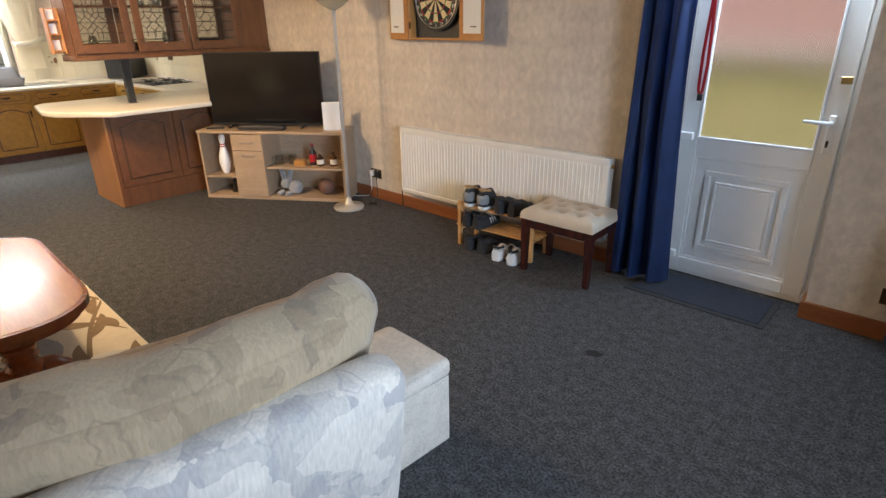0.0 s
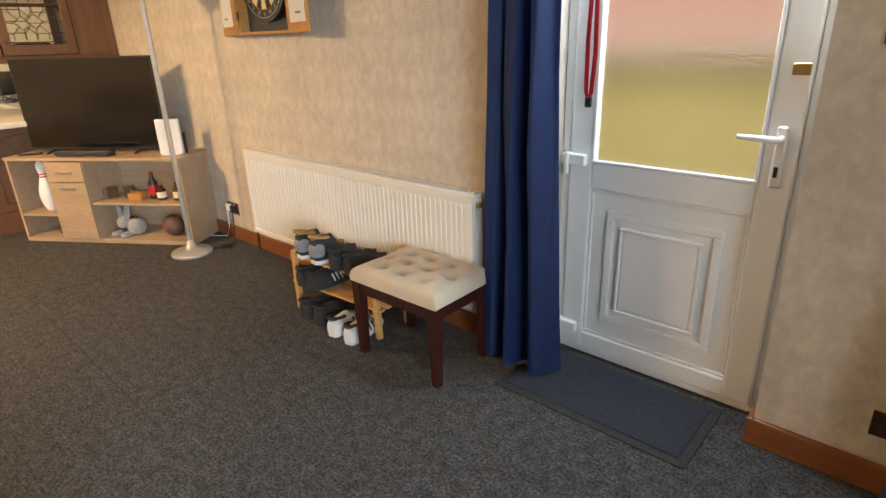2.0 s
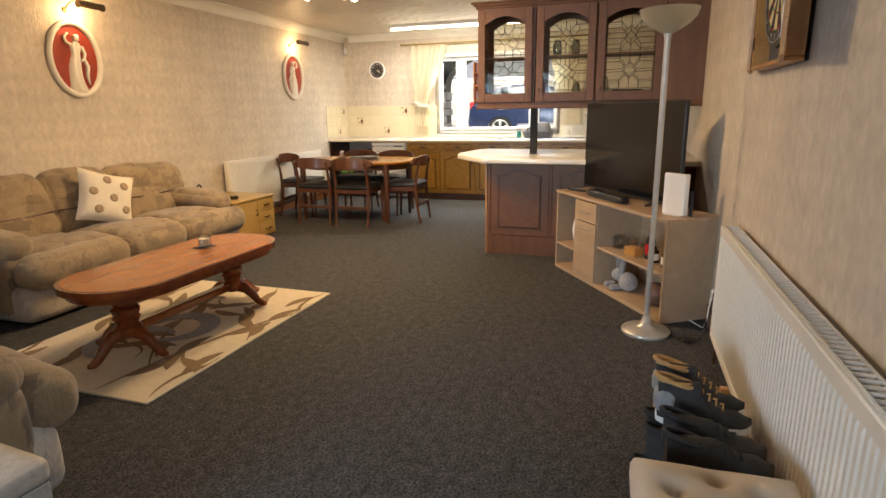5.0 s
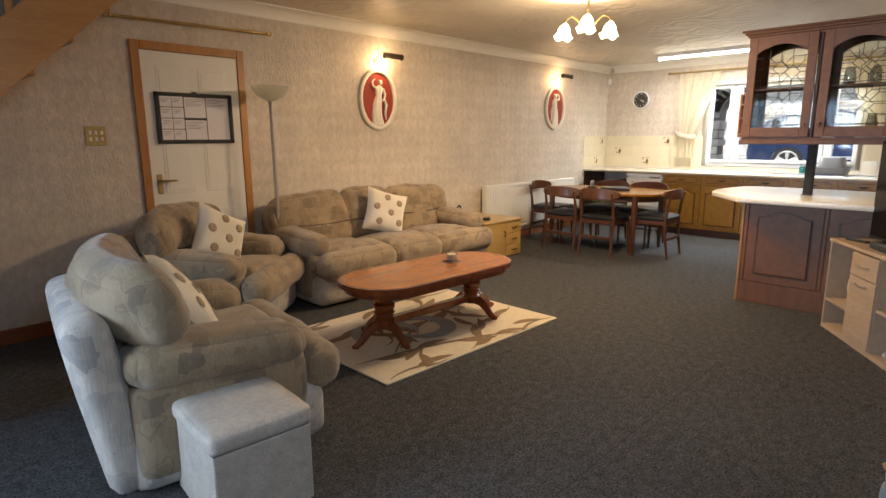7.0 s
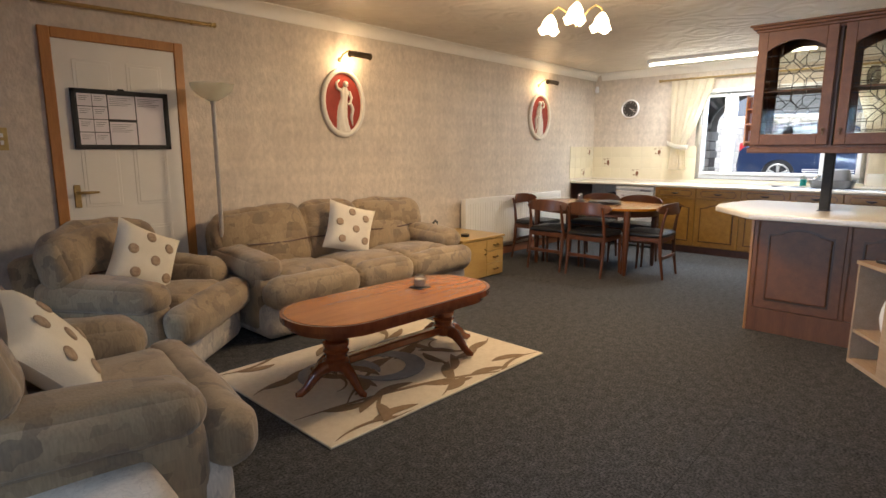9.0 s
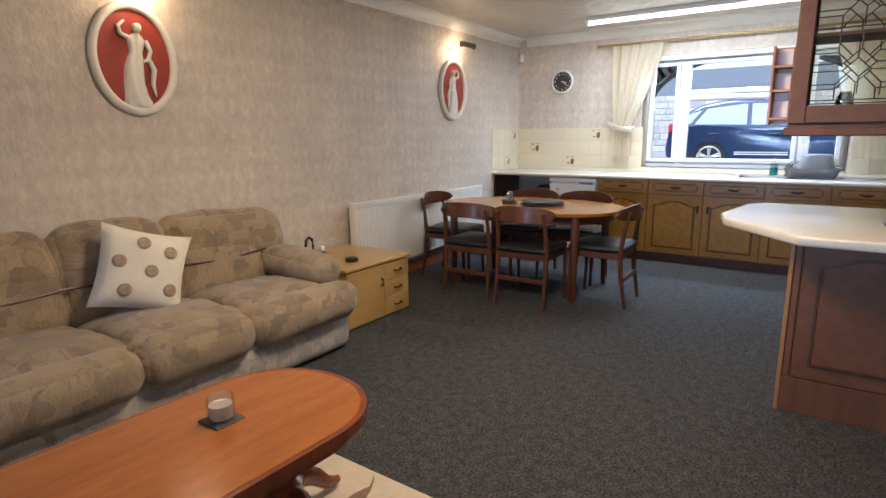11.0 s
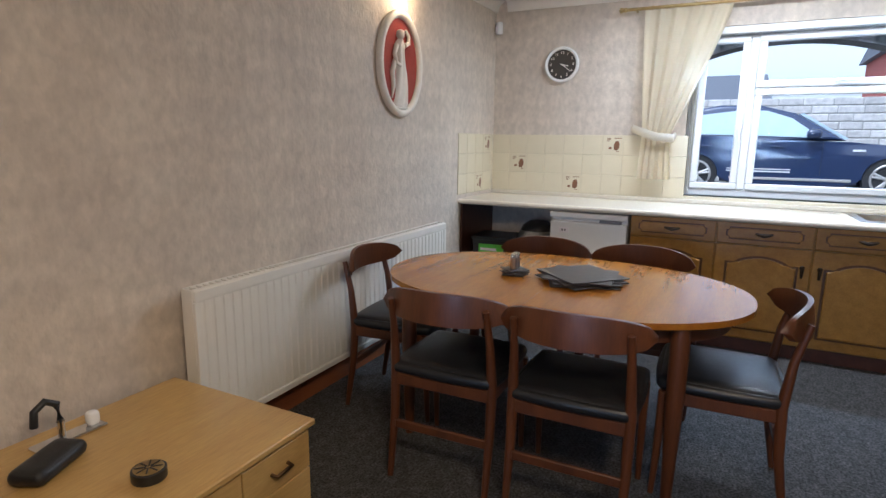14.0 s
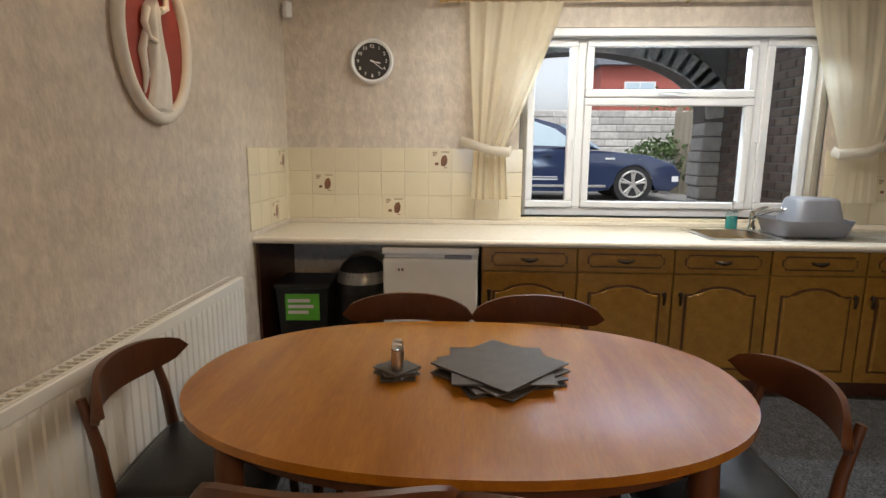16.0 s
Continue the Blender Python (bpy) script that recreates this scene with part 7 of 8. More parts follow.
for i in range(4):
    x, y = (-0.15, 0.15)[i % 2], (-0.11, 0.11)[i // 2]
    br = part("burner", lathe([(0.045, 0.008), (0.045, 0.02), (0.03, 0.028), (0.002, 0.028)], 20, (x, y, 0)), MAT_BLACK, hob, "", True)
    for a in range(4):
        r = radians(45 + 90 * a)
        part("pan_support", tube([(x + 0.03 * math.cos(r), y + 0.03 * math.sin(r), 0.036), (x + 0.1 * math.cos(r), y + 0.1 * math.sin(r), 0.036), (x + 0.1 * math.cos(r), y + 0.1 * math.sin(r), 0.008)], 0.005, 6), MAT_BLACK, br)
for i in range(4):
    part("knob", lathe([(0.018, 0.008), (0.016, 0.025), (0.002, 0.026)], 14, (0.25, -0.15 + 0.09 * i, 0)), MAT_BLACK, hob, "", True)
wall_plate("wall_socket", "brass double socket on the kitchen tiles", pose(WX + 0.009, 2.62, 1.16, 0, 0, 90) @ pose(0, 0, 0, 90, 0, 0), 0.146, 0.086, MAT_ABRASS, 2, False)
wall_plate("wall_socket", "brass double socket on the kitchen tiles", pose(-8.1, NY - 0.009, 1.16) @ pose(0, 0, 0, 90, 0, 0), 0.146, 0.086, MAT_ABRASS, 2, False)

# ---- curtains and blind at the kitchen window ----
pole("curtain_pole", "brass curtain pole over the kitchen window", (WX + 0.09, -0.36, 2.265), (WX + 0.09, 2.62, 2.265), 0.012, 0.02, MAT_BRASS, 0,
     (((WX, -0.3, 2.265), (WX + 0.09, -0.3, 2.265)), ((WX, 1.1, 2.265), (WX + 0.09, 1.1, 2.265)), ((WX, 2.55, 2.265), (WX + 0.09, 2.55, 2.265))))


def tied_curtain(y0, y1, ytie, flip, label):
    """Short curtain gathered by a tie-back; flip mirrors it."""
    rows = []
    for i in range(29):
        z = 2.25 - 1.2 * i / 28
        if z > 1.38:
            t = (2.25 - z) / 0.87
            k = t ** 1.5
            a, c = y0 + (ytie[0] - y0) * k, y1 + (ytie[1] - y1) * (t ** 1.15)
        else:
            t = (1.38 - z) / 0.33
            a, c = ytie[0] - flip * 0.02 * t, ytie[1] + flip * 0.02 * t
        rows.append((z, a, c))
    t = drape("kitchen_curtain", label, "curtain", rows, lambda u, d, z: (WX + 0.09 + d, u, z), MAT_CREAMCURT, folds=5, amp=0.013)
    m0 = (ytie[0] + ytie[1]) / 2
    w = abs(ytie[1] - ytie[0]) / 2 + 0.02
    part("tie_back", tube([(WX + 0.02, m0 - flip * (w + 0.06), 1.42), (WX + 0.1, m0 - flip * w, 1.40), (WX + 0.15, m0, 1.36), (WX + 0.13, m0 + flip * w, 1.35), (WX + 0.08, m0 + flip * (w + 0.01), 1.37)], 0.03, 8, flat=(0.35, 1)), MAT_LACE, t, "pale gathered tie-back", True)
    for k in range(6):
        yy = y0 + (y1 - y0) * (k + 0.5) / 6
        part("curtain_ring", tube([(WX + 0.09 + 0.017 * math.cos(a), yy, 2.265 + 0.017 * math.sin(a)) for a in (2 * math.pi * q / 14 for q in range(14))], 0.0025, 6, closed=True), MAT_BRASS, t, "", True)


tied_curtain(-0.23, 0.34, (-0.19, 0.01), 1, "cream textured curtain tied back at one side of the window")
tied_curtain(2.42, 1.80, (2.30, 2.06), -1, "cream textured curtain tied back at the far side of the window")
bl = thing("vertical_blind", "drawn-back vertical blind of narrow cream slats", "blind")
for side, ys in ((1, [0.10 + 0.012 * i for i in range(5)]), (-1, [2.02 - 0.012 * i for i in range(5)])):
    for y in ys:
        part("slat", box(WX - 0.075, WX - 0.01, y, y + 0.0025, WZ0 + 0.01, WZ1 - 0.06), MAT_LACE, bl)


# ---- bar with glazed cabinet above ----
def bar():
    bx0, bx1, by = -6.28, -5.655, 1.77
    u = thing("bar_counter", "mahogany panelled breakfast bar joined to the wall", "bar")
    part("carcass", box(bx0, bx1, by + 0.018, NY - 0.002, 0.0, 0.83), MAT_MAHOG, u)
    part("end_panel", box(bx0, bx1 + 0.018, by, by + 0.018, 0.0, 0.835, 0.002), MAT_MAHOG_LIT, u, "end panel coloured lighter as if lit")
    part("plinth", box(bx1, bx1 + 0.016, by + 0.018, NY - 0.002, 0.0, 0.175, 0.003), MAT_MAHOG, u, "deep plinth board")
    for i in range(3):
        y = by + 0.05 + 0.545 * i
        panel_door(u, pose(bx1, y + 0.262, 0.178, 90, 0, 90), 0.515, 0.65, MAT_MAHOG, None, "front_panel")
    for i in range(4):
        y = by + 0.02 + 0.545 * i
        part("stile", box(bx1, bx1 + 0.012, y, y + 0.028, 0.178, 0.83, 0.002), MAT_MAHOG, u)
    poly = [(-6.62, NY), (-6.62, 1.58), (-6.5, 1.49), (-6.02, 1.42), (-5.82, 1.46), (-5.40, 1.80), (-5.38, NY)]
    part("counter_top", prism(poly, 0.838, 0.882, 0.012, seg=3), MAT_WORKTOP, u, "cream laminate top with clipped corners", 40)
    p = thing("support_post", "square dark post from the bar top to the glazed cabinet", "post", pose(-5.935, 2.15, 0.882))
    part("shaft", box(-0.03, 0.03, -0.03, 0.03, 0.004, 1.315 - 0.882, 0.004), MAT_RUBBER, p)
    part("foot_plate", box(-0.04, 0.04, -0.04, 0.04, 0, 0.006, 0.002), MAT_BLACK, p)


bar()


def glazed_cabinet():
    c = thing("glazed_cabinet", "mahogany wall cabinet with leaded glass doors above the bar", "cabinet")
    x0, x1, y0, y1, z0, z1 = -5.985, -5.655, 1.70, NY - 0.002, 1.315, 2.10
    t = 0.018
    part("bottom_board", box(x0, x1, y0, y1, z0, z0 + 0.022, 0.002), MAT_CABWOOD, c)
    part("top_board", box(x0, x1, y0, y1, z1 - t, z1, 0.002), MAT_CABWOOD, c)
    for y in (y0, 2.165, 2.665, 3.18, y1 - t):
        part("side_board", box(x0 + 0.02, x1 - 0.02, y, y + t, z0 + 0.022, z1 - t), MAT_CABWOOD, c)
    for i, (a, e) in enumerate(((y0, 2.165), (2.183, 2.665), (2.683, 3.18))):
        part("shelf", box(x0 + 0.03, x1 - 0.03, a + t, e, 1.70, 1.714), MAT_CABWOOD, c)
    part("filler_panel", box(x0, x1, 3.198, y1, z0 + 0.022, z1 - t), MAT_CABWOOD, c)
    part("pelmet", box(x1 - 0.01, x1 + 0.02, y0 - 0.012, y1, z0 - 0.03, z0 + 0.006, 0.006), MAT_CABWOOD, c, "moulded light pelmet")
    part("pelmet", box(x0 - 0.02, x0 + 0.01, y0 - 0.012, y1, z0 - 0.03, z0 + 0.006, 0.006), MAT_CABWOOD, c)
    part("pelmet", box(x0 + 0.01, x1 - 0.01, y0 - 0.012, y0 + 0.016, z0 - 0.03, z0 + 0.006, 0.004), MAT_CABWOOD, c)
    b = None
    for k, (o, h0, h1) in enumerate(((0.015, 0.0, 0.018), (0.032, 0.018, 0.036), (0.05, 0.036, 0.05))):
        b = box(x0 - o, x1 + o, y0 - o, y1, z1 + h0, z1 + h1, 0.004, bm=b)
    part("cornice", b, MAT_CABWOOD, c, "stepped cornice moulding")

    def glazed_door(m, w, h, knob):
        d = part("door", box(-w / 2, -w / 2 + 0.062, 0, h, 0, 0.02, 0.004), MAT_CABWOOD, c)
        d.matrix_basis = m
        part("stile", box(w / 2 - 0.062, w / 2, 0, h, 0, 0.02, 0.004), MAT_CABWOOD, d)
        part("bottom_rail", box(-w / 2 + 0.062, w / 2 - 0.062, 0, 0.075, 0, 0.02, 0.004), MAT_CABWOOD, d)
        a = w / 2 - 0.062
        head = [(-a, h), (-a, h - 0.13)] + [(-a + 2 * a * i / 14, h - 0.13 + 0.065 * math.sin(math.pi * i / 14) ** 0.8) for i in range(1, 14)] + [(a, h - 0.13), (a, h)]
        part("arched_rail", prism(head, 0, 0.02, 0.003), MAT_CABWOOD, d)
        p = part("pane", box(-a, a, 0.075, h - 0.065, 0.008, 0.011), MAT_CABGLASS, d, "leaded clear glass")
        p.visible_shadow = False
        le = None
        zc, zt = 0.075, h - 0.1

        def came(x1_, y1_, x2_, y2_, le):
            return tube([(x1_, y1_, 0.0118), (x2_, y2_, 0.0118)], 0.0028, 5, bm=le)

        gh = h - 0.065 - 0.075
        for k in range(2):
            base = 0.075 + gh * (0.27 + 0.44 * k)
            s = min(a * 0.42, 0.055)
            dia = [(0, base - s), (s, base), (0, base + s), (-s, base)]
            for i in range(4):
                q, r_ = dia[i], dia[(i + 1) % 4]
                le = came(q[0], q[1], r_[0], r_[1], le)
            for sx in (-1, 1):
                le = came(sx * s, base, sx * a, base, le)
                le = came(sx * s * 0.5, base + s * 0.5, sx * s * 1.4, base + s * 1.5, le)
                le = came(sx * s * 0.5, base - s * 0.5, sx * s * 1.4, base - s * 1.5, le)
                le = came(sx * s * 1.4, base + s * 1.5, sx * a, base + s * 1.5, le)
                le = came(sx * s * 1.4, base - s * 1.5, sx * a, base - s * 1.5, le)
                le = came(sx * s * 1.4, base - s * 1.5, sx * s * 1.4, max(0.076, base - s * 2.4), le)
                le = came(sx * s * 1.4, base + s * 1.5, sx * s * 1.4, min(h - 0.07, base + s * 2.4), le)
            le = came(0, base + s, 0, min(h - 0.067, base + s * 2.3), le)
            le = came(0, base - s, 0, max(0.076, base - s * 2.3), le)
        le = came(-a, 0.095, a, 0.095, le)
        le = came(-a, gh * 0.5 + 0.075, a, gh * 0.5 + 0.075, le)
        part("lead_lattice", le, MAT_LEAD, p, "dark lead came pattern")
        part("knob", lathe([(0.005, 0.02), (0.006, 0.03), (0.012, 0.038), (0.009, 0.046), (0.002, 0.048)], 12, (knob * (w / 2 - 0.03), 0.1, 0)), MAT_ABRASS, d, "", True)
        part("knob_drop", tube([(knob * (w / 2 - 0.03), 0.1, 0.04), (knob * (w / 2 - 0.03), 0.065, 0.042)], 0.005, 8), MAT_ABRASS, d, "", True)

    hgt = z1 - z0 - 0.026
    for i, (a, e, kn) in enumerate(((1.703, 2.165, 1), (2.2, 2.675, -1), (2.69, 3.19, -1))):
        glazed_door(pose(x1 - 0.002, (a + e) / 2, z0 + 0.024, 90, 0, 90), e - a, hgt, kn)
        glazed_door(pose(x0 + 0.002, (a + e) / 2, z0 + 0.024, 90, 0, -90), e - a, hgt, -kn)
    r = thing("letter_rack", "small pine letter rack fixed to the cabinet end", "letter rack", pose(-5.965, 1.60, 1.34))
    part("back_plate", box(0, 0.012, 0, 0.1, 0, 0.36, 0.003), MAT_PINE_V, r)
    part("side_plate", box(0.012, 0.10, 0.088, 0.1, 0, 0.36, 0.003), MAT_PINE_V, r)
    part("side_plate", box(0.012, 0.10, 0.0, 0.012, 0, 0.36, 0.003), MAT_PINE_V, r)
    for z in (0.02, 0.15, 0.26):
        part("pocket", box(0.012, 0.1, 0.012, 0.088, z, z + 0.012, 0.002), MAT_PINE_V, r)
        part("letter", box(0.03, 0.034, 0.014, 0.08, z + 0.012, z + 0.09), MAT_PAPERSHEET, r, "folded white letters")


glazed_cabinet()
for x, y, z, h, label, mat in ((-5.83, 2.75, 1.337, 0.2, "clear decanter inside the glazed cabinet", MAT_CLEAR), (-5.8, 2.52, 1.337, 0.16, "clear glass tumbler inside the glazed cabinet", MAT_CLEAR), (-5.82, 2.35, 1.714, 0.13, "clear wine glass on the cabinet shelf", MAT_CLEAR), (-5.84, 2.5, 1.714, 0.13, "clear wine glass on the cabinet shelf", MAT_CLEAR), (-5.82, 1.9, 1.337, 0.14, "clear glass jug inside the glazed cabinet", MAT_CLEAR)):
    g = thing("glassware", label, "glass", pose(x, y, z), "glasses in the cabinet")
    part("vessel", lathe([(0.03, 0), (0.034, 0.004), (0.04, h * 0.4), (0.036, h * 0.75), (0.022, h), (0.019, h), (0.033, h * 0.72), (0.036, h * 0.4), (0.029, 0.008), (0.001, 0.007)], 18), mat, g, "", True)
dk = thing("bowl", "dark bowl inside the glazed cabinet", "bowl", pose(-5.82, 2.93, 1.337))
part("bowl_body", lathe([(0.06, 0), (0.07, 0.005), (0.12, 0.06), (0.125, 0.09), (0.115, 0.09), (0.1, 0.05), (0.001, 0.02)], 24), MAT_BLACK, dk, "", True)

# ---- fluorescent tube, clock, sensor ----
fl = thing("fluorescent_light", "lit fluorescent tube fitting on the kitchen ceiling", "ceiling light", pose(-8.45, 0.65, CZ))
part("batten", box(-0.035, 0.035, -0.93, 0.93, -0.045, 0, 0.006), MAT_WHITEGOODS, fl, "white batten")
part("tube", tube([(0, -0.9, -0.062), (0, 0.9, -0.062)], 0.016, 12), MAT_TUBE, fl, "glowing tube", True).visible_shadow = False
for y in (-0.915, 0.915):
    part("end_cap", box(-0.02, 0.02, y - 0.012, y + 0.012, -0.085, -0.04, 0.004), MAT_WHITEGOODS, fl)


def clock():
    c = thing("wall_clock", "round black-faced wall clock with a white rim", "clock", pose(WX, -0.845, 1.915, 0, 0, 90) @ pose(0, 0, 0, 90, 0, 0))
    part("case", lathe([(0.13, 0.0), (0.137, 0.01), (0.137, 0.03), (0.128, 0.042), (0.116, 0.036), (0.114, 0.02), (0.001, 0.02)], 44), MAT_WHITEGOODS, c, "white plastic rim", True)
    part("dial", lathe([(0.113, 0.0205), (0.113, 0.0215), (0.001, 0.0215)], 40), MAT_BLACK, c, "black dial")
    for i in range(12):
        a = radians(90 - 30 * (i + 1))
        cv = bpy.data.curves.new("numeral", "FONT")
        cv.body, cv.size, cv.align_x, cv.align_y, cv.extrude = str(i + 1), 0.03, "CENTER", "CENTER", 0.0004
        cv.materials.append(MAT_WHITEGOODS)
        ob = new("numeral", cv)
        ob.parent = c
        ob.matrix_basis = pose(0.09 * math.cos(a), 0.09 * math.sin(a), 0.0222)
    for name, ang, ln, w in (("hour_hand", -34, 0.055, 0.006), ("minute_hand", -42 + 5, 0.085, 0.004)):
        h = part(name, box(-0.012, ln, -w / 2, w / 2, 0.023, 0.0245), MAT_WHITEGOODS, c)
        h.matrix_basis = pose(0, 0, 0.001 if name == "minute_hand" else 0, 0, 0, ang if name == "minute_hand" else -14)
    part("hub", lathe([(0.005, 0.0225), (0.005, 0.027), (0.001, 0.0275)], 12), MAT_WHITEGOODS, c)


clock()
se = thing("alarm_sensor", "small white alarm sensor in the ceiling corner", "sensor", pose(WX + 0.045, SY + 0.045, 2.22, 0, 0, 45))
part("housing", soft(0.06, 0.05, 0.1, 0.015, 0, 8), MAT_WHITEGOODS, se, "", True)
part("lens", soft(0.04, 0.012, 0.05, 0.006, 0, 6, (0, -0.024, -0.01)), MAT_PAPERSHEET, se, "", True)


# ---- dining table and chairs ----
TC = (-7.10, -0.22)


def dining_table():
    t = thing("dining_table", "oval teak dining table with tapered legs", "dining table", pose(TC[0], TC[1], 0, 0, 0, 0))
    out = oval(0.525, 0.79, 72, power=2.25)
    part("tabletop", prism(out, 0.688, 0.712, 0.008, seg=3), MAT_TEAK, t, "polished oval teak top", 40)
    part("apron", prism([(x * 0.86, y * 0.9) for x, y in out], 0.615, 0.688), MAT_TEAK_V, t, "", 40)
    part("leaf_joint", box(-0.52, 0.52, -0.0004, 0.0004, 0.7121, 0.7123), MAT_OAK_GROOVE, t)
    for sx in (-1, 1):
        for sy in (-1, 1):
            part("leg", lathe([(0.017, 0.0), (0.02, 0.02), (0.032, 0.4), (0.034, 0.62), (0.03, 0.69)], 18, (sx * 0.36, sy * 0.55, 0)), MAT_TEAK_V, t, "", True)


dining_table()


def dining_chair():
    c = thing("dining_chair", "dark teak dining chair with a curved back and black seat", "dining chair", None, "chairs round the table")
    # local +y is the front
    for sx in (-1, 1):
        part("back_leg", tube([(sx * 0.2, -0.24, 0), (sx * 0.2, -0.2, 0.25), (sx * 0.2, -0.19, 0.43), (sx * 0.195, -0.21, 0.6), (sx * 0.19, -0.245, 0.735)], [0.012, 0.018, 0.02, 0.015, 0.012], 10), MAT_TEAK_V, c, "", True)
        part("front_leg", tube([(sx * 0.205, 0.2, 0), (sx * 0.205, 0.19, 0.2), (sx * 0.205, 0.185, 0.42)], [0.011, 0.015, 0.019], 10), MAT_TEAK_V, c, "", True)
        part("side_rail", box(sx * 0.2 - 0.011, sx * 0.2 + 0.011, -0.19, 0.185, 0.375, 0.425, 0.004), MAT_TEAK_V, c)
    part("front_rail", box(-0.19, 0.19, 0.174, 0.196, 0.375, 0.425, 0.004), MAT_TEAK_V, c)
    part("back_rail", box(-0.19, 0.19, -0.205, -0.183, 0.375, 0.425, 0.004), MAT_TEAK_V, c)
    part("back_stretcher", box(-0.19, 0.19, -0.222, -0.206, 0.2, 0.235, 0.004), MAT_TEAK_V, c)
    part("seat", soft(0.43, 0.42, 0.055, 0.025, 0.014, 14, (0, 0.0, 0.447)), MAT_LEATHER, c, "black leatherette seat pad", True)
    b = bmesh.new()
    n = 20
    rows = []
    for i in range(n + 1):
        u = 2 * i / n - 1
        y = -0.265 + 0.1 * u * u
        hh = 0.054 * (1 - abs(u) ** 3.2) ** 0.5 + 0.004
        rows.append([b.verts.new((0.26 * u, y + o + zz * 0.006, 0.725 - 0.012 * u * u + zz * hh)) for o, zz in ((-0.011, -1), (-0.013, 0), (-0.009, 1), (0.009, 1), (0.011, 0), (0.009, -1))])
    for a, e in zip(rows, rows[1:]):
        for k in range(6):
            b.faces.new((a[k], a[(k + 1) % 6], e[(k + 1) % 6], e[k]))
    b.faces.new(rows[0])
    b.faces.new(rows[-1])
    part("backrest", b, MAT_TEAK_V, c, "curved teak back rail", True)
    return c


CHAIRS = [(-6.66, -0.475, 92), (-6.655, 0.015, 91), (-7.0, 0.465, 182), (-7.52, -0.45, -90), (-7.52, 0.06, -90), (-7.05, -0.965, 6)]
first = dining_chair()
for i, (x, y, a) in enumerate(CHAIRS):
    m = pose(x, y, 0, 0, 0, a)
    if i == 0:
        first.matrix_basis = m
    else:
        copy_thing(first, m)

pt = thing("placemats", "stack of dark slate square placemats on the table", "placemat")
pt.name = "placemat_stack"
for i, (a, dx) in enumerate(((20, 0.0), (52, 0.006), (24, -0.004), (40, 0.004), (3, 0.0), (48, 0.0))):
    q = part("placemat", box(-0.145, 0.145, -0.145, 0.145, 0.0, 0.005, 0.0015), MAT_SLATE, pt)
    q.matrix_basis = pose(-7.125 + dx, -0.115, 0.7132 + 0.0055 * i, 0, 0, a)
cs = thing("coaster_stack", "stack of dark slate coasters on the table", "coaster")
for i, a in enumerate((10, 40, 62, 25, 50)):
    part("coaster", box(-0.05, 0.05, -0.05, 0.05, 0.0, 0.005, 0.0015), MAT_SLATE, cs).matrix_basis = pose(-7.09, -0.415, 0.7132 + 0.0056 * i, 0, 0, a)
for dx, dy in ((-0.018, 0.0), (0.022, 0.004)):
    sh = thing("salt_pot", "small steel shaker standing on the coasters", "shaker", pose(-7.09 + dx, -0.415 + dy, 0.7417), "salt and pepper")
    part("body", lathe([(0.017, 0), (0.018, 0.003), (0.018, 0.055)], 18), MAT_STEEL, sh, "", True)
    part("cap", lathe([(0.0182, 0.056), (0.0182, 0.062), (0.014, 0.072), (0.002, 0.075)], 18), MAT_CHROME, sh, "", True)


# ---- chest beside the sofa ----
def chest():
    c = thing("chest", "beech veneer low chest with one door and three drawers", "chest", pose(-5.99, -0.70, 0))
    L, D, H = 0.68, 0.66, 0.43
    part("body", box(0.006, L - 0.006, -D, -0.018, 0.0, H - 0.022), MAT_BEECH, c)
    part("top", box(-0.012, L + 0.008, -D, 0.012, H - 0.022, H, 0.004), MAT_BEECH, c)
    d = part("door", box(0.29, L - 0.008, -0.018, 0.0, 0.012, H - 0.03, 0.002), MAT_BEECH, c)
    part("handle", tube([(0.325, 0.0, 0.30), (0.325, 0.022, 0.295), (0.325, 0.022, 0.25), (0.325, 0.0, 0.245)], 0.006, 8), MAT_ABRASS, d, "bronze bow handle", True)
    for i in range(3):
        z = 0.012 + 0.129 * i
        w = part("drawer", box(0.008, 0.285, -0.018, 0.0, z, z + 0.125, 0.002), MAT_BEECH, c)
        part("handle", tube([(0.11, 0.0, z + 0.066), (0.112, 0.022, z + 0.064), (0.175, 0.022, z + 0.06), (0.178, 0.0, z + 0.062)], 0.006, 8), MAT_ABRASS, w, "bronze bow handle", True)


chest()
ph = thing("desk_gadget", "chrome stand with a black hook and tray on the chest", "gadget", pose(-5.52, -1.25, 0.43))
part("base", box(-0.14, 0.06, -0.03, 0.03, 0, 0.012, 0.004), MAT_CHROME, ph, "chrome base")
part("upright", tube([(-0.02, 0, 0.012), (-0.02, 0, 0.07)], 0.01, 10), MAT_CHROME, ph, "", True)
part("hook", tube([(-0.02, 0, 0.065), (-0.015, 0.0, 0.12), (0.015, 0, 0.14), (0.045, 0, 0.12), (0.05, 0, 0.075)], 0.011, 10), MAT_BLACK, ph, "black curved hook", True)
part("knob", soft(0.035, 0.035, 0.045, 0.012, 0, 8, (-0.11, 0, 0.034)), MAT_WHITEGOODS, ph, "", True)
cse = thing("glasses_case", "black zipped case on the chest", "case", pose(-5.44, -1.13, 0.43, 0, 0, 25))
part("shell", soft(0.19, 0.1, 0.045, 0.022, 0.002, 10, (0, 0, 0.0235)), MAT_LEATHER, cse, "", True)
part("zip", tube([(x, y, 0.0235) for x, y in oval(0.0955, 0.0505, 30, power=3)], 0.002, 5, closed=True), MAT_ABRASS, cse)
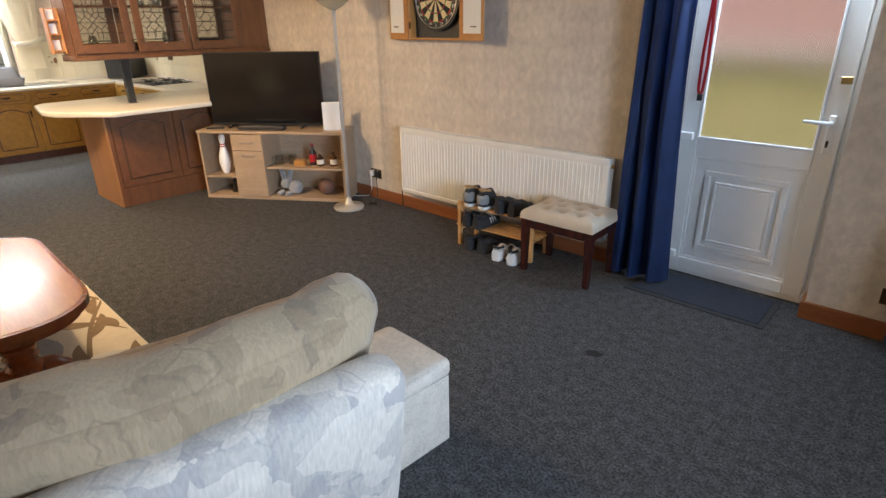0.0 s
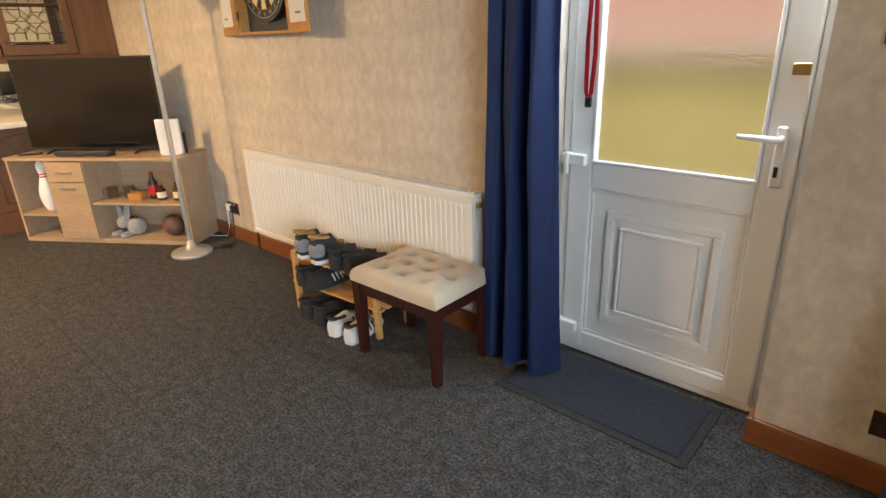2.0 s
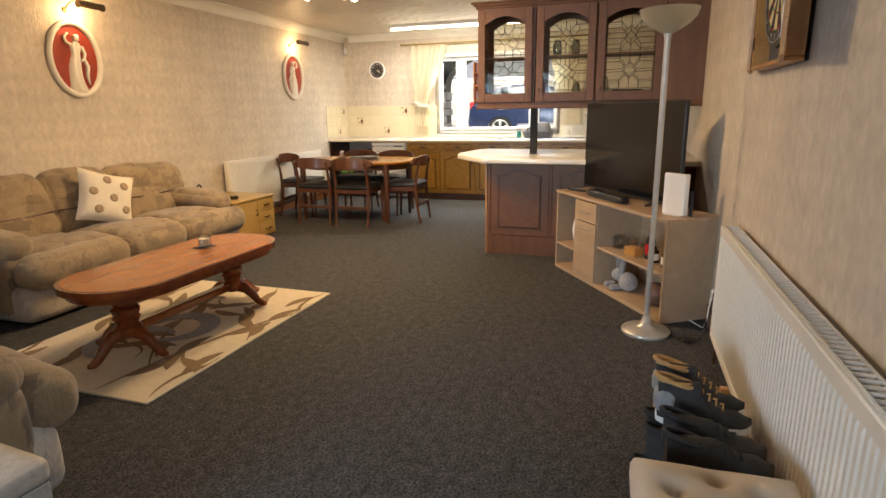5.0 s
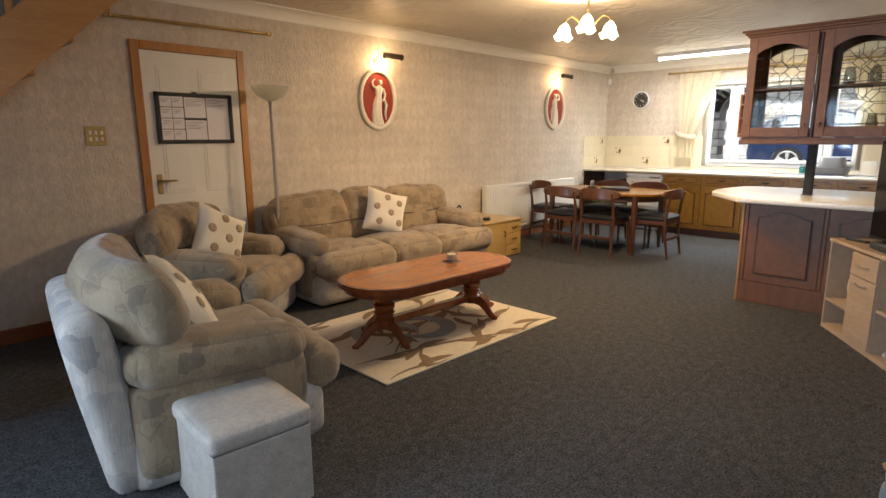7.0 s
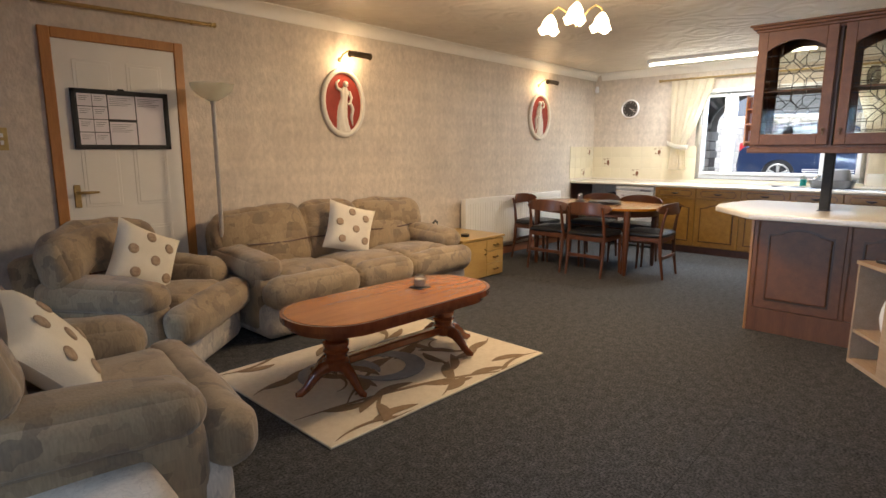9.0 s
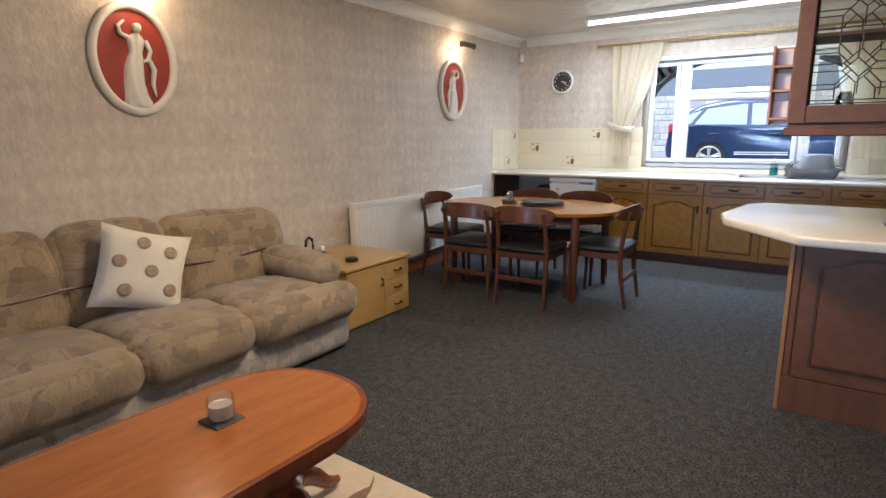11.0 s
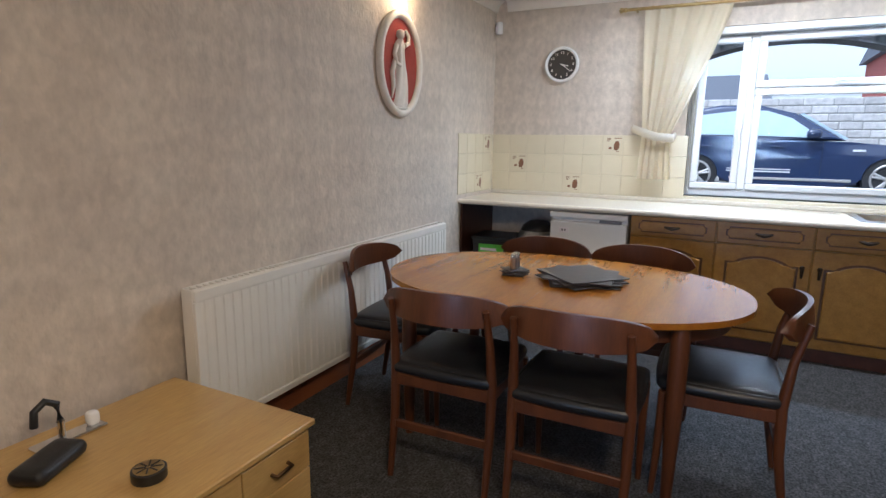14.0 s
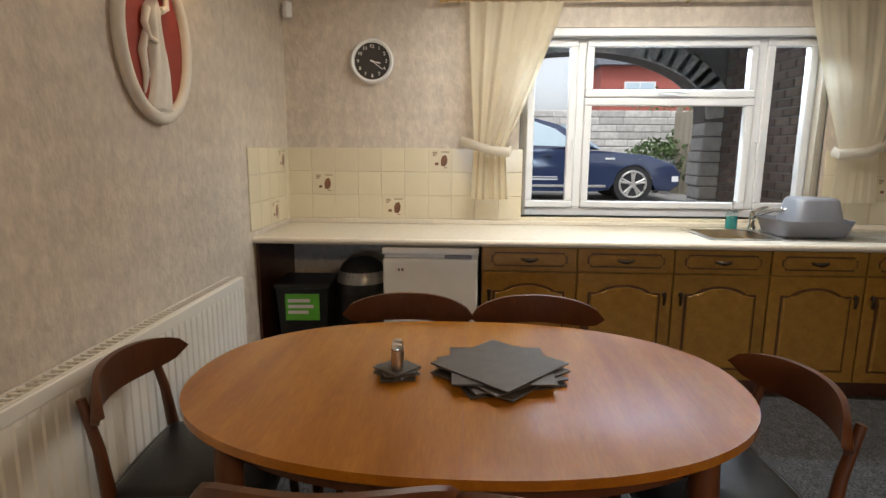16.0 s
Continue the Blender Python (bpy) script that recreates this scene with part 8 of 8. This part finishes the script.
tin = thing("round_tin", "small round black tin with a dial-like lid on the chest", "tin", pose(-5.54, -0.86, 0.43))
part("tin_body", lathe([(0.042, 0), (0.044, 0.003), (0.044, 0.028), (0.04, 0.03)], 26), MAT_BLACK, tin, "", True)
part("lid", lathe([(0.038, 0.03), (0.036, 0.032), (0.001, 0.032)], 24), MAT_BRASS, tin, "", True)
for i in range(8):
    a = radians(45 * i)
    part("lid_spoke", box(0.006, 0.034, -0.002, 0.002, 0.0321, 0.0335), MAT_BLACK, tin).matrix_basis = pose(0, 0, 0, 0, 0, 45 * i)


# ---- outside ----
MAT_TARMAC = material("tarmac", (0.2, 0.195, 0.19), (0.26, 0.25, 0.24), 0.9, 30, bump=0.5, bump_scale=120)
MAT_STONE = material("grey_stone", (0.6, 0.57, 0.53), (0.45, 0.43, 0.4), 0.9, 9, bump=0.6, bump_scale=40, rand=0.18)
MAT_BRICK = material("dark_brick", (0.2, 0.14, 0.105), (0.13, 0.095, 0.075), 0.9, 8, bump=0.5, bump_scale=50, rand=0.2)
MAT_MORTAR = material("mortar", (0.2, 0.18, 0.16), rough=0.95)
MAT_REDWALL = material("red_render", (0.42, 0.12, 0.09), (0.36, 0.1, 0.08), 0.8, 10)
MAT_PALEBRICK = material("pale_red_brick", (0.28, 0.16, 0.13), (0.22, 0.12, 0.1), 0.9, 12, bump=0.4)
MAT_ROOF = material("slate_roof", (0.1, 0.11, 0.13), (0.14, 0.15, 0.17), 0.7, 20)
MAT_FENCE = wood("fence_timber", (0.25, 0.21, 0.085), (0.21, 0.175, 0.065), 0.8, "z", 0.0)
MAT_GREYFENCE = wood("weathered_timber", (0.3, 0.265, 0.2), (0.23, 0.2, 0.15), 0.85, "z", 0.0)
MAT_LEAFG = material("leaf_green", (0.06, 0.11, 0.03), (0.1, 0.15, 0.045), 0.7, 30, rand=0.3)
MAT_BARK = material("bark", (0.1, 0.07, 0.05), rough=0.9)
MAT_CAR = material("car_paint", (0.02, 0.034, 0.085), (0.023, 0.038, 0.092), 0.15, 3, coat=1.0)
# opaque pale blue: brightness seen through the glass is put into its colour
MAT_CARGLASS = material("car_glass", (0.5, 0.62, 0.7), (0.55, 0.67, 0.74), 0.3, 3)
MAT_CONC = material("pale_concrete", (0.45, 0.44, 0.42), (0.38, 0.37, 0.35), 0.9, 6, bump=0.3)

DRV = 0.50      # driveway height by the car
gb = bmesh.new()
gx = [2600.0, 40.0, -9.57, -11.6, -13.2, -20.0, -60.0, -2600.0]
gz = [-0.16, -0.16, -0.16, -0.02, DRV, DRV, DRV, DRV]
rows = [[gb.verts.new((x, y, z)) for y in (-2600, -30, 3.9, 30, 2600)] for x, z in zip(gx, gz)]
for a, c in zip(rows, rows[1:]):
    for k in range(4):
        gb.faces.new((a[k], a[k + 1], c[k + 1], c[k]))
structure("ground", gb, MAT_TARMAC, "grey tarmac drive sloping up from the house", "ground")

# covered way: roof, side wall of brick courses, arched stone front
AX = -11.55
structure("carport_roof", box(AX - 0.3, WX - 0.3, -3.4, 2.7, 2.62, 2.75), MAT_BRICK, "dark underside of the covered way roof", "roof")
sw = structure("wall_carport", box(AX, WX - 0.3, 2.36, 2.6, -0.3, 2.62), MAT_MORTAR, "dark brick side wall of the covered way", "wall")
bm_ = box(0, 0.215, -0.012, 0.0, 0, 0.065, 0.004)
brick_mesh = bpy.data.meshes.new("brick")
bm_.to_mesh(brick_mesh)
bm_.free()
brick_mesh.materials.append(MAT_BRICK)
for j in range(27):
    for i in range(9):
        x = AX + 0.03 + 0.225 * i - (0.11 if j % 2 else 0)
        if AX <= x < WX - 0.52:
            share("brick", brick_mesh, sw, pose(x, 2.36, 0.6 + 0.075 * j))
# arched wall
ac, ar, az = 0.88, 1.3, 1.75      # middle, half width, springing height
rise_ = 0.6
outl = [(2.6, -0.3), (2.6, 2.62), (-3.4, 2.62), (-3.4, -0.3), (ac - ar, -0.3)]
outl += [(ac - ar * math.cos(math.pi * i / 24), az + rise_ * math.sin(math.pi * i / 24)) for i in range(25)]
outl += [(ac + ar, -0.3)]
arch = structure("wall_arch", prism(outl, 0, 0.3, m=Matrix(((0, 0, 1, AX - 0.3), (1, 0, 0, 0), (0, 1, 0, 0), (0, 0, 0, 1)))), MAT_MORTAR, "stone wall with a wide arch", "wall")
rs = random.Random(4)
for i in range(27):
    t = math.pi * (i + 0.5) / 27
    c = Vector((ac - ar * math.cos(t), az + rise_ * math.sin(t)))
    nrm = Vector((-math.cos(t) / ar, math.sin(t) / rise_)).normalized()
    q = part("voussoir", box(-0.1, 0.1, 0, 0.24, -0.02, 0.33, 0.012), MAT_STONE, arch)
    q.matrix_basis = Matrix(((0, 0, 1, AX - 0.315), (1, 0, 0, c.x), (0, 1, 0, c.y), (0, 0, 0, 1))) @ pose(0, 0, 0, 0, 0, math.degrees(math.atan2(nrm.y, nrm.x)) - 90)
for side in (-1, 1):
    z = -0.2
    while z < az - 0.1:
        h = rs.uniform(0.1, 0.17)
        y = ac + side * (ar + 0.14)
        part("stone", box(AX - 0.32, AX + 0.02, y - 0.16 + rs.uniform(-0.02, 0.02), y + 0.15 + rs.uniform(-0.02, 0.02), z, z + h - 0.012, 0.012), MAT_STONE, arch)
        z += h


def car():
    """Dark blue hatchback, local x along its length (front at +x), y across, near side at y = 0."""
    c = thing("car", "dark blue hatchback parked on the drive", "car", pose(-15.05, 0.0, DRV, 0, 0, 90))
    W = 1.78
    prof_low = [(-0.92, 0.32), (-0.95, 0.5), (-0.9, 0.78), (-0.86, 0.92)]
    belt = [(-0.86, 0.92), (-0.3, 0.95), (0.8, 0.9), (2.0, 0.86), (2.7, 0.8), (3.15, 0.66), (3.28, 0.5), (3.26, 0.3)]
    # body sides drawn as an outline with wheel arches
    out = prof_low[:-1] + belt
    bot = [(3.1, 0.2)]

    def arch_(cx):
        return [(cx + 0.37 * math.cos(math.radians(a)), 0.31 + 0.37 * math.sin(math.radians(a))) for a in range(-15, 196, 15)]

    bot += [p for p in arch_(2.5)] + [(1.9, 0.19), (0.5, 0.19)] + [p for p in arch_(-0.1)] + [(-0.6, 0.24)]
    poly = out + bot
    m = Matrix(((1, 0, 0, 0), (0, 0, 1, 0), (0, 1, 0, 0), (0, 0, 0, 1)))
    body = part("body", prism(poly, 0.0, W, 0.045, m=m, seg=3), MAT_CAR, c, "glossy dark blue body", 35)
    roof = [(-0.84, 0.9), (-0.62, 1.2), (-0.3, 1.36), (0.2, 1.44), (0.75, 1.43), (1.25, 1.3), (1.95, 0.88), (0.5, 0.86)]
    cab = prism(roof, 0.1, W - 0.1, 0.06, m=m, seg=3)
    for v in cab.verts:
        k = max(0.0, (v.co.z - 0.9) / 0.55)
        v.co.y = W / 2 + (v.co.y - W / 2) * (1.04 - 0.14 * k)
    part("cabin", cab, MAT_CAR, body, "roof and pillars", 35)
    for side in (0, 1):
        for name, pts in (("side_window", [(-0.42, 0.97), (-0.2, 1.27), (0.5, 1.35), (0.52, 0.95)]), ("side_window", [(0.6, 0.95), (0.58, 1.35), (0.85, 1.34), (1.2, 1.22), (1.62, 0.92)]), ("quarter_window", [(-0.66, 1.0), (-0.5, 1.18), (-0.3, 1.24), (-0.5, 0.98)])):
            b = prism(pts, -0.012, 0.012, 0.003, m=m)
            for v in b.verts:
                k = max(0.0, (v.co.z - 0.9) / 0.55)
                base = 0.066 + 0.11 * k
                v.co.y = (base if side == 0 else W - base) + v.co.y
            part(name, b, MAT_CARGLASS, body, "side glass coloured pale for the brightness behind it")
    ws = prism([(1.3, 1.29), (1.94, 0.9), (1.99, 0.91), (1.36, 1.3)], 0.25, W - 0.25, m=m)
    part("windscreen", ws, MAT_CARGLASS, body, "windscreen glass")
    rw = prism([(-0.66, 1.2), (-0.84, 0.94), (-0.88, 0.95), (-0.7, 1.22)], 0.25, W - 0.25, m=m)
    part("rear_screen", rw, MAT_CARGLASS, body)
    for cx in (-0.1, 2.5):
        for y0 in (0.0, W - 0.2):
            wh = part("wheel", tube([(cx, y0 + 0.015, 0.315), (cx, y0 + 0.2, 0.315)], 0.315, 36), MAT_RUBBER, c, "black tyre", 40)
            near = y0 + 0.012 if y0 == 0 else y0 + 0.203
            rim = part("rim", tube([(cx + 0.215 * math.cos(a), near, 0.315 + 0.215 * math.sin(a)) for a in (2 * math.pi * q / 32 for q in range(32))], 0.018, 8, closed=True), MAT_SILVER, wh, "silver alloy rim", True)
            for s in range(5):
                a = 2 * math.pi * s / 5 + 0.3
                for off in (-0.14, 0.14):
                    part("spoke", tube([(cx + 0.05 * math.cos(a), near, 0.315 + 0.05 * math.sin(a)), (cx + 0.215 * math.cos(a + off), near, 0.315 + 0.215 * math.sin(a + off))], [0.024, 0.018], 8), MAT_SILVER, rim, "", True)
            part("hub", tube([(cx, near - 0.015, 0.315), (cx, near + 0.02, 0.315)], 0.055, 16), MAT_SILVER, rim, "", True)
    for x0, x1 in ((0.56, 0.565), (1.64, 1.645), (-0.36, -0.355)):
        part("door_gap", box(x0, x1, -0.003, 0.0, 0.35, 0.9), MAT_BLACK, body)
    for x in (-0.12, 0.95):
        part("door_handle", tube([(x, -0.004, 0.78), (x + 0.04, -0.025, 0.785), (x + 0.15, -0.025, 0.78), (x + 0.18, -0.004, 0.775)], 0.012, 8), MAT_CAR, body, "", True)
    part("sill_trim", box(0.4, 2.05, -0.012, 0.02, 0.26, 0.30, 0.005), MAT_SILVER, body, "bright sill strip")
    part("decal", box(0.35, 1.25, -0.006, -0.001, 0.38, 0.40), MAT_WHITEGOODS, body, "white side stripe")
    part("decal", box(0.35, 1.25, -0.006, -0.001, 0.42, 0.435), MAT_WHITEGOODS, body)
    part("indicator", box(2.02, 2.18, -0.012, 0.0, 0.72, 0.75, 0.004), MAT_WHITEGOODS, body)
    part("wing_mirror", soft(0.2, 0.18, 0.14, 0.06, 0, 8, (1.5, -0.06, 0.98)), MAT_CAR, body, "", True)
    part("headlight", soft(0.42, 0.3, 0.16, 0.06, 0, 8, (3.0, 0.16, 0.66)), MAT_CLEAR, body, "clear headlight", True)
    part("tail_light", soft(0.14, 0.12, 0.3, 0.05, 0, 8, (-0.84, 0.06, 0.85)), MAT_RED, body, "red tail light", True)
    part("bumper_grille", box(3.22, 3.3, 0.3, W - 0.3, 0.3, 0.46, 0.02), MAT_BLACK, body)
    part("fog_lamp", box(3.12, 3.24, -0.004, 0.12, 0.36, 0.46, 0.01), MAT_WHITEGOODS, body)


car()

# garden wall, gate fence, far house and shrubs beyond the car
gw = thing("garden_wall", "tall pale stone garden wall behind the car", "wall", pose(-18.6, -9, DRV))
k = 0
for j in range(11):
    y = 0.0
    while y < 24:
        w = rs.uniform(0.35, 0.6)
        if 4 <= y < 14:
            part("stone", box(-0.12, 0.12, y, y + w - 0.015, 0.16 * j, 0.16 * j + 0.148, 0.015), MAT_STONE, gw)
        y += w
part("core", box(-0.1, 0.1, 0.0, 24, 0, 1.74), MAT_CONC, gw)
fn = thing("timber_fence", "weathered close-board fence beyond the drive", "fence", pose(-17.6, 4.0, DRV, 0, 0, 20))
for i in range(34):
    part("board", box(0.15 * i, 0.15 * i + 0.142, -0.01, 0.01, 0.0, 1.65 + 0.02 * math.sin(3.3 * i), 0.003), MAT_GREYFENCE, fn)
for i in range(4):
    part("post", box(1.6 * i, 1.6 * i + 0.09, 0.012, 0.1, 0, 1.75, 0.005), MAT_GREYFENCE, fn)
fr = thing("lap_fence", "yellowish lapped timber fence outside the back door", "fence", pose(-4.0, 6.2, -0.16))
for i in range(9):
    part("board", box(0, 6.6, -0.02, 0.0, 0.15 * i, 0.15 * i + 0.162, 0.003), MAT_FENCE, fr).matrix_basis = pose(0, 0, 0, -3, 0, 0)
for i in range(5):
    part("post", box(1.6 * i, 1.6 * i + 0.09, 0.012, 0.1, 0, 1.42, 0.005), MAT_FENCE, fr)
part("capping", box(0, 6.6, -0.05, 0.08, 1.37, 1.41, 0.006), MAT_CONC, fr, "pale weathered capping board")


def house(m, w, d, h, wall_mat, label, wins):
    t = thing("house", label, "house", m)
    wl = part("wall", box(0, w, 0, d, 0, h), wall_mat, t)
    rf = bmesh.new()
    vs = [rf.verts.new(p) for p in ((-0.3, -0.4, h), (w + 0.3, -0.4, h), (w + 0.3, d + 0.4, h), (-0.3, d + 0.4, h), (0.2, d / 2, h + d * 0.36), (w - 0.2, d / 2, h + d * 0.36))]
    for f in ((0, 1, 5, 4), (2, 3, 4, 5), (1, 2, 5), (3, 0, 4), (3, 2, 1, 0)):
        rf.faces.new([vs[i] for i in f])
    part("roof", rf, MAT_ROOF, t, "grey slate roof")
    for x, z, ww, hh in wins:
        f = part("window", box(x, x + ww, -0.05, 0.05, z, z + hh, 0.01), MAT_UPVC, t, "white framed window")
        part("pane", box(x + 0.08, x + ww / 2 - 0.03, -0.058, -0.051, z + 0.08, z + hh - 0.08), MAT_CARGLASS, f)
        part("pane", box(x + ww / 2 + 0.03, x + ww - 0.08, -0.058, -0.051, z + 0.08, z + hh - 0.08), MAT_CARGLASS, f)


house(pose(-36, 6.5, DRV, 0, 0, 90), 9, 8, 5.2, MAT_REDWALL, "red rendered house with white windows", ((1.2, 3.2, 1.6, 1.2), (5.6, 3.2, 1.6, 1.2), (1.2, 0.9, 1.8, 1.3), (5.6, 0.9, 1.8, 1.3)))
house(pose(-40, -9, DRV - 0.6, 0, 0, 90), 11, 8, 2.6, MAT_CONC, "low pale bungalow with a slate roof", ((1.5, 1.0, 2.0, 1.2), (6.5, 1.0, 2.0, 1.2)))


def shrub(m, r, seed, label):
    t = thing("shrub", label, "shrub", m, "garden shrubs")
    q = random.Random(seed)
    b = None
    stem = None
    for i in range(7):
        a, e = q.uniform(0, 6.28), q.uniform(0.5, 0.9)
        stem = tube([(0, 0, 0), (0.4 * r * math.cos(a), 0.4 * r * math.sin(a), 0.5 * r), (e * r * math.cos(a), e * r * math.sin(a), r * q.uniform(0.8, 1.3))], [0.03, 0.02, 0.008], 6, bm=stem)
    part("stems", stem, MAT_BARK, t)
    verts, faces = [], []
    for i in range(900):
        a, cz, rr = q.uniform(0, 6.28), q.uniform(-0.55, 1), r * q.uniform(0.55, 1.05)
        s = math.sqrt(max(0, 1 - cz * cz))
        p = Vector((rr * s * math.cos(a), rr * s * math.sin(a), r * 0.75 + rr * cz * 0.8))
        u = Vector((q.uniform(-1, 1), q.uniform(-1, 1), q.uniform(-1, 1))).normalized() * 0.06
        w = u.cross(Vector((q.uniform(-1, 1), q.uniform(-1, 1), q.uniform(-1, 1)))).normalized() * 0.03
        k = len(verts)
        verts += [p - u, p + w, p + u, p - w]
        faces.append((k, k + 1, k + 2, k + 3))
    me = bpy.data.meshes.new("foliage")
    me.from_pydata(verts, [], faces)
    me.materials.append(MAT_LEAFG)
    ob = new("foliage", me)
    ob.parent = t
    tagged(ob, "loose green leaves", "", "", "stuff")


house(pose(-7, 11.5, -0.16), 12, 6, 5.0, MAT_PALEBRICK, "red brick house behind the fence", ((2.0, 3.0, 1.6, 1.2),))
shrub(pose(-17.6, 3.7, DRV), 0.75, 3, "leafy green shrub beside the fence")
shrub(pose(-18.0, 4.7, DRV), 0.95, 5, "leafy green shrub beside the fence")
shrub(pose(-21.5, 5.5, DRV), 1.7, 8, "large leafy bush behind the fence")
